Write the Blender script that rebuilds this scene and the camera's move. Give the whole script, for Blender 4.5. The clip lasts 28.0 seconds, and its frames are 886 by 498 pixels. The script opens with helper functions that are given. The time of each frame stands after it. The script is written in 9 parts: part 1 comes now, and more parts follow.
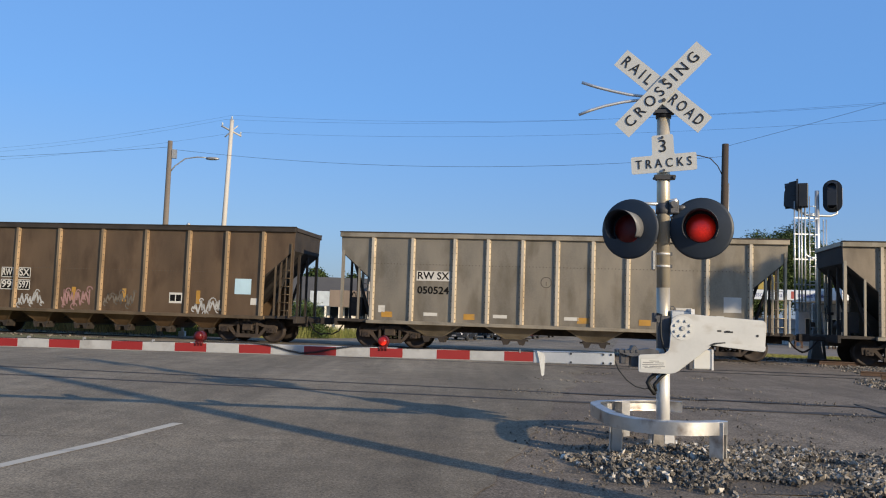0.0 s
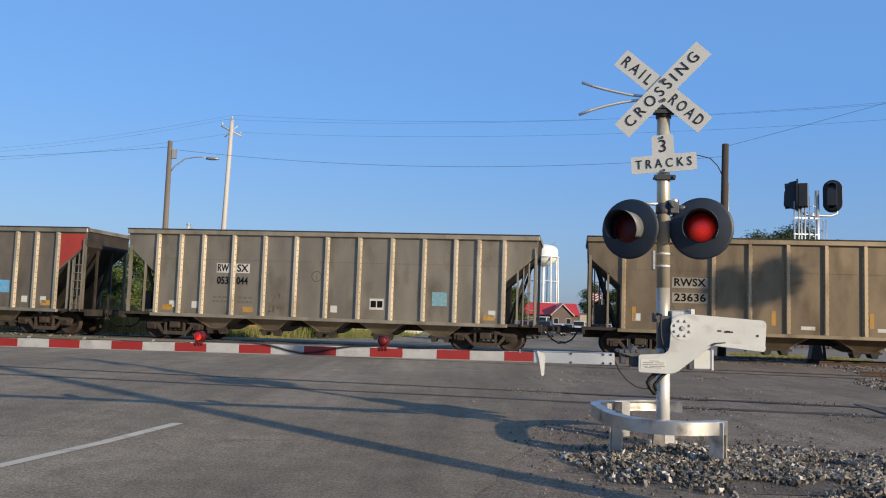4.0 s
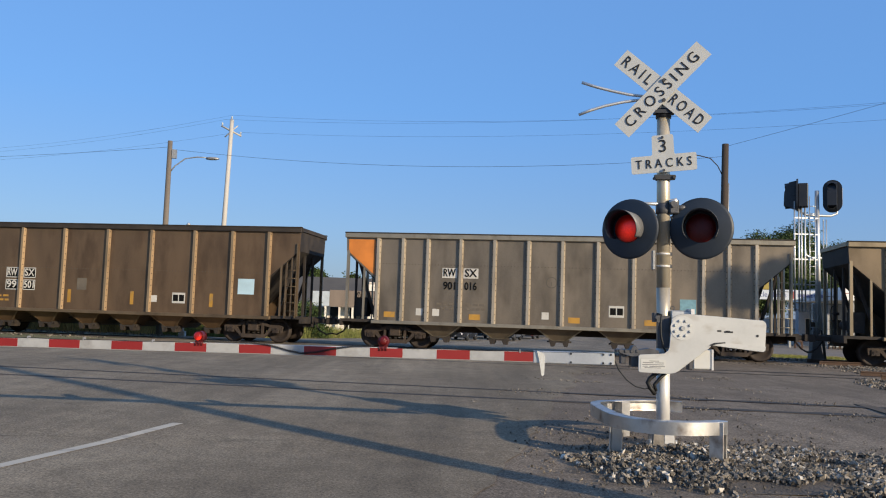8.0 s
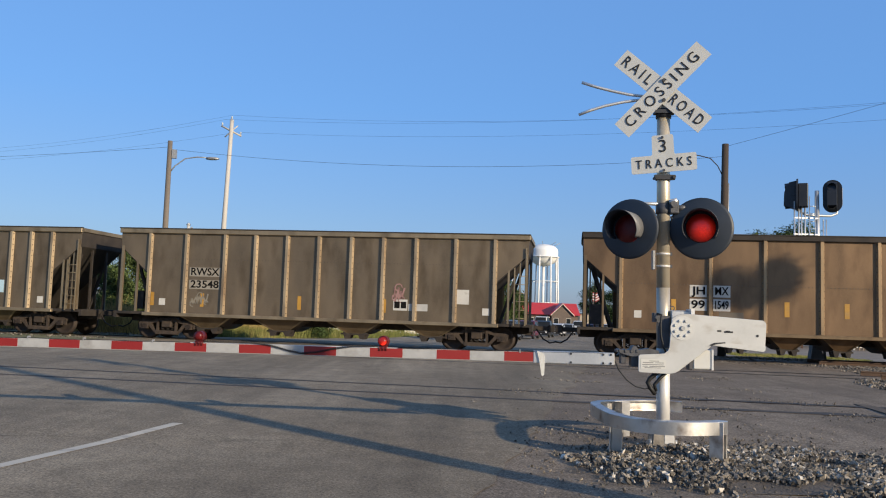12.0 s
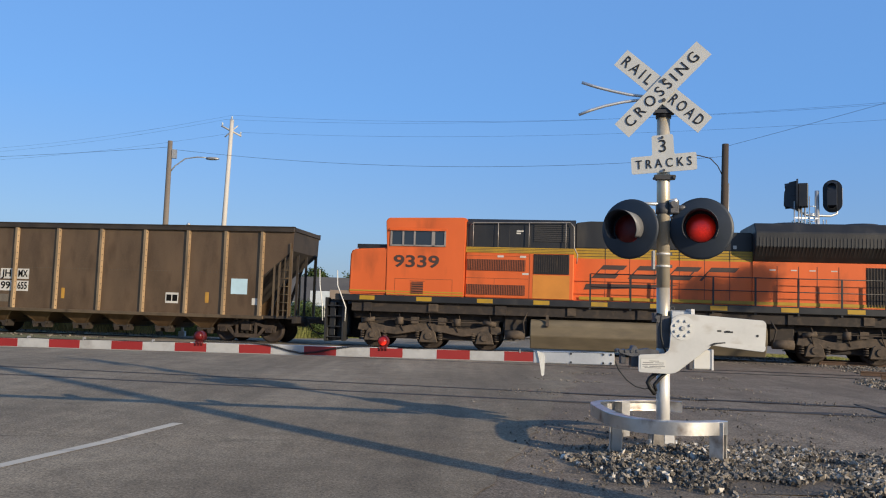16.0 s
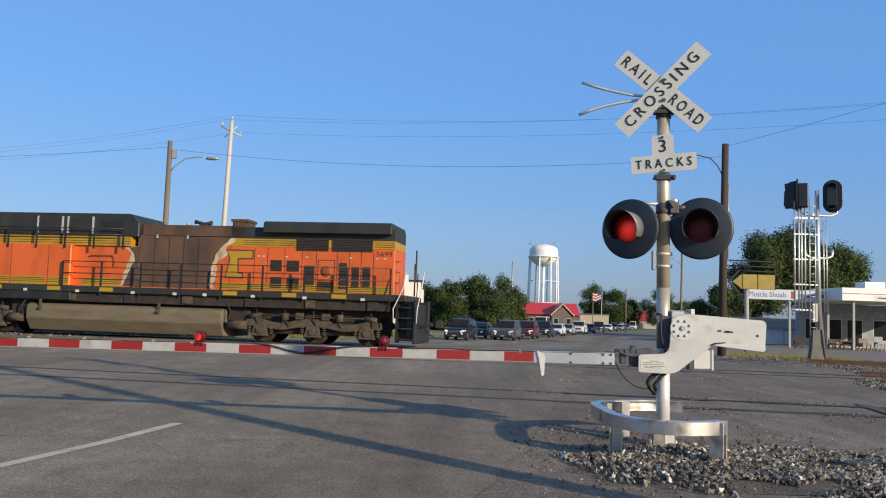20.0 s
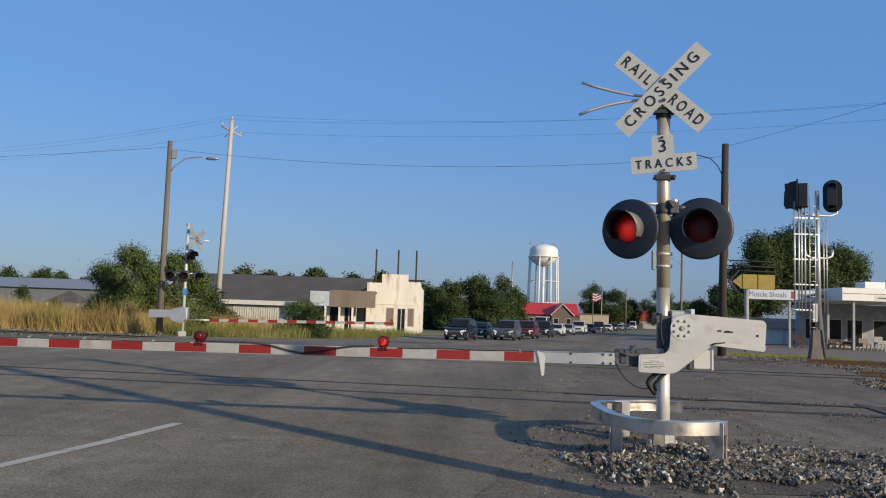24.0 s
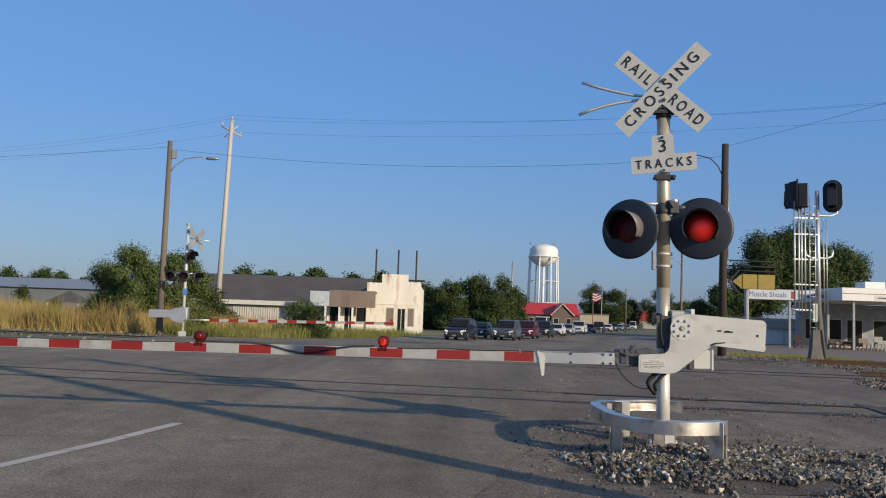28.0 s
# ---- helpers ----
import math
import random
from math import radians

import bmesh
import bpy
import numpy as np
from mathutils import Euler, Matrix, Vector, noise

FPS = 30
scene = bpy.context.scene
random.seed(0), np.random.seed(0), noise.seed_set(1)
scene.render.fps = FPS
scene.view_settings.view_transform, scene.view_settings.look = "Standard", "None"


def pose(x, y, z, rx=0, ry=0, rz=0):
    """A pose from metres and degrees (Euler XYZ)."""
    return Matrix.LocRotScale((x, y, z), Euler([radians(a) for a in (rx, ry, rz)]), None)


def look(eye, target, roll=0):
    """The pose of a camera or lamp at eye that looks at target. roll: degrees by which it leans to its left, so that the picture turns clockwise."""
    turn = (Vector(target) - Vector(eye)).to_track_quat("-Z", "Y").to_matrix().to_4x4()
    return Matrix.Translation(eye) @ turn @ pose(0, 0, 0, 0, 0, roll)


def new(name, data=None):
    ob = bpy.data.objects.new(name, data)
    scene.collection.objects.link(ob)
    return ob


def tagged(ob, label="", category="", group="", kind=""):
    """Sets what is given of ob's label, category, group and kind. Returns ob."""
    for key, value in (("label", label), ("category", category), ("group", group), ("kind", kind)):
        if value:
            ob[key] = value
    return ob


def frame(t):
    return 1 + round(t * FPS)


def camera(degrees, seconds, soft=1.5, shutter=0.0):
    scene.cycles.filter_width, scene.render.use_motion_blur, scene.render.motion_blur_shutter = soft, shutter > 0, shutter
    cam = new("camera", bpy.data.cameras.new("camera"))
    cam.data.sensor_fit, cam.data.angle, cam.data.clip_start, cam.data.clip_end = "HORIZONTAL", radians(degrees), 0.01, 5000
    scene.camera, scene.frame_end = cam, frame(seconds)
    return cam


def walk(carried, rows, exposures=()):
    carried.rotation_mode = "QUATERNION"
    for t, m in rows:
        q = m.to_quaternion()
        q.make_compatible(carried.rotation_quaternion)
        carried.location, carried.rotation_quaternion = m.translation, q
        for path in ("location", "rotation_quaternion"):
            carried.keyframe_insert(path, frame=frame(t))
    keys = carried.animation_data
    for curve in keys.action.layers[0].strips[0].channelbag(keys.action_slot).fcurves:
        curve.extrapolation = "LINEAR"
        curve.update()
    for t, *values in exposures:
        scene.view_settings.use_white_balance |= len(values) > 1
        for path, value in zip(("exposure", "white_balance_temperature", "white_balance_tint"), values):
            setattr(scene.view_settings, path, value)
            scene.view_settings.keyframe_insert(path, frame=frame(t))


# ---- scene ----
# ---------------------------------------------------------------- camera
cam = camera(56.0, 28.0, soft=1.1)
EYE = (0.0, 0.0, 1.31)
CAM = look(EYE, (0.0, 10.0, 1.31 + 10.0 * math.tan(radians(4.643))), 1.93)
walk(cam, [(0.0, CAM), (28.0, CAM)], [(0.0, 0.3), (19.6, 0.3), (21.3, 0.26), (23.5, 0.0), (28.0, 0.0)])

# ---------------------------------------------------------------- world, sun, exposure
SUN_EL, SUN_AZ = radians(16.0), radians(133.7)
SUN_DIR = Vector((math.sin(SUN_AZ) * math.cos(SUN_EL), math.cos(SUN_AZ) * math.cos(SUN_EL), math.sin(SUN_EL)))
world = bpy.data.worlds.new("world")
scene.world = world
world.use_nodes = True
wn = world.node_tree.nodes
sky = wn.new("ShaderNodeTexSky")
sky.sky_type = "NISHITA"
sky.sun_disc = False
sky.sun_elevation, sky.sun_rotation = SUN_EL, SUN_AZ
sky.altitude, sky.air_density, sky.dust_density, sky.ozone_density = 100, 1.0, 0.8, 3.5
wn["Background"].inputs["Strength"].default_value = 0.12
wl = world.node_tree.links
sky_part = wn.new("ShaderNodeVectorMath")
sky_part.operation = "SCALE"
sky_part.inputs["Scale"].default_value = 0.4
wl.new(sky.outputs[0], sky_part.inputs[0])
# summer haze: a soft veil of scattered light that evens out the clear sky
where = wn.new("ShaderNodeTexCoord")
split = wn.new("ShaderNodeSeparateXYZ")
wl.new(where.outputs["Generated"], split.inputs[0])
veil = wn.new("ShaderNodeValToRGB")
veil.color_ramp.elements[0].position, veil.color_ramp.elements[0].color = 0.0, (0.082, 0.12, 0.222, 1)
veil.color_ramp.elements[1].position, veil.color_ramp.elements[1].color = 1.0, (0.1, 0.16, 0.29, 1)
for pos, col in ((0.1, (0.092, 0.176, 0.355, 1)), (0.24, (0.07, 0.195, 0.46, 1)), (0.4, (0.08, 0.2, 0.46, 1))):
    veil.color_ramp.elements.new(pos).color = col
wl.new(split.outputs["Z"], veil.inputs["Fac"])
veil_part = wn.new("ShaderNodeVectorMath")
veil_part.operation = "SCALE"
veil_part.inputs["Scale"].default_value = 1 / 0.12
wl.new(veil.outputs["Color"], veil_part.inputs[0])
both = wn.new("ShaderNodeVectorMath")
both.operation = "ADD"
wl.new(sky_part.outputs[0], both.inputs[0])
wl.new(veil_part.outputs[0], both.inputs[1])
wl.new(both.outputs[0], wn["Background"].inputs["Color"])
sun_data = bpy.data.lights.new("sun", "SUN")
sun_data.energy, sun_data.angle, sun_data.color = 4.4, radians(0.8), (1.0, 0.84, 0.62)
sun = new("sun", sun_data)
sun.matrix_world = look(SUN_DIR * 60, (0, 0, 0))

# ---------------------------------------------------------------- plan
ANG = radians(9.06)
TN = Vector((math.sin(ANG), math.cos(ANG), 0))      # away from the viewer, across the tracks
TT = Vector((math.cos(ANG), -math.sin(ANG), 0))     # along the tracks, to the right
TP = Vector((0, 29.86, 0))                          # where the near side of the wagons crosses x = 0
RAIL_Z = 0.13
RA = radians(12.7)
RR = Vector((math.sin(RA), math.cos(RA), 0))        # along the road
RL = Vector((math.cos(RA), -math.sin(RA), 0))       # across the road, to the right
PROFILE = [(-4000, 0), (-22, 0), (-17.5, 0.08), (-14, 0.11), (4.5, 0.11), (8, 0.0), (16, -0.2), (34, -0.5), (4000, -0.5)]


def gz(d):
    for (a, za), (b, zb) in zip(PROFILE, PROFILE[1:]):
        if d <= b:
            return za + (zb - za) * (d - a) / (b - a)
    return -0.5


def across(x, y):
    return (Vector((x, y, 0)) - TP).dot(TN)


def ground_z(x, y):
    return gz(across(x, y))


def track_point(s, d, z=0.0):
    p = TP + TT * s + TN * d
    return Vector((p.x, p.y, z))


def road_point(q, d, z=0.0):
    v = (d + TP.dot(TN) - q * RL.dot(TN)) / RR.dot(TN)
    p = RL * q + RR * v
    return Vector((p.x, p.y, z))


# ---------------------------------------------------------------- mesh helpers
def box(bm, x0, x1, y0, y1, z0, z1):
    vs = [bm.verts.new(c) for c in ((x0, y0, z0), (x1, y0, z0), (x1, y1, z0), (x0, y1, z0), (x0, y0, z1), (x1, y0, z1), (x1, y1, z1), (x0, y1, z1))]
    for f in ((3, 2, 1, 0), (4, 5, 6, 7), (0, 1, 5, 4), (1, 2, 6, 5), (2, 3, 7, 6), (3, 0, 4, 7)):
        bm.faces.new([vs[i] for i in f])
    return vs


def bevel_all(bm, w, seg=1):
    bmesh.ops.bevel(bm, geom=bm.edges[:], offset=w, segments=seg, affect="EDGES", clamp_overlap=True)


def prism(bm, pts, lo, hi, axis="y"):
    """A polygon in the plane across the axis, given thickness from lo to hi."""
    def at(a, b, c):
        return {"y": (a, c, b), "x": (c, a, b), "z": (a, b, c)}[axis]
    n = len(pts)
    front = [bm.verts.new(at(p[0], p[1], lo)) for p in pts]
    back = [bm.verts.new(at(p[0], p[1], hi)) for p in pts]
    made = [bm.faces.new(front), bm.faces.new(back[::-1])]
    for i in range(n):
        made.append(bm.faces.new((front[i], back[i], back[(i + 1) % n], front[(i + 1) % n])))
    bmesh.ops.recalc_face_normals(bm, faces=made)


def rod(bm, p, q, r, r2=None, n=10, caps=True):
    p, q = Vector(p), Vector(q)
    r2 = r if r2 is None else r2
    axis = (q - p).normalized()
    side = axis.orthogonal().normalized()
    up = axis.cross(side)
    a, b = [], []
    for i in range(n):
        t = 2 * math.pi * i / n
        w = side * math.cos(t) + up * math.sin(t)
        a.append(bm.verts.new(p + w * r))
        b.append(bm.verts.new(q + w * r2))
    for i in range(n):
        j = (i + 1) % n
        bm.faces.new((a[i], a[j], b[j], b[i])).smooth = True
    if caps:
        bm.faces.new(a[::-1])
        bm.faces.new(b)


def tube(bm, pts, r, n=8):
    pts = [Vector(p) for p in pts]
    rings = []
    side = None
    for i, p in enumerate(pts):
        d = (pts[min(i + 1, len(pts) - 1)] - pts[max(i - 1, 0)]).normalized()
        if side is None:
            side = d.orthogonal().normalized()
        else:
            side = (side - d * side.dot(d)).normalized()
        up = d.cross(side)
        rings.append([bm.verts.new(p + (side * math.cos(2 * math.pi * k / n) + up * math.sin(2 * math.pi * k / n)) * r) for k in range(n)])
    for a, b in zip(rings, rings[1:]):
        for k in range(n):
            bm.faces.new((a[k], a[(k + 1) % n], b[(k + 1) % n], b[k])).smooth = True
    bm.faces.new(rings[0][::-1])
    bm.faces.new(rings[-1])


def lathe(bm, profile, n=24, axis="y"):
    """Rings of (radius, along the axis)."""
    rings = []
    for r, h in profile:
        ring = []
        for k in range(n):
            t = 2 * math.pi * k / n
            c, s = r * math.cos(t), r * math.sin(t)
            ring.append(bm.verts.new({"y": (c, h, s), "z": (c, s, h), "x": (h, c, s)}[axis]))
        rings.append(ring)
    made = []
    for a, b in zip(rings, rings[1:]):
        for k in range(n):
            f = bm.faces.new((a[k], a[(k + 1) % n], b[(k + 1) % n], b[k]))
            f.smooth = True
            made.append(f)
    if profile[0][0] > 1e-4:
        made.append(bm.faces.new(rings[0]))
    if profile[-1][0] > 1e-4:
        made.append(bm.faces.new(rings[-1]))
    bmesh.ops.remove_doubles(bm, verts=bm.verts[:], dist=1e-5)
    bmesh.ops.recalc_face_normals(bm, faces=[f for f in bm.faces])


def mesh_of(bm, name, mat):
    me = bpy.data.meshes.new(name)
    bm.to_mesh(me)
    bm.free()
    if mat:
        me.materials.append(mat)
    return me


def part(name, bm, mat=None, parent=None, label="", at=None):
    """Links a bmesh (or a finished mesh) as one object, under its thing if one is given."""
    me = bm if isinstance(bm, bpy.types.Mesh) else mesh_of(bm, name, mat)
    ob = new(name, me)
    if parent:
        ob.parent = parent
    if at is not None:
        ob.matrix_basis = at
    if label:
        ob["label"] = label
    return ob


def thing(name, label, category, at=None, group="", kind=""):
    ob = tagged(new(name), label, category, group, kind)
    if at is not None:
        ob.matrix_basis = at
    return ob


MESHES = {}


def cached(key, build, mat):
    """One shared mesh for alike pieces."""
    if key not in MESHES:
        bm = bmesh.new()
        build(bm)
        MESHES[key] = mesh_of(bm, key, mat)
    return MESHES[key]


def bx(name, mat, parent, x0, x1, y0, y1, z0, z1, bevel=0.0, label=""):
    bm = bmesh.new()
    box(bm, x0, x1, y0, y1, z0, z1)
    if bevel:
        bevel_all(bm, bevel)
    return part(name, bm, mat, parent, label)


def lettering(name, body, size, mat, parent, at, width=None, depth=0.003, label="", spread=1.0, bold=0.0):
    """Words as a thin mesh; width squeezes or stretches them to that length, centred."""
    cu = bpy.data.curves.new(name, "FONT")
    cu.body, cu.size, cu.extrude, cu.align_x, cu.align_y, cu.resolution_u = body, size, depth, "CENTER", "CENTER", 3
    cu.space_character, cu.offset = spread, bold
    ob = new(name, cu)
    bpy.context.view_layer.update()
    me = bpy.data.meshes.new_from_object(ob.evaluated_get(bpy.context.evaluated_depsgraph_get()))
    bpy.data.objects.remove(ob)
    if width:
        xs = [v.co.x for v in me.vertices]
        k, mid = width / (max(xs) - min(xs)), (max(xs) + min(xs)) / 2
        for v in me.vertices:
            v.co.x = (v.co.x - mid) * k
    me.materials.clear()
    me.materials.append(mat)
    return part(name, me, None, parent, label, at)


# ---------------------------------------------------------------- materials
def pbr(name, col, rough=0.6, metal=0.0, var=0.18, scale=2.0, fine=45.0, bump=0.15, dirt=None, dirt_amt=0.0, dirt_scale=1.2, streak=1.0, spec=0.5, per_object=True, island=0.0, emit=0.0):
    """Paint, metal, earth: broad and fine variation, stains, relief."""
    m = bpy.data.materials.new(name)
    m.use_nodes = True
    nt = m.node_tree
    N, L = nt.nodes, nt.links
    b = N["Principled BSDF"]
    b.inputs["Metallic"].default_value = metal
    b.inputs["Specular IOR Level"].default_value = spec
    tc = N.new("ShaderNodeTexCoord")
    src = tc.outputs["Object"]
    if per_object:
        oi = N.new("ShaderNodeObjectInfo")
        ad = N.new("ShaderNodeVectorMath")
        ad.operation = "MULTIPLY_ADD"
        L.new(oi.outputs["Random"], ad.inputs[0])
        ad.inputs[1].default_value = (37.0, 11.0, 53.0)
        L.new(src, ad.inputs[2])
        src = ad.outputs[0]
    mp = N.new("ShaderNodeMapping")
    mp.inputs["Scale"].default_value = (1, 1, 1 / streak)
    L.new(src, mp.inputs["Vector"])

    def noise_node(s, detail, vec):
        n = N.new("ShaderNodeTexNoise")
        n.inputs["Scale"].default_value, n.inputs["Detail"].default_value = s, detail
        L.new(vec, n.inputs["Vector"])
        return n.outputs["Fac"]

    def mixed(fac, a, c):
        x = N.new("ShaderNodeMix")
        x.data_type = "RGBA"
        for sock, v in ((x.inputs[0], fac), (x.inputs[6], a), (x.inputs[7], c)):
            if isinstance(v, (tuple, list)):
                sock.default_value = (*v, 1)
            elif isinstance(v, (int, float)):
                sock.default_value = v
            else:
                L.new(v, sock)
        return x.outputs[2]

    def ramp(fac, lo, hi):
        r = N.new("ShaderNodeMapRange")
        r.inputs["From Min"].default_value, r.inputs["From Max"].default_value = lo, hi
        L.new(fac, r.inputs["Value"])
        return r.outputs["Result"]

    broad = noise_node(scale, 6, mp.outputs["Vector"])
    small = noise_node(fine, 4, src)
    dark = tuple(max(0, c * (1 - var)) for c in col)
    light = tuple(min(1, c * (1 + var)) for c in col)
    c = mixed(ramp(broad, 0.3, 0.7), dark, light)
    c = mixed(ramp(small, 0.35, 0.75), c, mixed(0.5, c, light))
    if dirt:
        dn = noise_node(dirt_scale, 9, mp.outputs["Vector"])
        c = mixed(ramp(dn, 0.68 - 0.4 * dirt_amt, 0.9 - 0.35 * dirt_amt), c, dirt)
    if island:
        ge = N.new("ShaderNodeNewGeometry")
        mul = N.new("ShaderNodeMapRange")
        mul.inputs["To Min"].default_value, mul.inputs["To Max"].default_value = 1 - island, 1 + island
        L.new(ge.outputs["Random Per Island"], mul.inputs["Value"])
        vm = N.new("ShaderNodeVectorMath")
        vm.operation = "SCALE"
        L.new(c, vm.inputs[0])
        L.new(mul.outputs["Result"], vm.inputs["Scale"])
        c = vm.outputs[0]
    L.new(c, b.inputs["Base Color"])
    rr = N.new("ShaderNodeMapRange")
    rr.inputs["To Min"].default_value, rr.inputs["To Max"].default_value = max(0.03, rough - 0.12), min(1, rough + 0.12)
    L.new(broad, rr.inputs["Value"])
    L.new(rr.outputs["Result"], b.inputs["Roughness"])
    if bump:
        bp = N.new("ShaderNodeBump")
        bp.inputs["Strength"].default_value, bp.inputs["Distance"].default_value = bump, 0.02
        L.new(small, bp.inputs["Height"])
        L.new(bp.outputs["Normal"], b.inputs["Normal"])
    if emit:
        b.inputs["Emission Color"].default_value = (*col, 1)
        b.inputs["Emission Strength"].default_value = emit
    return m


def glass(name, col, rough=0.05):
    m = bpy.data.materials.new(name)
    m.use_nodes = True
    b = m.node_tree.nodes["Principled BSDF"]
    b.inputs["Base Color"].default_value = (*col, 1)
    b.inputs["Roughness"].default_value = rough
    b.inputs["Transmission Weight"].default_value = 1.0
    b.inputs["IOR"].default_value = 1.4
    return m


def asphalt(name, col, dust, grain=1.0, cracks=0.5, lanes=()):
    """Worn road surface: chippings, wheel-worn bands along the road, dusty patches, hairline cracks."""
    m = bpy.data.materials.new(name)
    m.use_nodes = True
    nt = m.node_tree
    N, L = nt.nodes, nt.links
    b = N["Principled BSDF"]
    b.inputs["Roughness"].default_value = 0.92
    b.inputs["Specular IOR Level"].default_value = 0.25
    tc = N.new("ShaderNodeTexCoord")
    along = N.new("ShaderNodeMapping")
    along.inputs["Rotation"].default_value = (0, 0, RA)
    along.inputs["Scale"].default_value = (1, 0.16, 1)
    L.new(tc.outputs["Object"], along.inputs["Vector"])

    def tex(kind, s, detail, vec, out):
        n = N.new(kind)
        n.inputs["Scale"].default_value, n.inputs["Detail"].default_value = s, detail
        L.new(vec, n.inputs["Vector"])
        return n.outputs[out]

    def rng(v, lo, hi, a=0.0, z=1.0):
        r = N.new("ShaderNodeMapRange")
        for k, x in (("From Min", lo), ("From Max", hi), ("To Min", a), ("To Max", z)):
            r.inputs[k].default_value = x
        L.new(v, r.inputs["Value"])
        return r.outputs["Result"]

    def times(a, c):
        x = N.new("ShaderNodeMath")
        x.operation = "MULTIPLY"
        L.new(a, x.inputs[0])
        L.new(c, x.inputs[1])
        return x.outputs[0]

    ob = tc.outputs["Object"]
    bands = tex("ShaderNodeTexNoise", 0.8, 3, along.outputs["Vector"], "Fac")
    patches = tex("ShaderNodeTexNoise", 0.33, 7, ob, "Fac")
    blotch = tex("ShaderNodeTexNoise", 2.6, 6, ob, "Fac")
    grit = tex("ShaderNodeTexNoise", 46.0, 3, ob, "Fac")
    chips = N.new("ShaderNodeTexVoronoi")
    chips.inputs["Scale"].default_value = 75.0
    L.new(ob, chips.inputs["Vector"])
    stone = N.new("ShaderNodeSeparateColor")
    L.new(chips.outputs["Color"], stone.inputs[0])
    warp = N.new("ShaderNodeVectorMath")
    warp.operation = "MULTIPLY_ADD"
    wob = N.new("ShaderNodeTexNoise")
    wob.inputs["Scale"].default_value, wob.inputs["Detail"].default_value = 1.3, 6
    L.new(ob, wob.inputs["Vector"])
    L.new(wob.outputs["Color"], warp.inputs[0])
    warp.inputs[1].default_value = (1.4, 1.4, 0)
    L.new(ob, warp.inputs[2])
    cell = N.new("ShaderNodeTexVoronoi")
    cell.feature = "DISTANCE_TO_EDGE"
    cell.inputs["Scale"].default_value = 0.42
    L.new(warp.outputs[0], cell.inputs["Vector"])
    crack = times(rng(cell.outputs["Distance"], 0.0, 0.009, 1.0, 0.0), rng(patches, 0.5, 0.62))
    level = times(rng(bands, 0.3, 0.7, 0.84, 1.16), rng(blotch, 0.3, 0.72, 0.86, 1.14))
    level = times(level, rng(grit, 0.32, 0.68, 1 - 0.24 * grain, 1 + 0.24 * grain))
    level = times(level, rng(stone.outputs[0], 0.0, 1.0, 1 - 0.34 * grain, 1 + 0.34 * grain))
    level = times(level, rng(crack, 0.0, 1.0, 1.0, 1 - cracks))
    scuffs = N.new("ShaderNodeMapping")
    scuffs.inputs["Rotation"].default_value = (0, 0, RA)
    scuffs.inputs["Scale"].default_value = (1, 0.05, 1)
    L.new(ob, scuffs.inputs["Vector"])
    level = times(level, rng(tex("ShaderNodeTexNoise", 4.5, 4, scuffs.outputs["Vector"], "Fac"), 0.3, 0.7, 0.9, 1.1))
    turned = N.new("ShaderNodeMapping")
    turned.inputs["Rotation"].default_value = (0, 0, RA)
    L.new(ob, turned.inputs["Vector"])
    side = N.new("ShaderNodeSeparateXYZ")
    L.new(turned.outputs["Vector"], side.inputs[0])
    wander = N.new("ShaderNodeMath")
    wander.operation = "MULTIPLY_ADD"
    L.new(bands, wander.inputs[0])
    wander.inputs[1].default_value = 1.3
    L.new(side.outputs["X"], wander.inputs[2])
    for middle, half, dark in lanes:
        off = N.new("ShaderNodeMath")
        off.operation = "SUBTRACT"
        L.new(wander.outputs[0], off.inputs[0])
        off.inputs[1].default_value = middle + 0.65
        far = N.new("ShaderNodeMath")
        far.operation = "ABSOLUTE"
        L.new(off.outputs[0], far.inputs[0])
        oil = rng(far.outputs[0], 0.0, half, 1.0, 0.0)
        level = times(level, rng(times(oil, rng(patches, 0.3, 0.6, 0.55, 1.0)), 0.0, 1.0, 1.0, 1 - dark))
    mix = N.new("ShaderNodeMix")
    mix.data_type = "RGBA"
    L.new(rng(patches, 0.42, 0.66), mix.inputs[0])
    mix.inputs[6].default_value, mix.inputs[7].default_value = (*col, 1), (*dust, 1)
    sc = N.new("ShaderNodeVectorMath")
    sc.operation = "SCALE"
    L.new(mix.outputs[2], sc.inputs[0])
    L.new(level, sc.inputs["Scale"])
    L.new(sc.outputs[0], b.inputs["Base Color"])
    bp = N.new("ShaderNodeBump")
    bp.inputs["Strength"].default_value, bp.inputs["Distance"].default_value = 0.5, 0.006
    L.new(grit, bp.inputs["Height"])
    L.new(bp.outputs["Normal"], b.inputs["Normal"])
    return m


M_ASPHALT = asphalt("asphalt", (0.222, 0.178, 0.122), (0.272, 0.222, 0.155), lanes=((-2.3, 2.0, 0.3), (-7.2, 1.6, 0.22), (-12.0, 1.6, 0.2)))
M_APRON = asphalt("old_apron_asphalt", (0.175, 0.138, 0.1), (0.222, 0.178, 0.13), 1.3, 0.6)
M_LOT = pbr("worn_asphalt", (0.19, 0.152, 0.115), 0.92, var=0.25, scale=0.8, fine=90, bump=0.35, dirt=(0.24, 0.21, 0.165), dirt_amt=0.5, dirt_scale=0.7, per_object=False)
M_SEAM = pbr("tar_seam", (0.045, 0.038, 0.031), 0.8, bump=0.3)
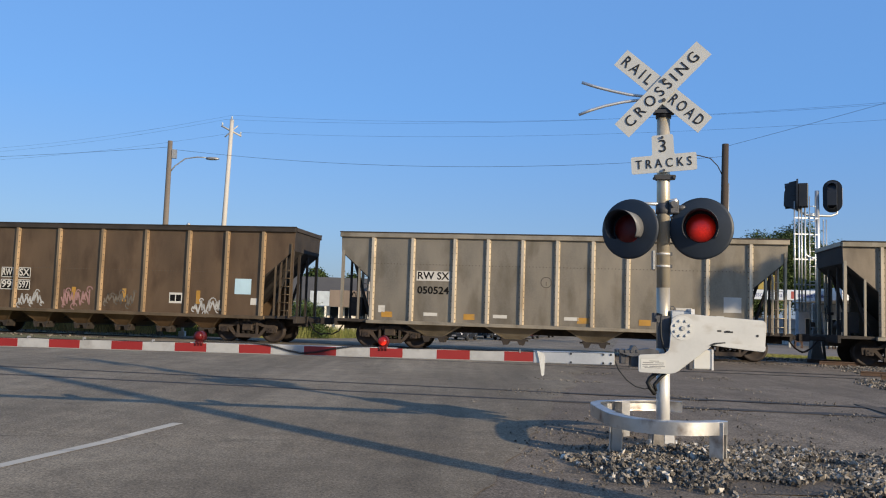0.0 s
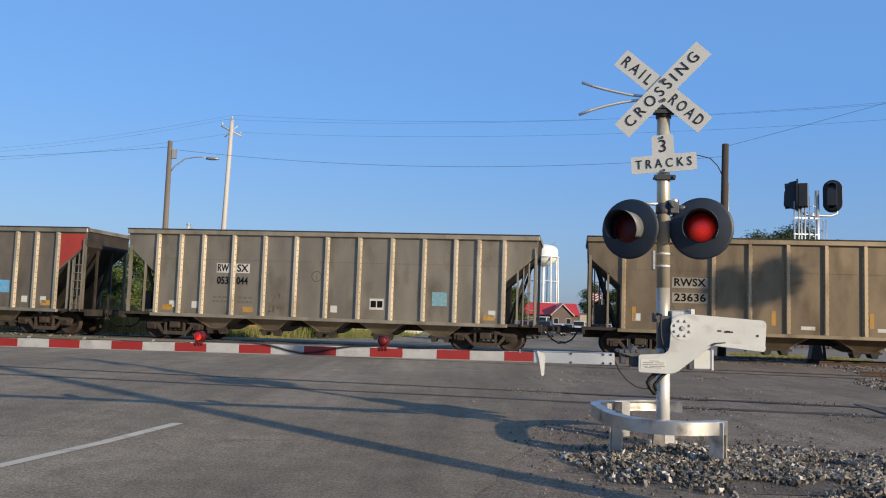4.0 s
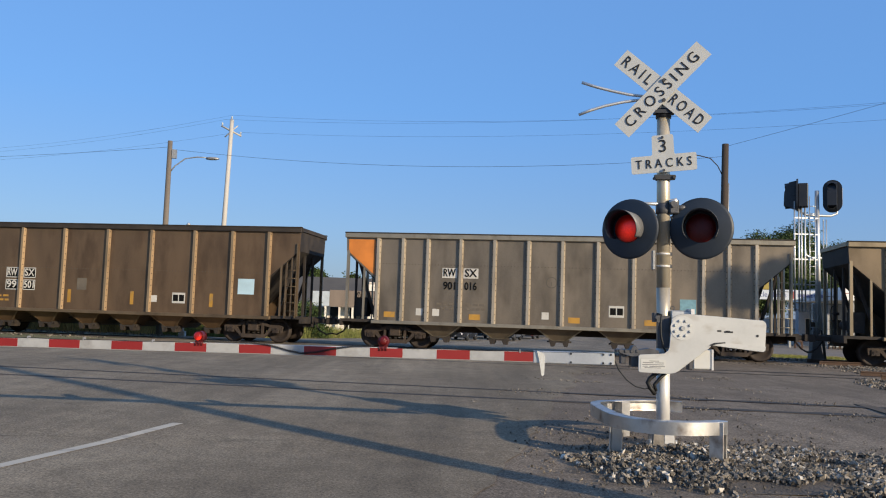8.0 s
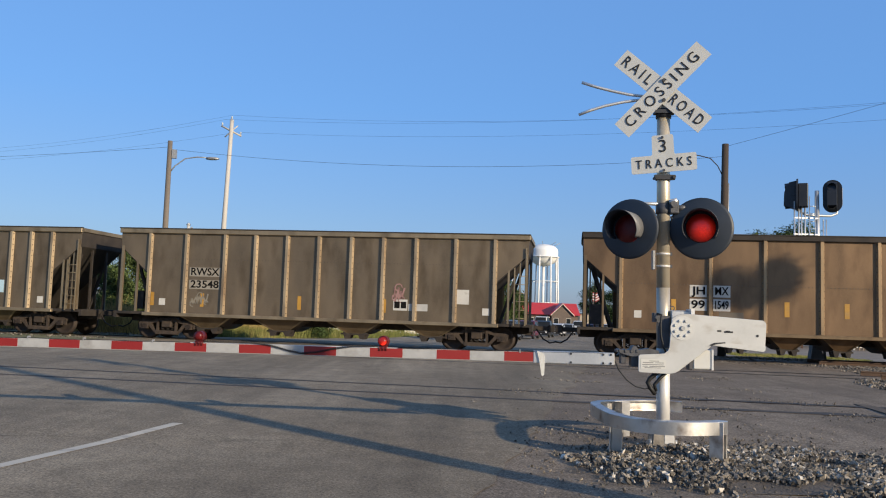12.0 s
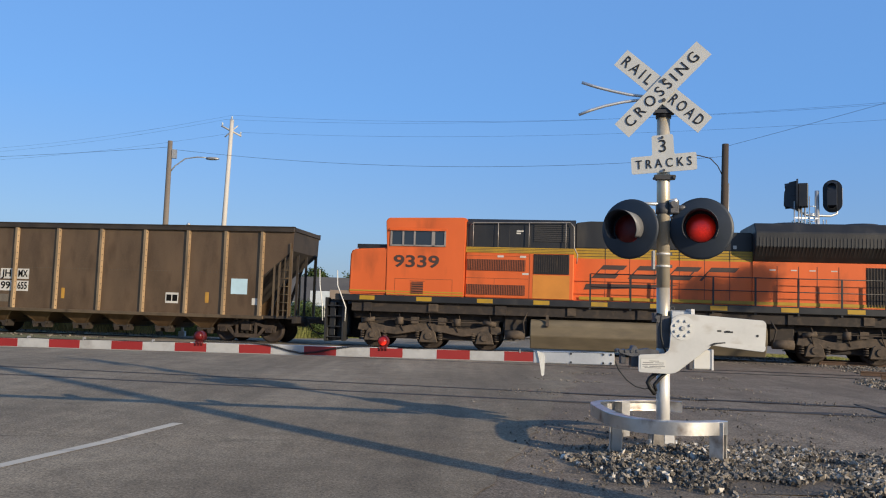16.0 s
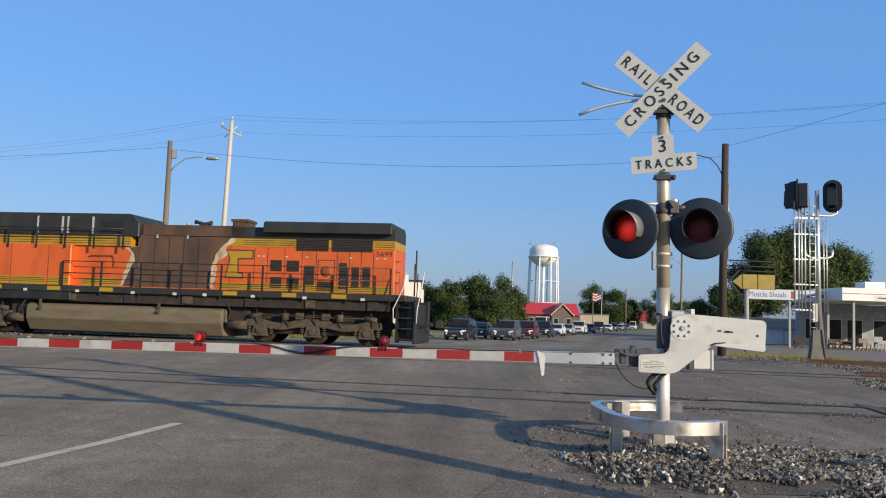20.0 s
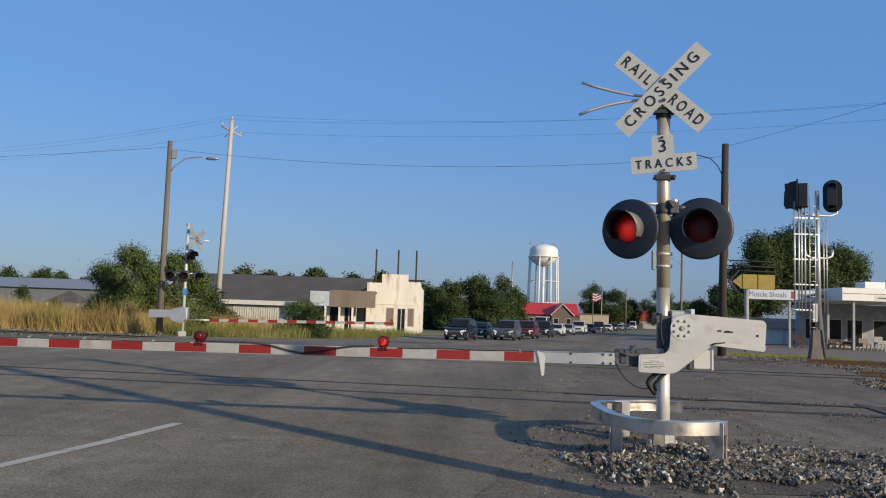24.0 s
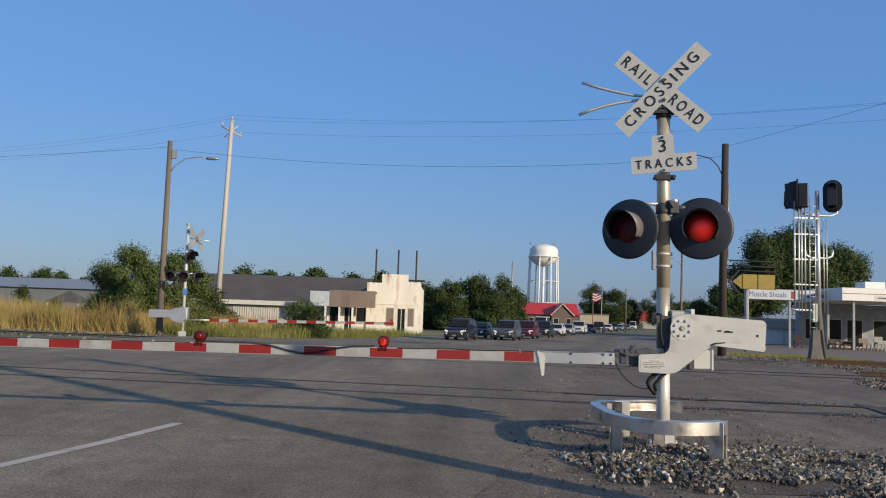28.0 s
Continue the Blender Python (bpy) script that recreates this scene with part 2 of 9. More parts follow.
M_GROUND = pbr("dry_earth_and_grass", (0.13, 0.13, 0.06), 0.95, var=0.3, scale=0.15, fine=8, bump=0.6, dirt=(0.2, 0.17, 0.09), dirt_amt=0.45, dirt_scale=0.2, per_object=False)
M_PAINT_LINE = pbr("road_paint", (0.5, 0.45, 0.36), 0.8, var=0.15, fine=50, dirt=(0.25, 0.23, 0.2), dirt_amt=0.35, dirt_scale=5)
M_BALLAST = pbr("ballast_stone", (0.148, 0.128, 0.102), 0.9, var=0.4, scale=9, fine=60, bump=0.6, island=0.85)
M_PALE_STONE = pbr("pale_stone", (0.42, 0.39, 0.34), 0.85, var=0.3, scale=9, fine=60, bump=0.5, island=0.35)
M_RAIL = pbr("worn_dark_rail", (0.05, 0.04, 0.032), 0.8, 0.1, var=0.35, scale=4)
M_RAIL_RUST = pbr("rusty_rail", (0.075, 0.042, 0.025), 0.8, 0.1, var=0.35, scale=4)
M_RAIL_TOP = pbr("polished_rail", (0.5, 0.47, 0.43), 0.3, 0.9)
M_TIE = pbr("timber_tie", (0.09, 0.07, 0.05), 0.95, var=0.3, scale=5)
M_ALU = pbr("aluminium", (0.62, 0.62, 0.6), 0.42, 0.75, var=0.08, scale=3, bump=0.05, dirt=(0.3, 0.25, 0.18), dirt_amt=0.12)
M_ALU_WHITE = pbr("aluminium_white", (0.52, 0.52, 0.495), 0.5, 0.1, var=0.06, scale=3, bump=0.05, dirt=(0.42, 0.37, 0.3), dirt_amt=0.2)
M_SIGN = pbr("sign_white", (0.56, 0.555, 0.51), 0.45, 0.0, var=0.05, scale=5, bump=0.0, dirt=(0.45, 0.42, 0.35), dirt_amt=0.15)
M_BLACK = pbr("black_paint", (0.018, 0.02, 0.024), 0.5, var=0.2, bump=0.05)
M_LETTER = pbr("black_lettering", (0.012, 0.012, 0.013), 0.6, bump=0.0)
M_BACKGROUND_DISC = pbr("dark_signal_paint", (0.016, 0.023, 0.034), 0.5, var=0.15, scale=4, bump=0.04)
# Outer faces of the lamp hoods: faded paint, greyed further for their sun gloss
M_HOOD = pbr("weathered_sunlit_hood", (0.16, 0.16, 0.16), 0.5, var=0.15, scale=8, bump=0.05)
M_MAST_MID = pbr("mast_mid_tone", (0.5, 0.44, 0.34), 0.42, 0.45, var=0.14, scale=4, bump=0.05, dirt=(0.36, 0.29, 0.2), dirt_amt=0.34, dirt_scale=4, streak=4)
M_MAST = pbr("mast_metal", (0.54, 0.465, 0.345), 0.4, 0.5, var=0.12, scale=2.5, bump=0.05, dirt=(0.32, 0.24, 0.15), dirt_amt=0.28, dirt_scale=3, streak=4)
M_MAST_LOW = pbr("mast_aluminium", (0.66, 0.64, 0.6), 0.42, 0.25, var=0.08, bump=0.05)
M_LAMP_RED = pbr("red_lamp_body", (0.1, 0.008, 0.008), 0.4, var=0.2, bump=0.03)
M_STEEL_CLAMP = pbr("dark_clamp", (0.085, 0.085, 0.09), 0.55, 0.4, var=0.25, scale=12)
# Mast foot: dirt, plus the guard band's shade put into the colour
M_BASE = pbr("dirty_shaded_cast_base", (0.26, 0.235, 0.2), 0.7, 0.2, var=0.25, scale=9, bump=0.2, dirt=(0.1, 0.08, 0.06), dirt_amt=0.4, dirt_scale=8)
M_PLATE = pbr("brushed_aluminium_plate", (0.5, 0.5, 0.475), 0.48, 0.15, var=0.07, scale=2.2, fine=30, bump=0.03, dirt=(0.36, 0.33, 0.28), dirt_amt=0.34, dirt_scale=3.4, streak=0.5)
M_FADED_PRINT = pbr("faded_print", (0.16, 0.16, 0.16), 0.7, bump=0)
M_RED = pbr("red_sheeting", (0.24, 0.017, 0.014), 0.5, var=0.12, bump=0.03, dirt=(0.2, 0.04, 0.03), dirt_amt=0.15)
M_WHITE = pbr("white_sheeting", (0.36, 0.36, 0.35), 0.5, var=0.1, scale=9, bump=0.03, dirt=(0.25, 0.24, 0.22), dirt_amt=0.3, dirt_scale=6)
M_RUBBER = pbr("black_cable", (0.012, 0.012, 0.012), 0.6)
M_GALV = pbr("galvanised_steel", (0.36, 0.36, 0.35), 0.5, 0.5, var=0.12, dirt=(0.24, 0.17, 0.1), dirt_amt=0.25, dirt_scale=4)
M_DARK_POLE = pbr("dark_pole", (0.05, 0.036, 0.026), 0.9, var=0.3, scale=3, fine=30, streak=12, bump=0.4)
M_WOOD_POLE = pbr("weathered_pole", (0.155, 0.13, 0.105), 0.9, var=0.3, scale=3, fine=30, streak=12, bump=0.4)
M_PALE_POLE = pbr("pale_pole", (0.46, 0.43, 0.38), 0.85, var=0.15, streak=12, bump=0.3)
M_LEAF = pbr("leaf_green", (0.08, 0.11, 0.036), 0.8, spec=0.08, var=0.4, scale=2, island=0.45, bump=0, per_object=False)
M_LEAF_MID = pbr("leaf_mid", (0.056, 0.079, 0.028), 0.8, spec=0.08, var=0.4, scale=1, island=0.45, bump=0, per_object=False)
M_LEAF_DARK = pbr("leaf_dark", (0.047, 0.068, 0.023), 0.8, spec=0.08, var=0.35, scale=1, island=0.45, bump=0, per_object=False)
M_BARK = pbr("bark", (0.1, 0.075, 0.05), 0.95, var=0.3, streak=6, bump=0.5)
M_DRY_GRASS = pbr("dry_grass", (0.36, 0.26, 0.1), 0.9, spec=0.08, var=0.3, scale=0.5, island=0.5, bump=0, dirt=(0.15, 0.17, 0.05), dirt_amt=0.33, dirt_scale=0.35, per_object=False)
M_GREEN_GRASS = pbr("green_grass", (0.14, 0.15, 0.045), 0.9, spec=0.08, var=0.35, scale=0.5, island=0.5, bump=0, dirt=(0.3, 0.22, 0.1), dirt_amt=0.4, dirt_scale=0.5, per_object=False)


# ---------------------------------------------------------------- ground, road, tracks
def strip(name, mat, rows, label, category, kind="structure", subdiv=1):
    """A sheet from rows of points; all rows have the same length."""
    bm = bmesh.new()
    vs = [[bm.verts.new(p) for p in row] for row in rows]
    for a, b in zip(vs, vs[1:]):
        for i in range(len(a) - 1):
            bm.faces.new((a[i], a[i + 1], b[i + 1], b[i]))
    bmesh.ops.recalc_face_normals(bm, faces=bm.faces[:])
    if bm.faces[0].normal.z < 0:
        bmesh.ops.reverse_faces(bm, faces=bm.faces[:])
    return tagged(part(name, bm, mat), label, category, kind=kind)


D_ROWS = [-4000, -400, -60, -22, -17.5, -14, 4.5, 8, 16, 34, 80, 300, 4000]
strip("ground", M_GROUND, [[track_point(s, d, gz(d) - 0.03) for s in (-4000, -400, -60, -20, 20, 60, 400, 4000)] for d in D_ROWS],
      "flat dry earth with worn summer grass", "ground")
R_ROWS = [-60, -40] + [-32 + 0.25 * k for k in range(147)] + [8, 16, 34, 80, 160, 300, 700]


def road_edge(d):
    """Broken edge of the newer surface where it meets the old apron."""
    return -1.05 + 0.22 * noise.noise((d * 0.7, 3, 0)) + 0.1 * noise.noise((d * 2.7, 8, 0)) if -32 < d < 5 else -1.05


strip("road", M_ASPHALT, [[road_point(q, d, gz(d)) for q in (-18.5, -12, -6, road_edge(d))] for d in R_ROWS],
      "wide grey asphalt road, worn and dusty", "road")
strip("pavement", M_APRON, [[road_point(q, d, gz(d) - 0.006) for q in (-3.0, 2, 6, 12)] for d in (-60, -40, -22, -17.5, -14, 4.5, 6.5)],
      "cracked old asphalt apron beside the road", "pavement")
strip("far_lot", M_LOT, [[road_point(q, d, gz(d) - 0.01) for q in (-2.0, 10, 40, 90)] for d in (13, 16, 34, 80, 110)],
      "pale asphalt lot before the low shop", "pavement")


def dashes():
    bm = bmesh.new()
    for d0, d1 in ((-24.95, -22.0), (-22.0, -20.62)):
        bm.faces.new([bm.verts.new(road_point(q, d, gz(d) + 0.005)) for q, d in ((-4.96, d0), (-4.83, d0), (-4.83, d1), (-4.96, d1))])
    for k in range(12):
        for q in (-8.6, -12.1):
            d = 9.0 + 12.2 * k
            a = [road_point(q - 0.06, d, gz(d) + 0.006), road_point(q + 0.06, d, gz(d) + 0.006), road_point(q + 0.06, d + 3, gz(d + 3) + 0.006), road_point(q - 0.06, d + 3, gz(d + 3) + 0.006)]
            bm.faces.new([bm.verts.new(p) for p in a])
    bmesh.ops.recalc_face_normals(bm, faces=bm.faces[:])
    return bm


tagged(part("road_marking", dashes(), M_PAINT_LINE), "worn white dashed lane lines on the asphalt", "road marking", kind="structure")


def rails(d_mid, name, s0, s1, label):
    t = tagged(new(name), label, "railway track", kind="structure")
    for k in (-1, 1):
        d = d_mid + 0.755 * k
        bm = bmesh.new()
        z = gz(d)
        prism(bm, [(d - 0.034, z - 0.1), (d + 0.034, z - 0.1), (d + 0.036, z + 0.002), (d - 0.036, z + 0.002)], s0, s1, "x")
        for v in bm.verts:
            v.co = track_point(v.co.x, v.co.y, v.co.z)
        part("rail", bm, M_RAIL, t)
        e = d - k * 0.085
        # broken edges of the joint beside the rail
        vs, fs = [], []
        n = int((s1 - s0) / 0.14)
        for i in range(n + 1):
            s = s0 + (s1 - s0) * i / n
            a = 0.05 + 0.05 * noise.noise((s * 2.3, d, 0)) + 0.03 * noise.noise((s * 9.0, d, 5))
            c = 0.05 + 0.06 * noise.noise((s * 1.9, d, 9)) + 0.03 * noise.noise((s * 8.0, d, 2))
            wide = 1 + 1.5 * min(1.0, max(0.0, (s - 4.0) / 2.0))
            a, c = a * wide, c * wide
            vs += [track_point(s, e - max(0.008, a), gz(d) + 0.0035), track_point(s, e + max(0.008, c), gz(d) + 0.0035)]
            if i:
                fs.append((2 * i - 2, 2 * i, 2 * i + 1, 2 * i - 1))
        bm = bpy.data.meshes.new("flangeway")
        bm.from_pydata(vs, [], fs)
        bm.materials.append(M_SEAM)
        part("flangeway", bm, None, t)
    return t


rails(-15.85, "near_track", -70, 60, "rusty rails sunk flush in the asphalt crossing")
rails(-6.3, "middle_track", -70, 70, "rusty rails of the second track in asphalt")
def bare_rails(d_mid, s0, s1, label):
    """Rail standing clear of the ballast past the end of the paved crossing."""
    t = tagged(new("open_track"), label, "railway track", kind="structure")
    for k in (-1, 1):
        d = d_mid + 0.755 * k
        z = gz(d)
        bm = bmesh.new()
        prism(bm, [(d - 0.07, z - 0.03), (d + 0.07, z - 0.03), (d + 0.07, z - 0.015), (d + 0.012, z), (d + 0.012, z + 0.085), (d + 0.036, z + 0.095), (d + 0.036, z + 0.13), (d - 0.036, z + 0.13), (d - 0.036, z + 0.095), (d - 0.012, z + 0.085), (d - 0.012, z), (d - 0.07, z - 0.015)], s0, s1, "x")
        for v in bm.verts:
            v.co = track_point(v.co.x, v.co.y, v.co.z)
        part("rail", bm, M_RAIL_RUST, t)


bare_rails(-6.3, 12.3, 60, "rust-brown rails standing on ballast past the crossing")
bare_rails(1.58, 13.0, 60, "rusty main line rails past the crossing")
rails(1.58, "main_track", -90, 90, "steel rails of the main line under the train")


# ---------------------------------------------------------------- crossing signal beside the road
MX, MY = 2.40, 9.0
SIG = thing("crossing_signal", "railroad crossing signal with crossbuck, two red lights and lowered gate mechanism", "crossing signal", pose(MX, MY, 0, 0, -0.6, -4))
bm = bmesh.new()
rod(bm, (0.01, 0, 1.7), (0.01, 0, 3.9), 0.0706, 0.0706, 24)
part("mast", bm, M_MAST, SIG, "tan weathered metal mast")
# middle stretch of the mast, in a tone between upper and lower
bm = bmesh.new()
rod(bm, (0.01, 0, 1.05), (0.01, 0, 1.7), 0.0709, None, 24)
part("mast_sleeve", bm, M_MAST_MID, SIG, "mid-toned middle stretch of the metal mast")
bm = bmesh.new()
rod(bm, (0.01, 0, 0.05), (0.01, 0, 1.05), 0.0712, None, 24)
part("mast_base_tube", bm, M_MAST_LOW, SIG, "bright aluminium lower mast")
bm = bmesh.new()
prism(bm, [(-0.17, -0.05), (0.15, -0.05), (0.15, 0.02), (0.115, 0.06), (0.105, 0.24), (-0.115, 0.24), (-0.13, 0.06), (-0.17, 0.02)], -0.14, 0.14)
bevel_all(bm, 0.012)
BASE = part("base_casting", bm, M_BASE, SIG, "dirty cast base at the mast foot, darkened for the guard's shade")
bm = bmesh.new()
rod(bm, (0.01, 0, 0.24), (0.01, 0, 0.262), 0.098, None, 20)
part("collar", bm, M_ALU, BASE)
# thin pale strip laid on the base where the guard's shade leaves it bright
bm = bmesh.new()
box(bm, 0.0, 0.1, -0.145, -0.1405, 0.06, 0.225)
part("bright_plate", bm, M_MAST_LOW, BASE)
for x in (-0.14, 0.12):
    bm = bmesh.new()
    rod(bm, (x, -0.11, 0.02), (x, -0.11, 0.1), 0.018, None, 6)
    part("anchor_bolt", bm, M_GALV, BASE)
for z in (1.92, 2.053):
    bm = bmesh.new()
    rod(bm, (0.01, 0, z), (0.01, 0, z + 0.024), 0.076, None, 24)
    b = part("band", bm, M_MAST_LOW, SIG, "bright steel band")
    bm = bmesh.new()
    box(bm, 0.07, 0.1, -0.035, 0.0, z - 0.004, z + 0.03)
    part("buckle", bm, M_STEEL_CLAMP, b)
bm = bmesh.new()
box(bm, -0.112, -0.084, -0.05, 0.03, 1.895, 2.1)
bevel_all(bm, 0.004)
part("tag_plate", bm, M_GALV, SIG)


def blade(words, angle, x, y, z, half):
    bm = bmesh.new()
    box(bm, -half, half, -0.004, 0.004, -0.1085, 0.1085)
    b = part("crossbuck_blade", bm, M_SIGN, SIG, "white reflective blade with black letters", Matrix.Rotation(radians(-15), 4, "Z") @ Matrix.Translation((x, y, z)) @ Matrix.Rotation(-radians(angle), 4, "Y"))
    for text, lx, w in words:
        lettering("letters", text, 0.172, M_LETTER, b, Matrix.Translation((lx, -0.0075, 0)) @ pose(0, 0, 0, 90, 0, 0), w, spread=1.5, bold=0.0)


blade([("RAIL", -0.355, 0.385), ("ROAD", 0.345, 0.42)], -42.3, 0.002, -0.10, 3.846, 0.603)
blade([("CROSSING", -0.005, 1.03)], 44.9, 0.006, -0.118, 3.85, 0.611)
for x, z in ((-0.012, 3.735), (-0.012, 3.955)):
    bm = bmesh.new()
    rod(bm, (x, -0.11, z), (x, -0.14, z), 0.02, None, 8)
    part("sign_bolt", bm, M_BLACK, SIG)
bm = bmesh.new()
prism(bm, [(-0.33, -0.095), (0.33, -0.095), (0.343, -0.082), (0.343, 0.082), (0.33, 0.095), (0.128, 0.095), (0.116, 0.107), (0.113, 0.3), (0.1, 0.313), (-0.1, 0.313), (-0.113, 0.3), (-0.116, 0.107), (-0.128, 0.095), (-0.33, 0.095), (-0.343, 0.082), (-0.343, -0.082)], -0.004, 0.004)
TR = part("track_count_sign", bm, M_SIGN, SIG, "white sign with black numeral and word", Matrix.Rotation(radians(-15), 4, "Z") @ Matrix.Translation((0.021, -0.11, 3.04)) @ Matrix.Rotation(radians(-2.9), 4, "Y"))
lettering("numeral", "3", 0.195, M_LETTER, TR, Matrix.Translation((0, -0.0075, 0.185)) @ pose(0, 0, 0, 90, 0, 0))
lettering("letters", "TRACKS", 0.138, M_LETTER, TR, Matrix.Translation((0, -0.0075, 0.0)) @ pose(0, 0, 0, 90, 0, 0), 0.585, spread=1.6)
for z in (-0.075, 0.285):
    bm = bmesh.new()
    rod(bm, (0, -0.004, z), (0, -0.022, z), 0.014, None, 8)
    part("bolt", bm, M_STEEL_CLAMP, TR)
bm = bmesh.new()
rod(bm, (0.01, 0, 2.875), (0.01, 0, 2.915), 0.085, None, 20)
box(bm, -0.1, 0.12, -0.1, -0.045, 2.87, 2.92)
for x in (-0.085, 0.105):
    rod(bm, (x, -0.12, 2.895), (x, 0.02, 2.895), 0.018, None, 8)
part("sign_clamp", bm, M_BLACK, SIG)
bm = bmesh.new()
rod(bm, (0.01, 0, 3.56), (0.01, 0, 3.66), 0.083, 0.083, 20)
box(bm, -0.1, 0.12, -0.1, 0.02, 3.6, 3.64)
part("sign_clamp", bm, M_BLACK, SIG)
for pts in ([(-0.03, 0.06, 3.81), (-0.21, 0.05, 3.822), (-0.36, 0.05, 3.84), (-0.542, 0.05, 3.879), (-0.72, 0.05, 3.925), (-0.879, 0.05, 3.975)], [(-0.03, 0.05, 3.795), (-0.261, 0.05, 3.778), (-0.44, 0.05, 3.752), (-0.627, 0.05, 3.709), (-0.78, 0.05, 3.66), (-0.908, 0.05, 3.609)]):
    bm = bmesh.new()
    tube(bm, pts, 0.017, 8)
    part("bent_tube", bm, M_ALU, SIG)
bm = bmesh.new()
rod(bm, (-0.36, -0.02, 2.62), (0.06, -0.02, 2.605), 0.02)
part("crossarm", bm, M_ALU, SIG)
bm = bmesh.new()
rod(bm, (0.01, 0, 2.5), (0.01, 0, 2.62), 0.083, None, 20)
box(bm, 0.06, 0.16, -0.1, 0.04, 2.5, 2.65)
bevel_all(bm, 0.01)
rod(bm, (0.1, -0.11, 2.6), (0.1, -0.13, 2.6), 0.035, None, 12)
rod(bm, (0.12, -0.06, 2.56), (0.26, -0.06, 2.57), 0.032)
part("junction_box", bm, M_STEEL_CLAMP, SIG, "dark cast junction box with cable glands")
bm = bmesh.new()
rod(bm, (0.06, -0.08, 2.62), (0.14, -0.1, 2.64), 0.03, None, 12)
part("gland_cap", bm, M_ALU, SIG)

M_LENS = pbr("red_lens_glass", (0.1, 0.006, 0.006), 0.32, var=0.25, scale=25, fine=160, bump=0.25, spec=0.35)


def glow(name, low, high, radius):
    """Lamp face: brightest where the filament stands."""
    m = bpy.data.materials.new(name)
    m.use_nodes = True
    N, L = m.node_tree.nodes, m.node_tree.links
    b = N["Principled BSDF"]
    b.inputs["Base Color"].default_value = (0.12, 0.006, 0.006, 1)
    b.inputs["Roughness"].default_value = 0.3
    b.inputs["Emission Color"].default_value = (1.0, 0.03, 0.012, 1)
    tc = N.new("ShaderNodeTexCoord")
    mp = N.new("ShaderNodeMapping")
    mp.inputs["Location"].default_value = (-0.02, 0.05, 0.03)
    L.new(tc.outputs["Object"], mp.inputs["Vector"])
    le = N.new("ShaderNodeVectorMath")
    le.operation = "LENGTH"
    L.new(mp.outputs["Vector"], le.inputs[0])
    mr = N.new("ShaderNodeMapRange")
    mr.interpolation_type = "SMOOTHSTEP"
    mr.inputs["From Min"].default_value, mr.inputs["From Max"].default_value = 0.0, radius
    mr.inputs["To Min"].default_value, mr.inputs["To Max"].default_value = high, low
    L.new(le.outputs["Value"], mr.inputs["Value"])
    ribs = N.new("ShaderNodeTexVoronoi")
    ribs.inputs["Scale"].default_value = 60.0
    L.new(tc.outputs["Object"], ribs.inputs["Vector"])
    rb = N.new("ShaderNodeMapRange")
    rb.inputs["From Max"].default_value, rb.inputs["To Min"].default_value, rb.inputs["To Max"].default_value = 0.7, 1.15, 0.75
    L.new(ribs.outputs["Distance"], rb.inputs["Value"])
    ml = N.new("ShaderNodeMath")
    ml.operation = "MULTIPLY"
    L.new(mr.outputs["Result"], ml.inputs[0])
    L.new(rb.outputs["Result"], ml.inputs[1])
    L.new(ml.outputs[0], b.inputs["Emission Strength"])
    return m


M_GLOW = glow("red_lamp_glow", 0.02, 0.5, 0.15)
M_GLOW_SMALL = glow("red_gate_lamp_glow", 0.2, 2.6, 0.055)
FLASHERS = []      # (glowing shutter, pose when shown, phase, small)


def light_unit(x, z, turn, phase, size):
    """Round dark backing plate with hood, red lens and the lit shutter that swings up behind the lens."""
    u = part("light_unit", cached("backing_disc", lambda bm: lathe(bm, [(0.0, 0.0), (0.16, 0.0), (0.29, 0.03), (0.315, 0.035), (0.318, 0.05), (0.3, 0.06), (0.17, 0.1), (0.165, 0.36), (0.0, 0.38)], 40), M_BACKGROUND_DISC), None, SIG,
             "round dark backing plate with hood and red lens", Matrix.Translation((x, -0.16, z)) @ Matrix.Rotation(radians(turn), 4, "Z") @ Matrix.Diagonal((size, 1, size, 1)))

    def hood(bm):
        n = 26
        rows = []
        for k in range(n + 1):
            t = radians(-38 + 256 * k / n)
            ln = -0.2 - 0.07 * math.sin(t)
            rows.append([bm.verts.new((r * math.cos(t), y, r * math.sin(t))) for r, y in ((0.172, 0.0), (0.178, ln), (0.171, ln), (0.166, 0.0))])
        for a, b in zip(rows, rows[1:]):
            for i in range(4):
                f = bm.faces.new((a[i], a[(i + 1) % 4], b[(i + 1) % 4], b[i]))
                f.smooth = True
                f.material_index = 1 if i == 0 else 0
        bm.faces.new(rows[0])
        bm.faces.new(rows[-1])
        bmesh.ops.recalc_face_normals(bm, faces=bm.faces[:])
    hm = cached("hood", hood, M_BACKGROUND_DISC)
    if len(hm.materials) < 2:
        hm.materials.append(M_HOOD)
    part("hood", hm, None, u, "hood, black inside, outside weathered grey with sun gloss painted in")
    part("lens", cached("lens", lambda bm: lathe(bm, [(0.0, -0.035), (0.06, -0.032), (0.11, -0.022), (0.145, -0.006), (0.15, 0.0)], 28), M_LENS), None, u, "red glass lens")
    sh = part("lamp_shutter", cached("lamp_shutter", lambda bm: lathe(bm, [(0.0, -0.05), (0.06, -0.047), (0.11, -0.036), (0.14, -0.022), (0.144, -0.012), (0.0, -0.011)], 28), M_GLOW), None, u, "glowing red lamp face")
    FLASHERS.append((sh, (0, 0, 0), phase, False))


light_unit(-0.391, 2.321, -33, 1, 1.02)
light_unit(0.374, 2.338, -16, 0, 1.05)
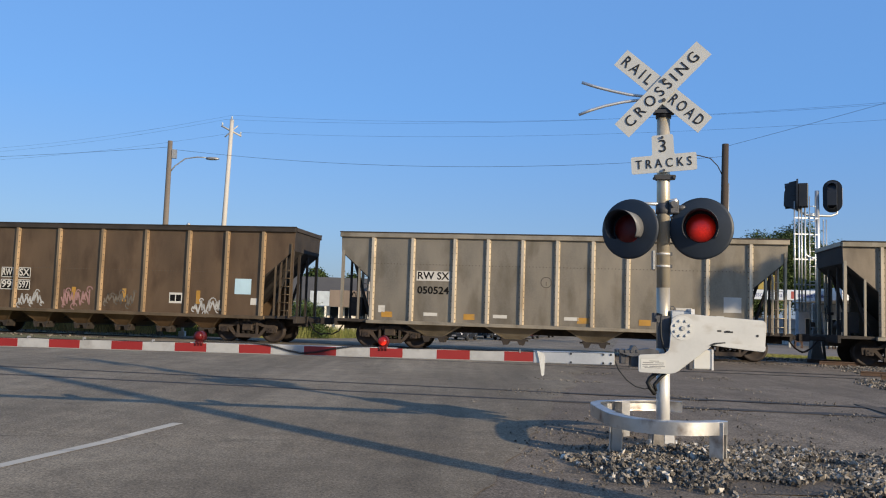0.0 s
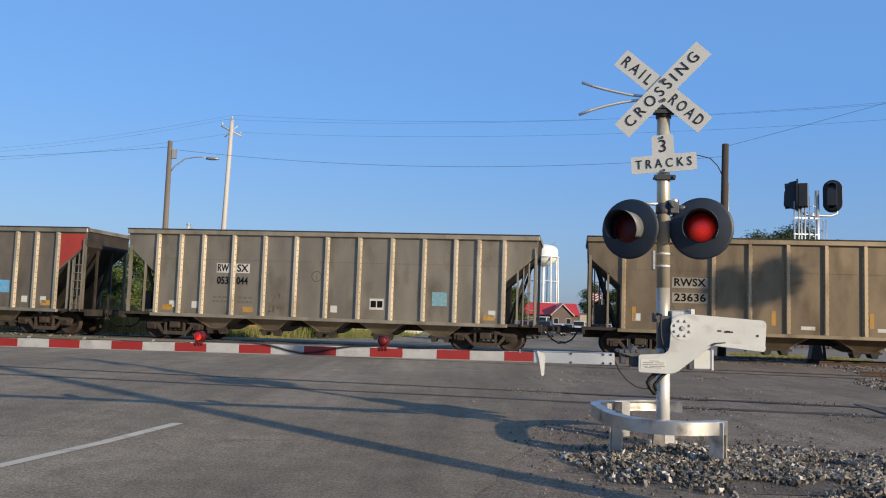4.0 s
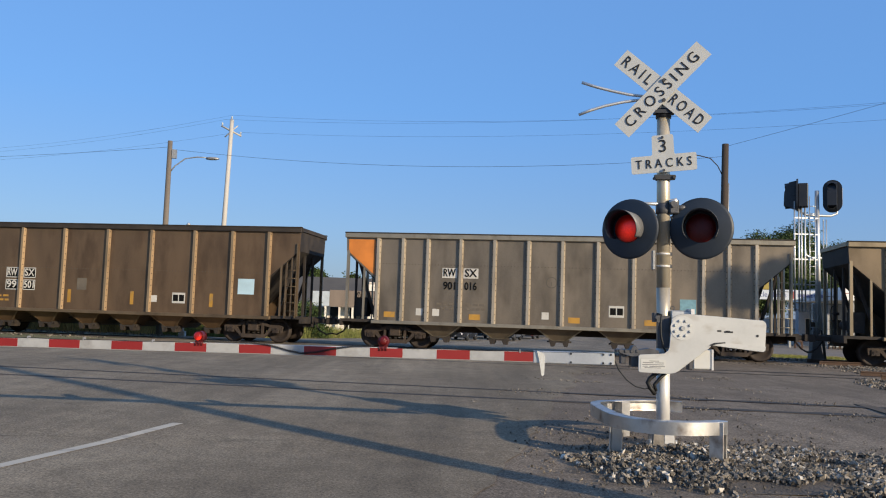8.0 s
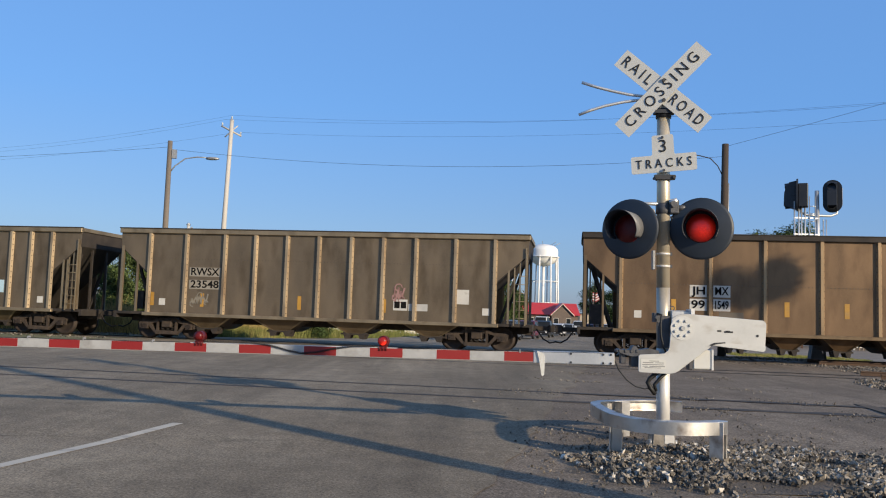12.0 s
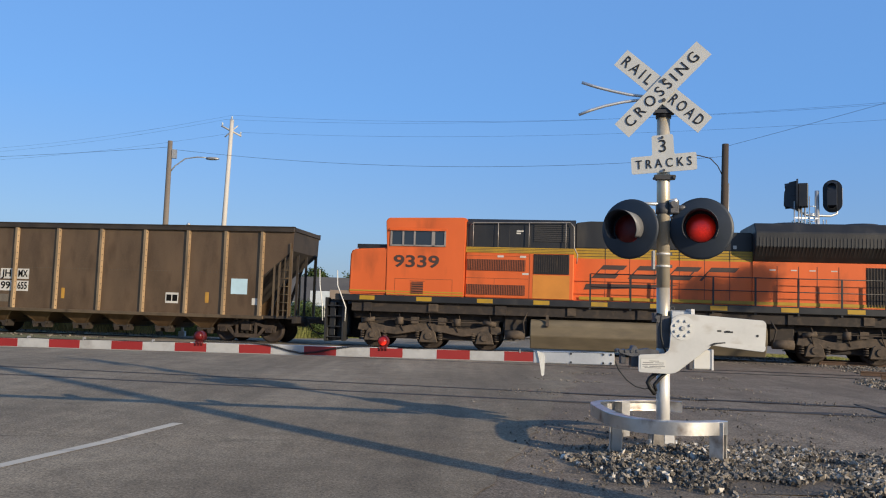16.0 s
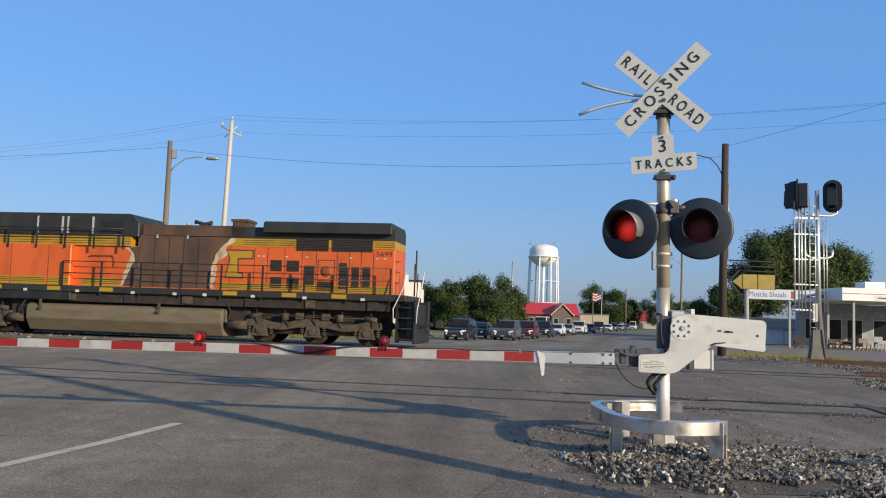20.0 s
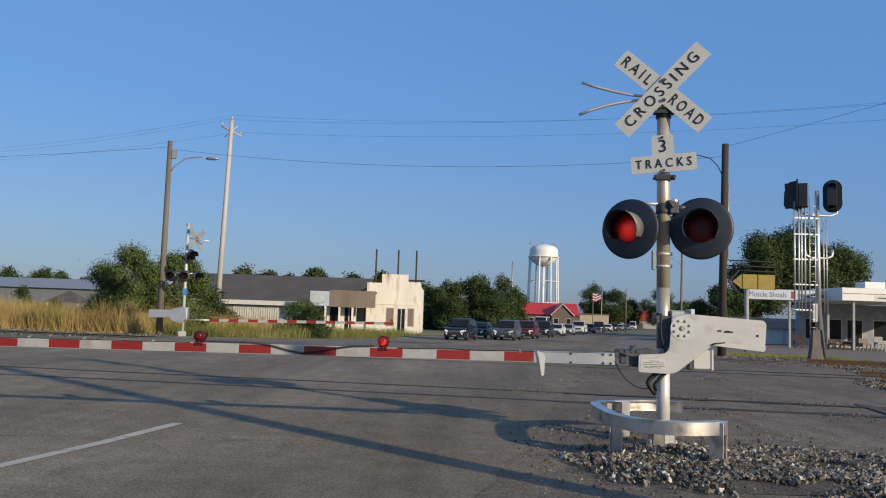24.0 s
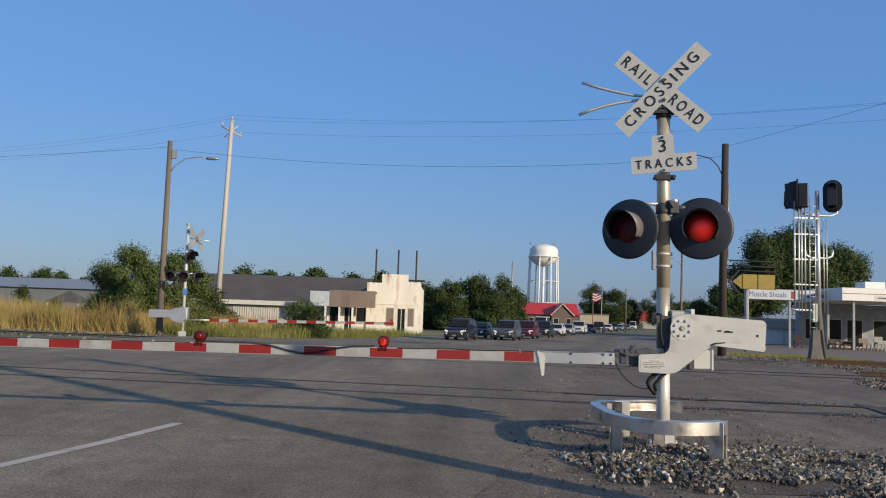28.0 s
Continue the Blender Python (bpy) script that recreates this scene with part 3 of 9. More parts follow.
for x0, x1 in ((-0.36, -0.09), (0.09, 0.36)):
    bm = bmesh.new()
    rod(bm, (x0, -0.02, 2.45), (x1, -0.02, 2.53), 0.03)
    part("lamp_bracket", bm, M_GALV, SIG)

# gate mechanism
def gate_plate(bm):
    prism(bm, [(0.054, 1.3), (0.06, 1.365), (0.1, 1.4), (0.16, 1.418), (0.218, 1.424), (0.6, 1.398), (1.005, 1.37), (1.03, 1.345), (1.034, 1.32), (1.018, 1.06), (1.0, 1.043), (0.98, 1.041), (0.473, 1.098), (0.44, 1.064), (0.229, 0.9), (0.13, 0.822), (0.085, 0.8), (0.03, 0.79), (-0.27, 0.8), (-0.284, 0.815), (-0.284, 0.97), (-0.27, 0.985), (-0.04, 1.0), (-0.01, 1.008), (0.025, 1.04), (0.036, 1.075)], -0.2, -0.185)
    bevel_all(bm, 0.004)


bm = bmesh.new()
gate_plate(bm)
part("counterweight_plate", bm, M_PLATE, SIG, "grey aluminium counterweight arm plate with stains")
bm = bmesh.new()
prism(bm, [(0.56, 1.135), (1.026, 1.1), (1.018, 1.06), (1.0, 1.045), (0.5, 1.098)], -0.207, -0.2)
part("folded_flange", bm, M_PLATE, SIG)
bm = bmesh.new()
prism(bm, [(0.452, 1.105), (0.5, 1.128), (0.61, 1.137), (0.615, 1.126), (0.52, 1.114), (0.47, 1.094)], -0.2085, -0.2)
part("slot", bm, M_BLACK, SIG)
bm = bmesh.new()
box(bm, 0.075, 0.3, -0.1, 0.14, 1.2, 1.46)
bevel_all(bm, 0.012)
BOX = part("mechanism_box", bm, M_ALU, SIG)
bm = bmesh.new()
ring = [(0.112, 0.02 + 0.0, 1.46)] + [(0.112 + 0.022 * math.sin(t), 0.02, 1.484 - 0.022 * math.cos(t)) for t in [radians(30 * k) for k in range(13)]]
tube(bm, ring, 0.005, 6)
part("lifting_eye", bm, M_STEEL_CLAMP, BOX)
bm = bmesh.new()
box(bm, 0.272, 0.31, -0.15, 0.1, 1.38, 1.475)
part("cover_flange", bm, M_MAST_LOW, BOX)
bm = bmesh.new()
box(bm, 0.29, 0.49, -0.165, -0.03, 0.845, 1.05)
bevel_all(bm, 0.01)
CWB = part("counterweight", bm, M_SIGN, SIG, "white painted counterweight block")
bm = bmesh.new()
box(bm, 0.245, 0.289, -0.16, -0.02, 0.835, 0.95)
bevel_all(bm, 0.008)
part("weight_bracket", bm, M_STEEL_CLAMP, SIG)
bm = bmesh.new()
box(bm, 0.478, 0.498, -0.175, -0.02, 0.84, 1.055)
part("edge_plate", bm, M_MAST_LOW, CWB)
bm = bmesh.new()
rod(bm, (0, 0, 0), (0, -0.005, 0), 0.128, None, 36)
HUB = part("hub_plate", bm, M_ALU_WHITE, SIG, "bright bolted hub plate", Matrix.Translation((0.175, -0.2, 1.272)))
for k in range(9):
    t = 2 * math.pi * (k + 0.5) / 8
    r = 0.083 if k < 8 else 0.0
    bm = bmesh.new()
    rod(bm, (r * math.cos(t), -0.004, r * math.sin(t)), (r * math.cos(t), -0.024, r * math.sin(t)), 0.0135 if k < 8 else 0.024, None, 6)
    part("bolt", bm, M_SIGN if k < 8 else M_GALV, HUB)
bm = bmesh.new()
box(bm, -0.26, 0.0, -0.203, -0.2, 0.84, 0.94)
LAB = part("label_plate", bm, M_SIGN, SIG, "white plate with unreadable lines of print")
bm = bmesh.new()
for z, x0, x1 in ((0.922, -0.17, -0.07), (0.904, -0.24, -0.13), (0.904, -0.11, -0.02), (0.884, -0.245, -0.02), (0.866, -0.24, -0.19), (0.866, -0.17, -0.01), (0.851, -0.22, -0.05)):
    box(bm, x0, x1, -0.2045, -0.203, z - 0.0035, z + 0.0035)
part("print", bm, M_FADED_PRINT, LAB)
for x0, x1, z in ((0.53, 0.572, 1.253), (0.6, 0.69, 1.243), (0.615, 0.66, 1.249)):
    bm = bmesh.new()
    box(bm, x0, x1, -0.2025, -0.2, z - 0.009, z + 0.008)
    part("slot", bm, M_BLACK, SIG)
bm = bmesh.new()
rod(bm, (0.94, -0.2, 1.209), (0.94, -0.204, 1.209), 0.014, None, 12)
part("drain_hole", bm, M_BLACK, SIG)
bm = bmesh.new()
prism(bm, [(-0.24, 0.95), (-0.34, 0.96), (-0.5, 1.005), (-0.5, 1.03), (-0.35, 1.03), (-0.33, 1.075), (-0.3, 1.075), (-0.27, 1.03), (-0.16, 1.05), (-0.06, 1.03), (-0.06, 0.98)], -0.14, 0.05)
part("arm_bracket", bm, M_STEEL_CLAMP, SIG)
bm = bmesh.new()
box(bm, -0.1, -0.065, -0.1, 0.06, 1.33, 1.43)
box(bm, -0.065, 0.06, -0.1, -0.075, 1.06, 1.4)
rod(bm, (-0.08, -0.05, 1.38), (-0.08, -0.14, 1.38), 0.02, None, 8)
part("mounting_channel", bm, M_STEEL_CLAMP, SIG)
for x0, x1, y0, y1, z0, z1 in [(-0.48 + 0.06 * k, -0.455 + 0.06 * k, -0.15, 0.08, 1.0, 1.035) for k in range(4)] + [(-0.345, -0.252, -0.12, 0.06, 0.855, 0.965), (-0.45, -0.4, -0.1, 0.06, 0.88, 0.99)]:
    bx("clamp_block", M_STEEL_CLAMP, SIG, x0, x1, y0, y1, z0, z1, 0.004)
bm = bmesh.new()
tube(bm, [(-0.07, -0.1, 1.42), (-0.035, -0.14, 1.41), (-0.045, -0.15, 1.3), (-0.04, -0.15, 1.18), (-0.01, -0.14, 1.06), (0.02, -0.13, 1.0)], 0.011, 6)
part("cable", bm, M_RUBBER, SIG)
bm = bmesh.new()
tube(bm, [(-0.56, -0.06, 0.99), (-0.525, -0.1, 0.93), (-0.47, -0.1, 0.81), (-0.39, -0.1, 0.71), (-0.3, -0.1, 0.645), (-0.2, -0.1, 0.622), (-0.1, -0.09, 0.645), (-0.05, -0.08, 0.7)], 0.007, 6)
part("cable", bm, M_RUBBER, SIG)
bm = bmesh.new()
tube(bm, [(0.0, -0.09, 0.83), (-0.08, -0.1, 0.79), (-0.15, -0.1, 0.73), (-0.17, -0.1, 0.69), (-0.14, -0.1, 0.63), (-0.09, -0.09, 0.57)], 0.024, 8)
tube(bm, [(0.03, -0.09, 0.8), (-0.04, -0.1, 0.74), (-0.1, -0.1, 0.67), (-0.08, -0.09, 0.6)], 0.018, 8)
part("flexible_conduit", bm, M_RUBBER, SIG)

# gate arm
G0, G1 = Vector((1.84, 8.92, 0.922)), Vector((-4.98, 9.5, 0.860))
GD = (G1 - G0).normalized()
GATE = thing("gate_arm", "lowered crossing gate arm with red and white stripes", "gate arm",
             Matrix.Translation(G0) @ GD.to_track_quat("-X", "Z").to_matrix().to_4x4())
bm = bmesh.new()
box(bm, -0.84, 0.02, -0.03, 0.03, -0.066, 0.066)
bevel_all(bm, 0.008)
part("arm_adapter", bm, M_ALU, GATE)
for x in (-0.44, -0.1, -0.02):
    for z in (-0.045, 0.045):
        bm = bmesh.new()
        rod(bm, (x, -0.03, z), (x, -0.04, z), 0.012, None, 8)
        part("bolt", bm, M_BLACK, GATE)
SW = 0.3645


def arm_half(x):
    """Half the arm's height; it tapers to the tip."""
    return 0.0575 + 0.0009 * x


bm = bmesh.new()
prism(bm, [(-0.775, -arm_half(-0.78)), (-0.775, arm_half(-0.78)), (-9.2, arm_half(-9.2)), (-9.2, -arm_half(-9.2))], -0.022, 0.022)
bevel_all(bm, 0.004)
part("arm_tube", bm, M_ALU_WHITE, GATE, "white arm tube")
for k in range(23):
    bm = bmesh.new()
    x1, x0 = -0.788 - SW * k, -0.788 - SW * (k + 1) + 0.006
    h = arm_half(x0) - (0.0065 if k % 2 == 0 else 0.005)
    prism(bm, [(x0, -h), (x1, -h), (x1, h), (x0, h)], -0.0245, 0.0245)
    part("arm_stripe", bm, M_RED if k % 2 == 0 else M_WHITE, GATE)
bm = bmesh.new()
prism(bm, [(-0.8, 0.07), (-0.735, 0.04), (-0.715, -0.02), (-0.72, -0.18), (-0.735, -0.2), (-0.75, -0.19), (-0.77, -0.06)], -0.05, -0.031)
part("shear_hook", bm, M_SIGN, GATE)
bm = bmesh.new()
tube(bm, [(-0.1 - 0.2 * k, -0.026, 0.056 + 0.004 * math.sin(k * 1.7)) for k in range(12)], 0.005, 5)
part("lamp_cable", bm, M_RUBBER, GATE)
bm = bmesh.new()
tube(bm, [(-4.62 - 0.3 * k, -0.024, 0.052 + 0.003 * math.sin(k * 2.3)) for k in range(14)], 0.004, 5)
part("lamp_cable", bm, M_RUBBER, GATE)
# coiled lead between the two lamps, sagging over the face of the arm
bm = bmesh.new()
way = [(-4.46, 0.075), (-3.9, 0.07), (-3.72, 0.05), (-3.5, -0.005), (-3.36, -0.03), (-3.2, -0.015), (-3.0, 0.03), (-2.8, 0.062), (-2.56, 0.072)]
pts = []
for k in range(900):
    x = -4.46 + 1.9 * k / 899
    for (xa, za), (xb, zb) in zip(way, way[1:]):
        if xa <= x <= xb:
            z = za + (zb - za) * (x - xa) / (xb - xa)
    pts.append((x, -0.036 + 0.009 * math.cos(k * 0.72), z + 0.009 * math.sin(k * 0.72)))
tube(bm, pts, 0.0042, 4)
part("coiled_cable", bm, M_RUBBER, GATE)
for x in (-0.98, -5.05, -5.85, -6.5):
    bm = bmesh.new()
    box(bm, x - 0.006, x + 0.006, -0.03, 0.026, 0.04, 0.075)
    part("cable_clip", bm, M_GALV, GATE)


def arm_lamp(x, phase):
    def body(bm):
        box(bm, -0.045, 0.045, -0.035, 0.035, 0.045, 0.07)
        for a in (-0.035, 0.0, 0.035):
            rod(bm, (a, -0.03, 0.02), (a, -0.03, 0.075), 0.008, None, 6)
        rod(bm, (0, -0.05, 0.125), (0, 0.05, 0.122), 0.056, None, 20)
        rod(bm, (0, 0.05, 0.122), (0, 0.062, 0.122), 0.062, 0.05, 20)
    u = part("arm_lamp", cached("arm_lamp", body, M_LAMP_RED), None, GATE, "small red gate lamp", Matrix.Translation((x, 0, 0)))
    part("lens", cached("arm_lens", lambda bm: lathe(bm, [(0.0, -0.07), (0.03, -0.065), (0.054, -0.05)], 16), M_LENS), None, u, "", Matrix.Translation((0, 0, 0.125)))
    sh = part("lamp_shutter", cached("arm_shutter", lambda bm: lathe(bm, [(0.0, -0.085), (0.025, -0.082), (0.046, -0.07), (0.0, -0.069)], 16), M_GLOW_SMALL), None, u, "glowing red lamp face", Matrix.Translation((0, 0, 0.125)))
    FLASHERS.append((sh, (0, 0, 0.125), phase, True))


arm_lamp(-2.462, 0)
arm_lamp(-4.518, 1)

# half-round guard round the mast
GU = thing("guard_ring", "half-round aluminium guard rail on posts around the mast", "guard rail", pose(2.45, 8.75, 0))
RIM = [(0.24, -0.86), (0.17, -0.92), (0.0, -1.0), (-0.15, -1.045), (-0.32, -1.045), (-0.46, -1.0), (-0.6, -0.88), (-0.7, -0.7), (-0.755, -0.45), (-0.77, -0.1), (-0.77, 0.25), (-0.745, 0.5), (-0.66, 0.68), (-0.5, 0.8), (-0.25, 0.93), (0.05, 1.03), (0.2, 1.02), (0.35, 0.93)]


def guard(bm):
    pts = []
    for k in range(len(RIM) - 1):
        a, b, c, d = (Vector(RIM[max(0, k - 1)]), Vector(RIM[k]), Vector(RIM[k + 1]), Vector(RIM[min(len(RIM) - 1, k + 2)]))
        for t in (0.0, 0.33, 0.67):
            p = 0.5 * (2 * b + (c - a) * t + (2 * a - 5 * b + 4 * c - d) * t * t + (3 * b - a - 3 * c + d) * t ** 3)
            pts.append((p.x, p.y))
    pts.append(RIM[-1])
    prof = [(0.03, 0.305), (0.03, 0.424), (0.026, 0.43), (-0.075, 0.43), (-0.075, 0.42), (0.02, 0.418), (0.02, 0.316), (-0.02, 0.313), (-0.02, 0.305)]
    rows = []
    for i, (x, y) in enumerate(pts):
        a, b = pts[max(0, i - 1)], pts[min(len(pts) - 1, i + 1)]
        t = Vector((b[0] - a[0], b[1] - a[1])).normalized()
        rows.append([bm.verts.new((x + t.y * o, y - t.x * o, z)) for o, z in [(-o, z) for o, z in prof]])
    for a, b in zip(rows, rows[1:]):
        for i in range(len(a)):
            bm.faces.new((a[i], a[(i + 1) % len(a)], b[(i + 1) % len(a)], b[i]))
    bm.faces.new(rows[0])
    bm.faces.new(rows[-1])
    bmesh.ops.recalc_face_normals(bm, faces=bm.faces[:])
    for f in bm.faces:
        f.smooth = len(f.verts) == 4
    for e in bm.edges:
        e.smooth = e.calc_face_angle(0) < 0.5


M_GUARD = pbr("guard_aluminium", (0.6, 0.585, 0.56), 0.33, 0.92, var=0.14, scale=4, bump=0.04, dirt=(0.13, 0.07, 0.04), dirt_amt=0.36, dirt_scale=5)
bm = bmesh.new()
guard(bm)
part("rail_band", bm, M_GUARD, GU)
for x, y, a in ((-0.68, -0.42, 165), (0.13, -0.87, 235), (-0.33, 0.8, 30)):
    bm = bmesh.new()
    prism(bm, [(-0.062, -0.02), (0.062, -0.02), (0.062, 0.11), (0.05, 0.11), (0.05, -0.008), (-0.05, -0.008), (-0.05, 0.11), (-0.062, 0.11)], -0.1, 0.419, "z")
    bevel_all(bm, 0.003)
    part("guard_post", bm, M_GUARD, GU, "", pose(x, y, 0, 0, 0, a))


# ---------------------------------------------------------------- the train
M_STEEL_DARK = pbr("grimy_steel", (0.028, 0.022, 0.018), 0.8, 0.1, var=0.35, scale=5, bump=0.25, dirt=(0.07, 0.05, 0.033), dirt_amt=0.35, dirt_scale=4)
M_TRUCK = pbr("dusty_cast_iron", (0.044, 0.032, 0.024), 0.85, 0.1, var=0.4, scale=6, bump=0.3, dirt=(0.09, 0.062, 0.04), dirt_amt=0.4, dirt_scale=5)
M_TRUCK_PALE = pbr("dusty_loco_iron", (0.075, 0.055, 0.038), 0.85, 0.05, var=0.4, scale=5, bump=0.3, dirt=(0.03, 0.025, 0.02), dirt_amt=0.45, dirt_scale=4)
M_WHEEL = pbr("wheel_steel", (0.036, 0.026, 0.02), 0.7, 0.3, var=0.3, scale=5)
M_NUMBER_PANEL = pbr("pale_number_panel", (0.25, 0.225, 0.18), 0.75, var=0.15)
M_DECAL_WHITE = pbr("stencil_white", (0.5, 0.48, 0.43), 0.7, var=0.12, dirt=(0.3, 0.27, 0.22), dirt_amt=0.25, dirt_scale=4)
M_DECAL_ORANGE = pbr("reflector_yellow", (0.38, 0.2, 0.03), 0.6, var=0.25, dirt=(0.25, 0.17, 0.08), dirt_amt=0.35, dirt_scale=5)
M_DECAL_SKY = pbr("blue_placard", (0.1, 0.3, 0.5), 0.6, var=0.2, scale=6, dirt=(0.3, 0.4, 0.45), dirt_amt=0.3, dirt_scale=9)
M_DECAL_TEAL = pbr("faded_teal_placard", (0.16, 0.3, 0.34), 0.6, var=0.25, scale=8)
M_DECAL_BLUE = pbr("pale_blue_placard", (0.42, 0.58, 0.64), 0.6, var=0.12)
M_STENCIL = pbr("stencil_black", (0.007, 0.0065, 0.006), 0.9, var=0.2, spec=0.15)
M_WORN_INK = pbr("worn_stencil", (0.06, 0.048, 0.034), 0.85, var=0.3)
M_WORN_PANEL = pbr("painted_over_panel", (0.21, 0.185, 0.14), 0.75, var=0.15, dirt=(0.14, 0.115, 0.08), dirt_amt=0.4, dirt_scale=3)
M_FADED = pbr("faded_stencil", (0.12, 0.1, 0.075), 0.8, var=0.25)
M_GRAFFITI = pbr("graffiti_paint", (0.4, 0.39, 0.36), 0.6, var=0.2)
M_GRAFFITI_RED = pbr("graffiti_red", (0.3, 0.17, 0.15), 0.6, var=0.2)

WHEELSETS = {}


def wheelset_mesh(r):
    def build(bm):
        for k in (-1, 1):
            b2 = bmesh.new()
            prof = [(0.0, 0.0), (0.12, 0.01), (0.16, 0.035), (r * 0.72, 0.04), (r * 0.82, 0.0), (r, 0.0), (r, 0.1), (r + 0.028, 0.115), (r + 0.028, 0.135), (0.1, 0.135)]
            lathe(b2, prof, 28)
            me = bpy.data.meshes.new("t")
            b2.to_mesh(me)
            b2.free()
            off = len(bm.verts)
            me.transform(Matrix.Translation((0, -0.83 if k < 0 else 0.83, 0)) @ (Matrix.Identity(4) if k < 0 else Matrix.Rotation(math.pi, 4, "Z")))
            bm.from_mesh(me)
            bpy.data.meshes.remove(me)
        rod(bm, (0, -1.12, 0), (0, 1.12, 0), 0.08, None, 12)
        # bearing end caps with their three bolts
        for k in (-1, 1):
            rod(bm, (0, 1.0 * k, 0), (0, 1.16 * k, 0), 0.11, 0.1, 14)
            for j in range(3):
                t = 2.1 * j
                rod(bm, (0.06 * math.cos(t), 1.16 * k, 0.06 * math.sin(t)), (0.06 * math.cos(t), 1.18 * k, 0.06 * math.sin(t)), 0.02, None, 6)
    return cached("wheelset_%d" % int(r * 1000), build, M_WHEEL)


def freight_truck(parent, x):
    t = part("truck", cached("bolster", lambda bm: (box(bm, -0.2, 0.2, -1.2, 1.2, 0.42, 0.72), bevel_all(bm, 0.03)), M_TRUCK), None, parent, "", Matrix.Translation((x, 0, 0)))

    def frame_side(bm):
        prism(bm, [(-1.14, 0.52), (-1.14, 0.6), (-1.0, 0.65), (-0.62, 0.66), (-0.36, 0.77), (0.36, 0.77), (0.62, 0.66), (1.0, 0.65), (1.14, 0.6), (1.14, 0.52), (0.72, 0.53), (0.4, 0.63), (-0.4, 0.63), (-0.72, 0.53)], -0.07, 0.07)
        prism(bm, [(-0.44, 0.16), (0.44, 0.16), (0.46, 0.3), (-0.46, 0.3)], -0.1, 0.05)
        for s in (-1, 1):
            prism(bm, [(s * 0.36, 0.18), (s * 0.48, 0.2), (s * 0.8, 0.52), (s * 0.66, 0.56)], -0.08, 0.05)
            prism(bm, [(s * 1.02, 0.54), (s * 1.14, 0.54), (s * 1.12, 0.38), (s * 1.05, 0.38)], -0.06, 0.05)
        for s in (-1, 1):
            prism(bm, [(s * 0.33, 0.3), (s * 0.41, 0.3), (s * 0.41, 0.74), (s * 0.33, 0.74)], -0.1, 0.0)
            prism(bm, [(s * 0.89 - 0.13, 0.36), (s * 0.89 + 0.13, 0.36), (s * 0.89 + 0.13, 0.56), (s * 0.89 - 0.13, 0.56)], -0.1, 0.02)
    for y in (-1.05, 1.05):
        part("side_frame", cached("side_frame", frame_side, M_TRUCK), None, t, "", Matrix.Translation((0, y, 0)) @ (Matrix.Identity(4) if y < 0 else Matrix.Rotation(math.pi, 4, "Z")))

        def spring(bm):
            tube(bm, [(0.06 * math.cos(0.9 * k), 0.06 * math.sin(0.9 * k), 0.31 + 0.3 * k / 35) for k in range(36)], 0.016, 5)
        for i in range(3):
            part("spring", cached("spring", spring, M_STEEL_DARK), None, t, "", Matrix.Translation((-0.2 + 0.2 * i, y, 0)))
    for s in (-1, 1):
        w = part("wheelset", wheelset_mesh(0.457), None, t, "", Matrix.Translation((0.89 * s, 0, 0.457)))
        WHEELSETS.setdefault((0.457, 0.89 * s), []).append(w)
    return t


def coupler(parent, x, s):
    def build(bm):
        box(bm, -0.1, 0.75, -0.09, 0.09, 0.78, 0.95)
        box(bm, 0.62, 0.88, -0.16, 0.16, 0.74, 1.0)
        bevel_all(bm, 0.02)
        tube(bm, [(0.2, -0.3, 0.85), (0.45, -0.35, 0.5), (0.7, -0.3, 0.36), (0.9, -0.25, 0.4)], 0.03, 6)
    part("coupler", cached("coupler", build, M_STEEL_DARK), None, parent, "", Matrix.Translation((x, 0, 0)) @ (Matrix.Identity(4) if s > 0 else Matrix.Rotation(math.pi, 4, "Z")))


POSTS = {"A": [-6.58, -5.66, -4.75, -3.55, -2.34, -1.13, 0.06, 1.29, 2.51, 3.69, 4.84, 5.68, 6.58],
         "C": [-6.58, -5.12, -3.58, -2.38, -1.15, 0.07, 1.30, 2.50, 3.71, 5.16, 6.58],
         "B": [-6.5, -5.05, -3.5, -1.72, 0.1, 1.9, 3.64, 5.15, 6.58]}
TOPS = {"A": 4.13, "C": 4.15, "B": 4.28}
HOPPERS = []


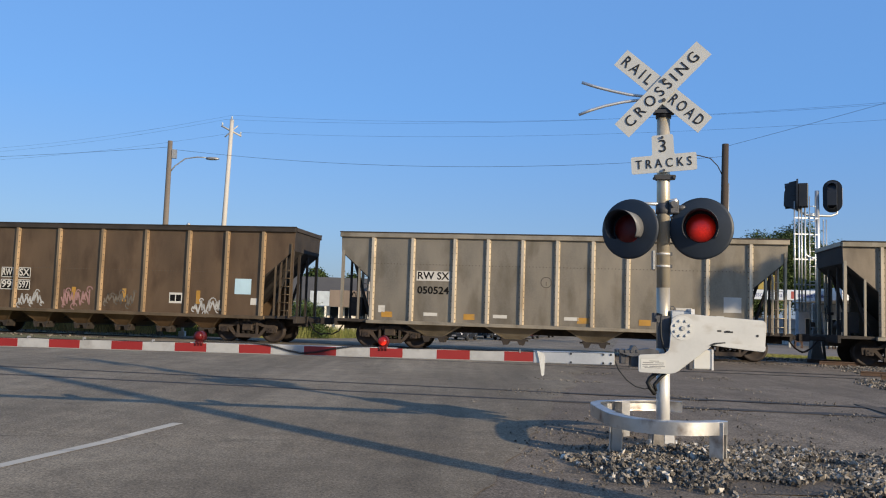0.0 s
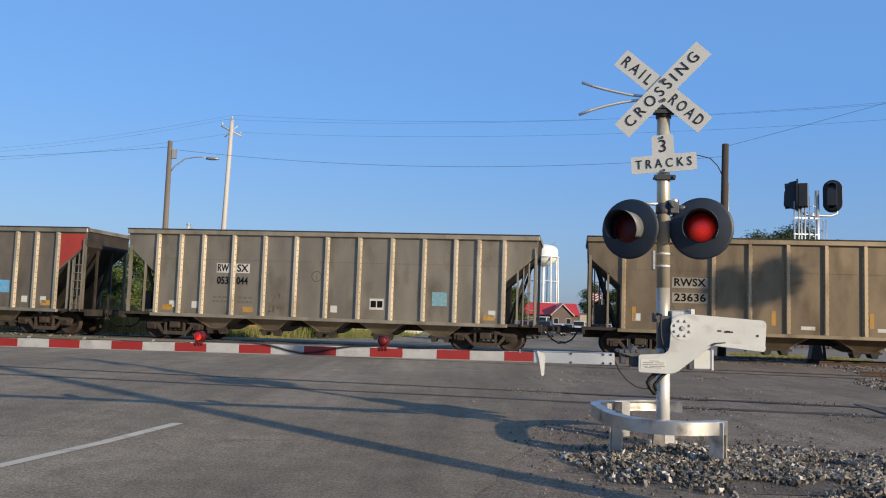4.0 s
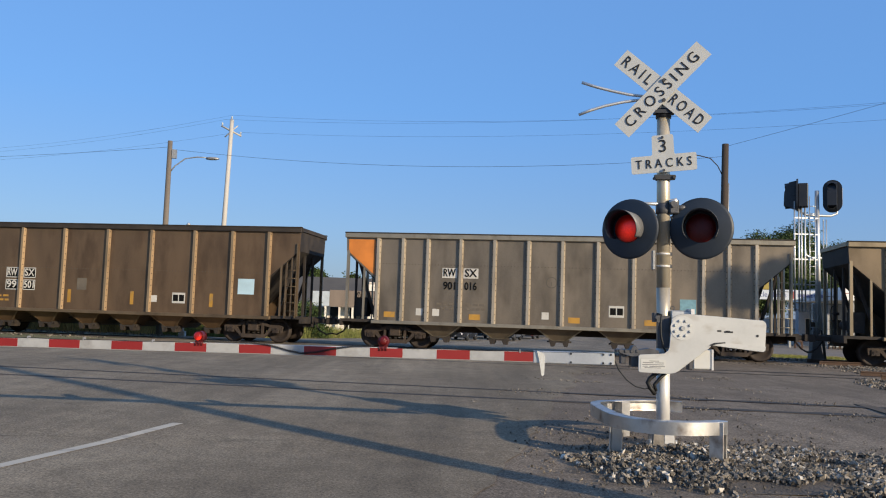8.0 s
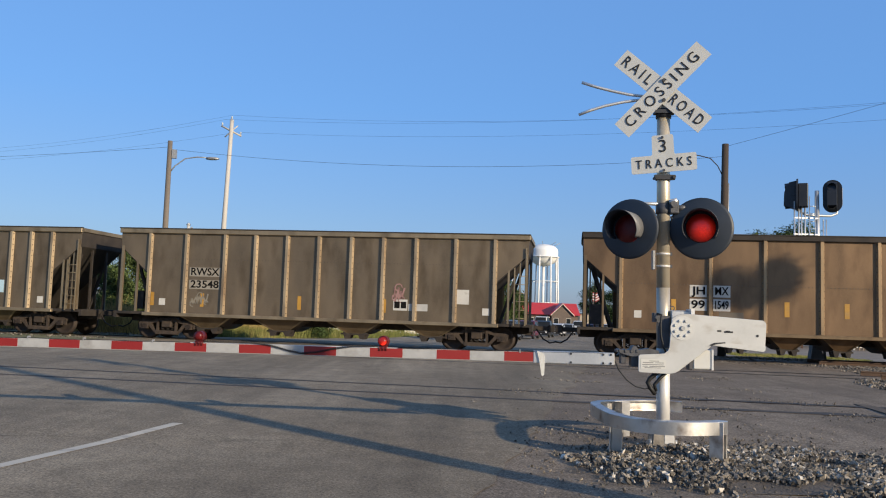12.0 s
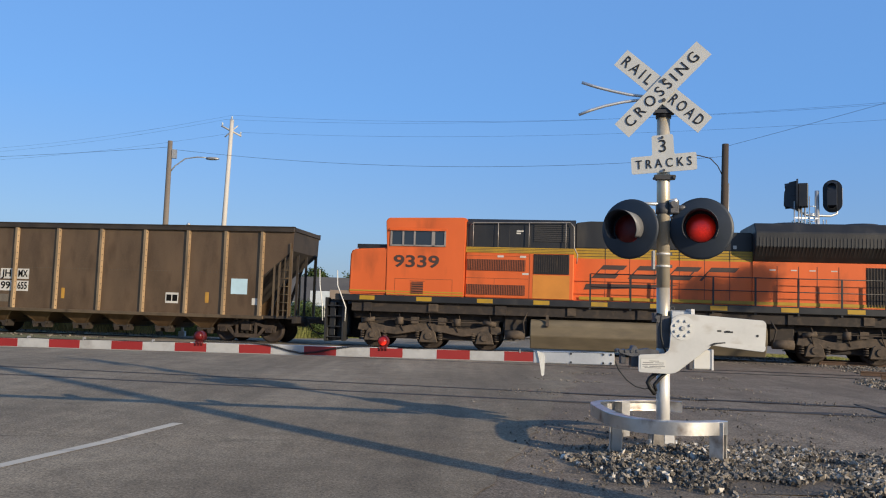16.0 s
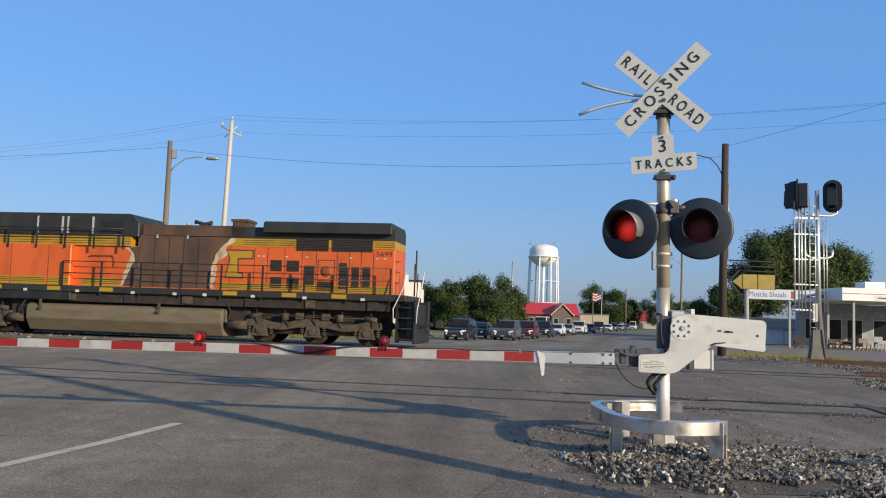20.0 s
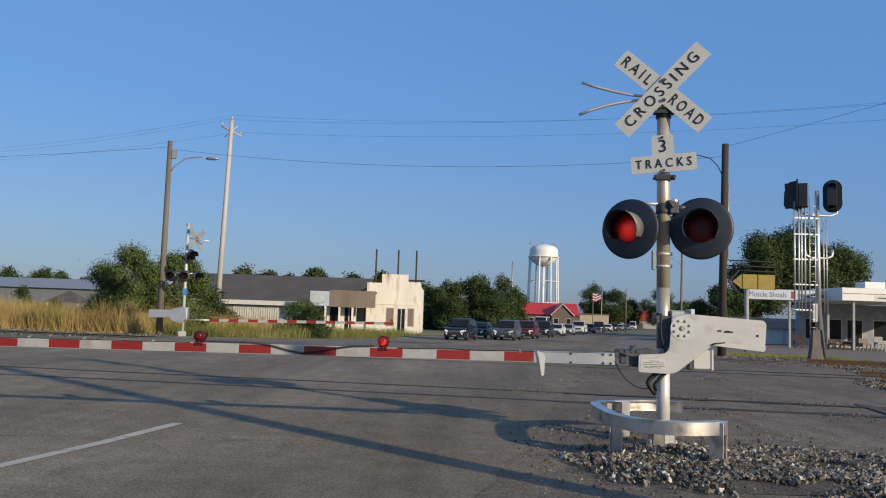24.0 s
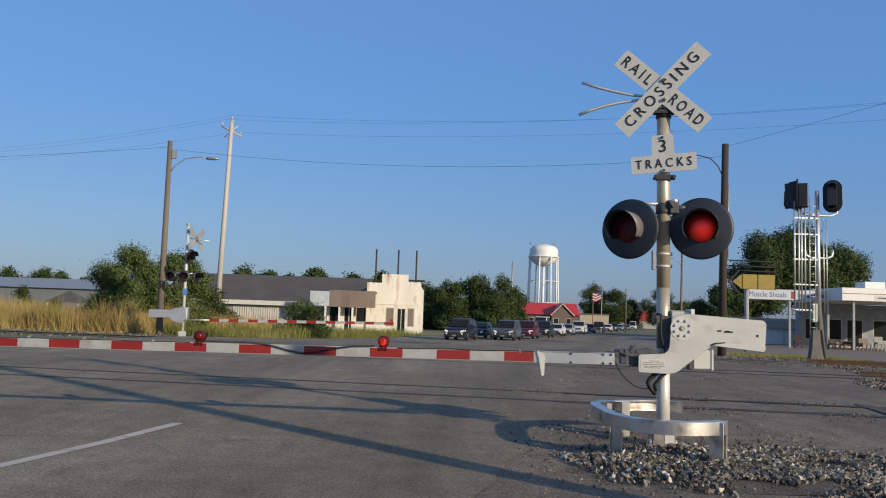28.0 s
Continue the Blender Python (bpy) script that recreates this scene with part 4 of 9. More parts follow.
def hopper(kind, u, paint, trim, label, marks):
    """A coal hopper; its own x runs along the track, its near side faces -y."""
    top, half = TOPS[kind], 7.8
    c = thing("hopper_wagon", label, "railway wagon", group="coal hopper wagons of the train")
    HOPPERS.append((c, u))
    W = 1.52
    outline = [(-half, top - 0.05), (-half + 0.03, 3.45), (-6.62, 2.45), (-6.62, 0.95), (6.62, 0.95), (6.62, 2.45), (half - 0.03, 3.45), (half, top - 0.05)]
    for s in (-1, 1):
        bm = bmesh.new()
        prism(bm, outline, s * W, s * (W - 0.02))
        part("side_sheet", bm, paint, c)
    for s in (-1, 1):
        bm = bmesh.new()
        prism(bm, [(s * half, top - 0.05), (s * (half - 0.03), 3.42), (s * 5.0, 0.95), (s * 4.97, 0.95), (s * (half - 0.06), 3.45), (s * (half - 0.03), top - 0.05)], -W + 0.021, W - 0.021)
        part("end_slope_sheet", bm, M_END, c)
    bm = bmesh.new()
    box(bm, -5.0, 5.0, -W + 0.03, W - 0.03, 0.93, 0.96)
    part("floor_sheet", bm, paint, c)
    # rim
    for s in (-1, 1):
        bm = bmesh.new()
        box(bm, -half - 0.03, half + 0.03, s * (W + 0.045) - 0.06, s * (W + 0.045) + 0.06, top - 0.17, top)
        bevel_all(bm, 0.015)
        part("top_chord", bm, trim if kind != "B" else M_END, c)
        bm = bmesh.new()
        box(bm, -half - 0.04, half + 0.04, s * (W + 0.045) - 0.075, s * (W + 0.045) + 0.075, top + 0.001, top + 0.035)
        part("rim_cap", bm, M_END, c)
        bm = bmesh.new()
        box(bm, s * half - 0.05, s * half + 0.05, -W + 0.02, W - 0.02, top - 0.13, top + 0.01)
        part("end_chord", bm, trim if kind != "B" else M_END, c)
        bm = bmesh.new()
        box(bm, -6.75, 6.75, s * (W + 0.03) - 0.07, s * (W + 0.03) + 0.07, 0.86, 0.985)
        bevel_all(bm, 0.012)
        part("side_sill", bm, trim, c)

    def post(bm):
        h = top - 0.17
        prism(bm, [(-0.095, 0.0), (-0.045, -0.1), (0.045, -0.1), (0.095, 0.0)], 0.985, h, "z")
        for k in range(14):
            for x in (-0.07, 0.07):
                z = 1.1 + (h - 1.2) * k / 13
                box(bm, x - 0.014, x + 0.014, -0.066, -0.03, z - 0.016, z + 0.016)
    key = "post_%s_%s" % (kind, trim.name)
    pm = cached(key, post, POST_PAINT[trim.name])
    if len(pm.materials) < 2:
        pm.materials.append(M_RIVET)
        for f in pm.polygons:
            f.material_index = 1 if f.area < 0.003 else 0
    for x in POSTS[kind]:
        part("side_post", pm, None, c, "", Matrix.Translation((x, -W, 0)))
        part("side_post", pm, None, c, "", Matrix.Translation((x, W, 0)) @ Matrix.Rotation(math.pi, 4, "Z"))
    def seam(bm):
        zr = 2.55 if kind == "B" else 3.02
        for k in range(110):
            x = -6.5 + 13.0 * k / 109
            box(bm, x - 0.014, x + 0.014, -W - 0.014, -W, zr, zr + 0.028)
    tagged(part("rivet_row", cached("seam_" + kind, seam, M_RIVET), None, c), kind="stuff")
    # bottom chutes
    n = {"A": 5, "C": 4, "B": 6}[kind]
    for k in range(n):
        x = (k - (n - 1) / 2) * 8.6 / (n - 1)
        w = 0.86 if n == 5 else (1.06 if n == 4 else 0.72)

        def chute(bm):
            prism(bm, [(-w, 0.93), (w, 0.93), (w * 0.28, 0.46), (w * 0.12, 0.40), (-w * 0.12, 0.40), (-w * 0.28, 0.46)], -1.42, 1.42)
            for v in bm.verts:
                v.co.y *= 1 - 0.33 * (0.93 - v.co.z) / 0.6

        def flanges(bm):
            for s in (-1, 1):
                prism(bm, [(s * w, 0.955), (s * w * 0.28, 0.485), (s * w * 0.28, 0.44), (s * w * 1.02, 0.9)], -1.45, -1.425)
            box(bm, -w * 0.3, w * 0.3, -1.45, -1.425, 0.44, 0.475)
            for v in bm.verts:
                v.co.y *= 1 - 0.33 * (0.93 - v.co.z) / 0.6

        def gate(bm):
            for s in (-1, 1):
                prism(bm, [(s * w * 0.42, 0.5), (s * w * 0.12, 0.42), (s * w * 0.2, 0.26), (s * w * 0.34, 0.25)], -1.15, -0.6)
            box(bm, -w * 0.5, w * 0.5, -1.1, -1.05, 0.4, 0.46)
        h = part("hopper_chute", cached("chute_%d_%s" % (n, paint.name), chute, paint), None, c, "", Matrix.Translation((x, 0, 0)))
        part("chute_flange", cached("flange_%d_%s" % (n, trim.name), flanges, trim), None, h)
        part("chute_gate", cached("gate_%d" % n, gate, M_STEEL_DARK), None, h)
    bm = bmesh.new()
    box(bm, -7.9, 7.9, -0.25, 0.25, 0.62, 0.92)
    part("centre_sill", bm, M_STEEL_DARK, c)
    # ends: platform, corner posts, braces, ladder, hand brake
    for s in (-1, 1):
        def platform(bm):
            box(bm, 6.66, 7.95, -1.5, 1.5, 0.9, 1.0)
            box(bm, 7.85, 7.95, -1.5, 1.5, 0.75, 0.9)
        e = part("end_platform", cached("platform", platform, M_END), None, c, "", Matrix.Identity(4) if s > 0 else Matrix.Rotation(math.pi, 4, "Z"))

        for nm, y in (("tall", -1.48), ("tall", 1.48), ("short", -1.48), ("short", 1.48), ("thin", -1.46), ("stay", -1.46), ("inner", -0.5), ("inner", 0.5), ("slant", -0.9), ("slant", 0.9)):
            def upright(bm):
                if nm == "slant":
                    prism(bm, [(6.7, 1.0), (6.8, 1.0), (7.5, 3.2), (7.4, 3.2)], -0.05, 0.05)
                else:
                    x0, x1, w, z1 = {"tall": (7.66, 7.76, 0.05, 3.5), "short": (7.05, 7.12, 0.04, 2.9), "inner": (7.6, 7.68, 0.04, 3.4), "thin": (7.27, 7.31, 0.025, 3.1), "stay": (7.46, 7.51, 0.03, 3.3)}[nm]
                    box(bm, x0, x1, -w, w, 1.0, z1)
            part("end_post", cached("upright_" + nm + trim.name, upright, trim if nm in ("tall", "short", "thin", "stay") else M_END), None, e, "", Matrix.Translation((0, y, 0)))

        def ladder(bm):
            for x in (7.3, 7.7):
                box(bm, x - 0.02, x + 0.02, -1.6, -1.56, 0.95, 3.7 if x > 7.5 else 2.9)
            for k in range(6):
                rod(bm, (7.3, -1.58, 1.2 + 0.3 * k), (7.7, -1.58, 1.2 + 0.3 * k), 0.012, None, 6)
        part("ladder", cached("ladder_" + trim.name, ladder, trim), None, e)
        if s < 0:
            def brake(bm):
                rod(bm, (7.55, -0.35, 1.75), (7.75, -0.35, 1.75), 0.05)
                for k in range(16):
                    a, b = 2 * math.pi * k / 16, 2 * math.pi * (k + 1) / 16
                    rod(bm, (7.75, -0.35 + 0.28 * math.cos(a), 1.75 + 0.28 * math.sin(a)), (7.75, -0.35 + 0.28 * math.cos(b), 1.75 + 0.28 * math.sin(b)), 0.015, None, 6)
                for k in range(4):
                    a = math.pi * k / 2
                    rod(bm, (7.75, -0.35, 1.75), (7.75, -0.35 + 0.28 * math.cos(a), 1.75 + 0.28 * math.sin(a)), 0.012, None, 6)
                box(bm, 7.1, 7.5, 0.3, 0.9, 1.1, 1.8)
                rod(bm, (7.2, -1.0, 1.35), (7.2, 0.1, 1.35), 0.17, None, 14)
            part("hand_brake", cached("hand_brake", brake, M_STEEL_DARK), None, e)
        coupler(c, s * 7.85, s)
        freight_truck(c, s * 5.95)
    marks(c, -W - 0.004)
    return c


def plate(parent, mat, x0, x1, z0, z1, y, name="decal", label=""):
    bm = bmesh.new()
    box(bm, x0, x1, y - 0.004, y, z0, z1)
    return part(name, bm, mat, parent, label)


def stencil(parent, words, x, z, h, y, width=None, mat=None):
    lettering("stencil", words, h / 0.7, mat or M_STENCIL, parent, Matrix.Translation((x, y - 0.004, z)) @ pose(0, 0, 0, 90, 0, 0), width, bold=0.007)


def frame_box(parent, x0, x1, z0, z1, y, mat, w=0.03, name="stencil_frame"):
    bm = bmesh.new()
    for a in ((x0, x1, z1 - w, z1), (x0, x1, z0, z0 + w), (x0, x0 + w, z0, z1), (x1 - w, x1, z0, z1)):
        box(bm, a[0], a[1], y - 0.004, y, a[2], a[3])
    part(name, bm, mat, parent)


def test_box(c, y, x, z):
    """The black and white inspection panel."""
    plate(c, M_DECAL_WHITE, x - 0.26, x + 0.26, z - 0.2, z + 0.2, y, "inspection_panel")
    bm = bmesh.new()
    for x0, x1, z0, z1 in ((-0.22, -0.02, -0.12, 0.12), (0.02, 0.22, -0.12, 0.12)):
        box(bm, x + x0, x + x1, y - 0.007, y - 0.004, z + z0, z + z1)
    part("inspection_panel", bm, M_STENCIL, c)


def small_print(c, y, x, z, w, rows, mat=None):
    bm = bmesh.new()
    for k in range(rows):
        n = 3 + (k * 7) % 3
        for j in range(n):
            x0 = x + w * j / n
            box(bm, x0, x0 + w / n * 0.75, y - 0.004, y, z - 0.16 * k, z - 0.16 * k + 0.075)
    tagged(part("small_print", bm, mat or M_FADED, c), kind="stuff")


def scrawl(c, y, x, z, w, h, mat, seed):
    rnd = random.Random(seed)
    bm = bmesh.new()
    p = [x, z]
    k = max(8, int(w / 0.075))
    for j in range(k):
        q = [x + w * (j + 1) / k + rnd.uniform(-0.05, 0.05), z + (0.62 if j % 2 else -0.62) * h * rnd.uniform(0.3, 1.0)]
        d = Vector((q[0] - p[0], 0, q[1] - p[1]))
        nrm = Vector((-d.z, 0, d.x)).normalized() * 0.03
        a, b = Vector((p[0], y - 0.006, p[1])), Vector((q[0], y - 0.006, q[1]))
        bm.faces.new([bm.verts.new(v) for v in (a - nrm, b - nrm, b + nrm, a + nrm)])
        if j % 3 == 0:
            cx, cz, r = q[0], q[1], rnd.uniform(0.08, 0.15)
            ring = [(Vector((cx + r * math.cos(t * 0.7), y - 0.0065, cz + r * math.sin(t * 0.7))), Vector((cx + (r - 0.04) * math.cos(t * 0.7), y - 0.0065, cz + (r - 0.04) * math.sin(t * 0.7)))) for t in range(8)]
            for (o1, i1), (o2, i2) in zip(ring, ring[1:]):
                bm.faces.new([bm.verts.new(v) for v in (o1, o2, i2, i1)])
        p = q
    part("graffiti", bm, mat, c)


def ys(c, y, xs, z, w=0.4, h=0.2, mat=None):
    for x in xs:
        plate(c, mat or M_DECAL_ORANGE, x - w / 2, x + w / 2, z - h / 2, z + h / 2, y, "reflector")


def wagon_paint(name, col, dirt, amt):
    col, dirt = tuple(1.3 * v for v in col), tuple(1.3 * v for v in dirt)
    return pbr(name, col, 0.5, 0.6, var=0.2, scale=1.5, fine=25, bump=0.06, dirt=dirt, dirt_amt=amt, dirt_scale=1.7, streak=2.6)


P_GREY = wagon_paint("wagon_grey", (0.168, 0.137, 0.1), (0.108, 0.088, 0.064), 0.5)
P_BEIGE = wagon_paint("wagon_beige", (0.205, 0.175, 0.13), (0.13, 0.105, 0.07), 0.45)
P_TAN = wagon_paint("wagon_tan", (0.146, 0.11, 0.07), (0.088, 0.063, 0.037), 0.5)
P_BROWN = wagon_paint("wagon_brown", (0.134, 0.085, 0.047), (0.085, 0.052, 0.029), 0.45)
T_GREY = wagon_paint("trim_grey", (0.22, 0.195, 0.15), (0.12, 0.1, 0.07), 0.4)
T_BEIGE = wagon_paint("trim_beige", (0.26, 0.22, 0.16), (0.15, 0.12, 0.08), 0.4)
T_TAN = wagon_paint("trim_tan", (0.21, 0.165, 0.105), (0.12, 0.09, 0.055), 0.45)
T_BROWN = wagon_paint("trim_brown", (0.14, 0.098, 0.056), (0.08, 0.055, 0.033), 0.45)
# Wagon ends and rims: coal stain, darkened further for the shade at the ends
M_END = pbr("coal_stained_shaded_steel", (0.033, 0.026, 0.02), 0.8, 0.1, var=0.4, scale=2, bump=0.15, dirt=(0.018, 0.015, 0.013), dirt_amt=0.5, dirt_scale=1.5)
# Rivet heads darker than their posts: rust with shade mixed into the colour
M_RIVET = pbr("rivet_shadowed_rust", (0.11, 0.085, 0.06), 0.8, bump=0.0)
POST_PAINT = {"trim_grey": wagon_paint("post_grey", (0.32, 0.275, 0.21), (0.2, 0.16, 0.115), 0.4), "trim_beige": wagon_paint("post_beige", (0.44, 0.375, 0.28), (0.32, 0.25, 0.165), 0.35),
              "trim_tan": wagon_paint("post_tan", (0.31, 0.24, 0.155), (0.17, 0.12, 0.075), 0.45), "trim_brown": wagon_paint("post_brown", (0.25, 0.175, 0.1), (0.14, 0.095, 0.055), 0.4)}
M_TRI_RED = pbr("patch_red", (0.3, 0.035, 0.025), 0.6, var=0.2)
M_TRI_ORANGE = pbr("patch_orange", (0.55, 0.18, 0.03), 0.6, var=0.2)


def mark_split(c, y, upper, lower, x, z, boxed=None, w=0.55, ink=None):
    """Reporting mark and number, split by a side post."""
    for words, zz in ((upper, z), (lower, z - 0.47)):
        for half_words, side in ((words[0], -1), (words[1], 1)):
            xx = x + side * (w / 2 + 0.11)
            if boxed:
                plate(c, M_STENCIL if boxed == "frame" else M_DECAL_WHITE, xx - w / 2, xx + w / 2, zz - 0.2, zz + 0.2, y, "number_panel")
                if boxed == "frame":
                    frame_box(c, xx - w / 2, xx + w / 2, zz - 0.2, zz + 0.2, y - 0.004, M_DECAL_WHITE)
            stencil(c, half_words, xx, zz, 0.27, y - 0.009, w * 0.8, M_DECAL_WHITE if boxed == "frame" else ink)


def common(c, y, test_x, square_x, square=None, blocks=(), whites=(), low=0.0):
    test_box(c, y, test_x, 1.55)
    h = 0.32 - 0.2 * low
    plate(c, square or M_DECAL_WHITE, square_x - h, square_x + h, 2.05 - low - h * 0.9, 2.05 - low + h * 0.9, y, "placard")
    ys(c, y, blocks, 1.2)
    ys(c, y, whites, 1.5 - 0.7 * low, 0.25, 0.25, M_DECAL_WHITE)


def emblem(c, y, x, z):
    """A faint ring stencil, nearly worn away."""
    bm = bmesh.new()
    ring = [[bm.verts.new((x + r * math.cos(t), y - 0.003, z + r * math.sin(t))) for t in [2 * math.pi * k / 24 for k in range(24)]] for r in (0.2, 0.17)]
    for k in range(24):
        bm.faces.new((ring[0][k], ring[0][(k + 1) % 24], ring[1][(k + 1) % 24], ring[1][k]))
    box(bm, x - 0.012, x + 0.012, y - 0.004, y - 0.001, z - 0.11, z + 0.02)
    part("ring_stencil", bm, M_FADED, c)


def c0(c, y):
    mark_split(c, y, ("RW", "SX"), ("99", "597"), -3.5, 2.35, "frame", 0.52)
    scrawl(c, y, -3.3, 1.35, 1.0, 0.45, M_GRAFFITI, 1)
    scrawl(c, y, -1.5, 1.45, 1.2, 0.55, M_GRAFFITI_RED, 2)
    scrawl(c, y, 0.3, 1.45, 1.2, 0.45, M_FADED, 3)
    scrawl(c, y, 3.9, 1.25, 1.1, 0.45, M_GRAFFITI, 4)
    common(c, y, 3.2, 5.85, M_DECAL_BLUE, (), (6.3,))
    ys(c, y, (-1.0, 1.1, 4.1), 1.6, 0.16, 0.5)


def c1(c, y):
    emblem(c, y, -0.3, 2.5)
    for w, z in (("RW SX", 2.62), ("050524", 2.1)):
        stencil(c, w, -4.33, z, 0.26, y, 1.15)
    plate(c, M_DECAL_WHITE, -4.95, -3.72, 2.45, 2.8, y + 0.001, "number_panel")
    common(c, y, 4.4, 6.0, None, (-6.0, -3.0, 1.0, 3.1, 6.0), (-6.2, 5.6), low=0.15)
    ys(c, y, (-4.4, -1.9, 0.6), 1.25, 0.5, 0.12, M_DECAL_WHITE)


def c2(c, y):
    emblem(c, y, -0.3, 2.5)
    mark_split(c, y, ("RW", "SX"), ("12", "380"), -3.55, 2.75)
    common(c, y, 1.95, 4.35, M_DECAL_SKY, (-6.1, -3.0, 0.5, 3.1, 6.2), (-5.2, 5.3, 6.1, 0.7), low=0.25)
    small_print(c, y, -4.4, 1.6, 0.7, 2)
    small_print(c, y, -3.3, 1.6, 0.7, 2)
    bm = bmesh.new()
    prism(bm, [(6.7, 3.9), (7.7, 3.9), (7.7, 3.45), (6.7, 2.6)], y - 0.004, y)
    part("corner_patch", bm, M_TRI_RED, c, "faded red corner panel")


def c3(c, y):
    emblem(c, y, -0.3, 2.5)
    mark_split(c, y, ("RW", "SX"), ("053", "044"), -3.55, 2.72)
    plate(c, M_DECAL_WHITE, -4.2, -3.66, 2.55, 2.9, y + 0.001, "number_panel")
    plate(c, M_DECAL_WHITE, -3.44, -2.9, 2.55, 2.9, y + 0.001, "number_panel")
    common(c, y, 2.0, 4.3, M_DECAL_TEAL, (-6.1, -2.9, 6.1), (-5.9, -5.0, 0.4, 6.2), low=0.25)
    small_print(c, y, -4.3, 1.6, 0.6, 2)
    small_print(c, y, -3.3, 1.6, 0.6, 2)
    scrawl(c, y, -2.1, 1.5, 0.6, 0.6, M_FADED, 8)


def c4(c, y):
    for w, z in (("RWSX", 2.62), ("23636", 2.1)):
        plate(c, M_NUMBER_PANEL, -4.93, -3.74, z - 0.18, z + 0.18, y + 0.001, "number_panel")
        stencil(c, w, -4.33, z, 0.26, y - 0.003, 1.05)
    common(c, y, 4.2, 5.85, None, (), (-6.1, 5.0, 6.3), low=0.15)
    ys(c, y, (-6.2, -1.6, 1.5, 4.9), 1.5, 0.14, 0.5)
    ys(c, y, (-4.3, -2.9, -0.5, 1.9, 3.1), 1.2, 0.45, 0.12, M_DECAL_WHITE)


def c5(c, y):
    mark_split(c, y, ("RW", "SX"), ("99", "501"), -3.5, 2.35, "frame", 0.52)
    plate(c, M_FADED, -1.1, -0.7, 1.75, 2.2, y, "placard")
    common(c, y, 3.1, 5.75, M_DECAL_BLUE, (), (-6.0, 2.1))
    ys(c, y, (-1.4, 1.2, 4.4), 1.5, 0.14, 0.5)
    small_print(c, y, -4.8, 1.4, 0.9, 2, M_DECAL_ORANGE)


def c6(c, y):
    emblem(c, y, -0.3, 2.5)
    mark_split(c, y, ("RW", "SX"), ("901", "016"), -3.55, 2.75)
    plate(c, M_DECAL_WHITE, -4.2, -3.66, 2.57, 2.93, y + 0.001, "number_panel")
    plate(c, M_DECAL_WHITE, -3.44, -2.9, 2.57, 2.93, y + 0.001, "number_panel")
    common(c, y, 1.95, 4.35, M_DECAL_TEAL, (-6.1, -3.0, 0.5, 3.1, 6.2), (-4.4, -0.5, -5.0), low=0.25)
    small_print(c, y, -4.4, 1.6, 0.7, 2)
    small_print(c, y, -3.3, 1.6, 0.7, 2)
    bm = bmesh.new()
    prism(bm, [(-6.7, 3.9), (-7.7, 3.9), (-7.7, 3.45), (-6.7, 2.6)], y - 0.004, y)
    part("corner_patch", bm, M_TRI_ORANGE, c, "faded orange corner panel")


def c7(c, y):
    emblem(c, y, -0.3, 2.5)
    mark_split(c, y, ("RW", "SX"), ("23", "254"), -3.55, 2.7, ink=M_WORN_INK)
    common(c, y, 1.95, 4.35, M_DECAL_BLUE, (-6.4, -4.5, 1.0), (-5.3, 6.2, 0.8, -6.2), low=0.25)
    plate(c, M_WORN_PANEL, -1.0, -0.2, 1.75, 2.95, y, "blank_panel", "pale painted-over panel")
    scrawl(c, y, -2.2, 1.55, 0.7, 0.4, M_STENCIL, 11)
    scrawl(c, y, -1.05, 1.5, 1.0, 0.45, M_STENCIL, 12)


def c8(c, y):
    for w, z in (("RWSX", 2.55), ("23548", 2.08)):
        plate(c, M_NUMBER_PANEL, -4.95, -3.72, z - 0.17, z + 0.17, y + 0.002, "number_panel")
        stencil(c, w, -4.33, z, 0.27, y, 1.12)
    scrawl(c, y, -4.8, 1.55, 0.6, 0.4, M_WORN_PANEL, 14)
    scrawl(c, y, 2.9, 1.9, 0.4, 0.5, M_GRAFFITI_RED, 15)
    common(c, y, 3.2, 5.4, None, (), (-6.0, 6.3), low=0.15)
    ys(c, y, (-6.4, -0.6, 2.6, -4.4), 1.5, 0.14, 0.5)
    plate(c, M_GRAFFITI, 3.5, 4.2, 1.35, 1.6, y, "graffiti")


def c9(c, y):
    mark_split(c, y, ("JH", "MX"), ("99", "1549"), -3.5, 2.35, "white", 0.56)
    common(c, y, 3.0, 5.85, None, (), (-5.9, 6.3))
    ys(c, y, (-4.7, -1.0, 0.9, 4.7), 1.8, 0.16, 0.5)
    plate(c, M_FADED, -3.2, -2.4, 1.25, 1.65, y, "patch")


def c10(c, y):
    mark_split(c, y, ("JH", "MX"), ("99", "655"), -3.5, 2.3, "white", 0.5)
    common(c, y, 3.1, 5.75, M_DECAL_BLUE, (), (-5.9, 6.4))
    ys(c, y, (-1.4, 4.5), 1.6, 0.14, 0.4)
    plate(c, M_FADED, -5.2, -3.7, 1.2, 1.5, y, "patch")


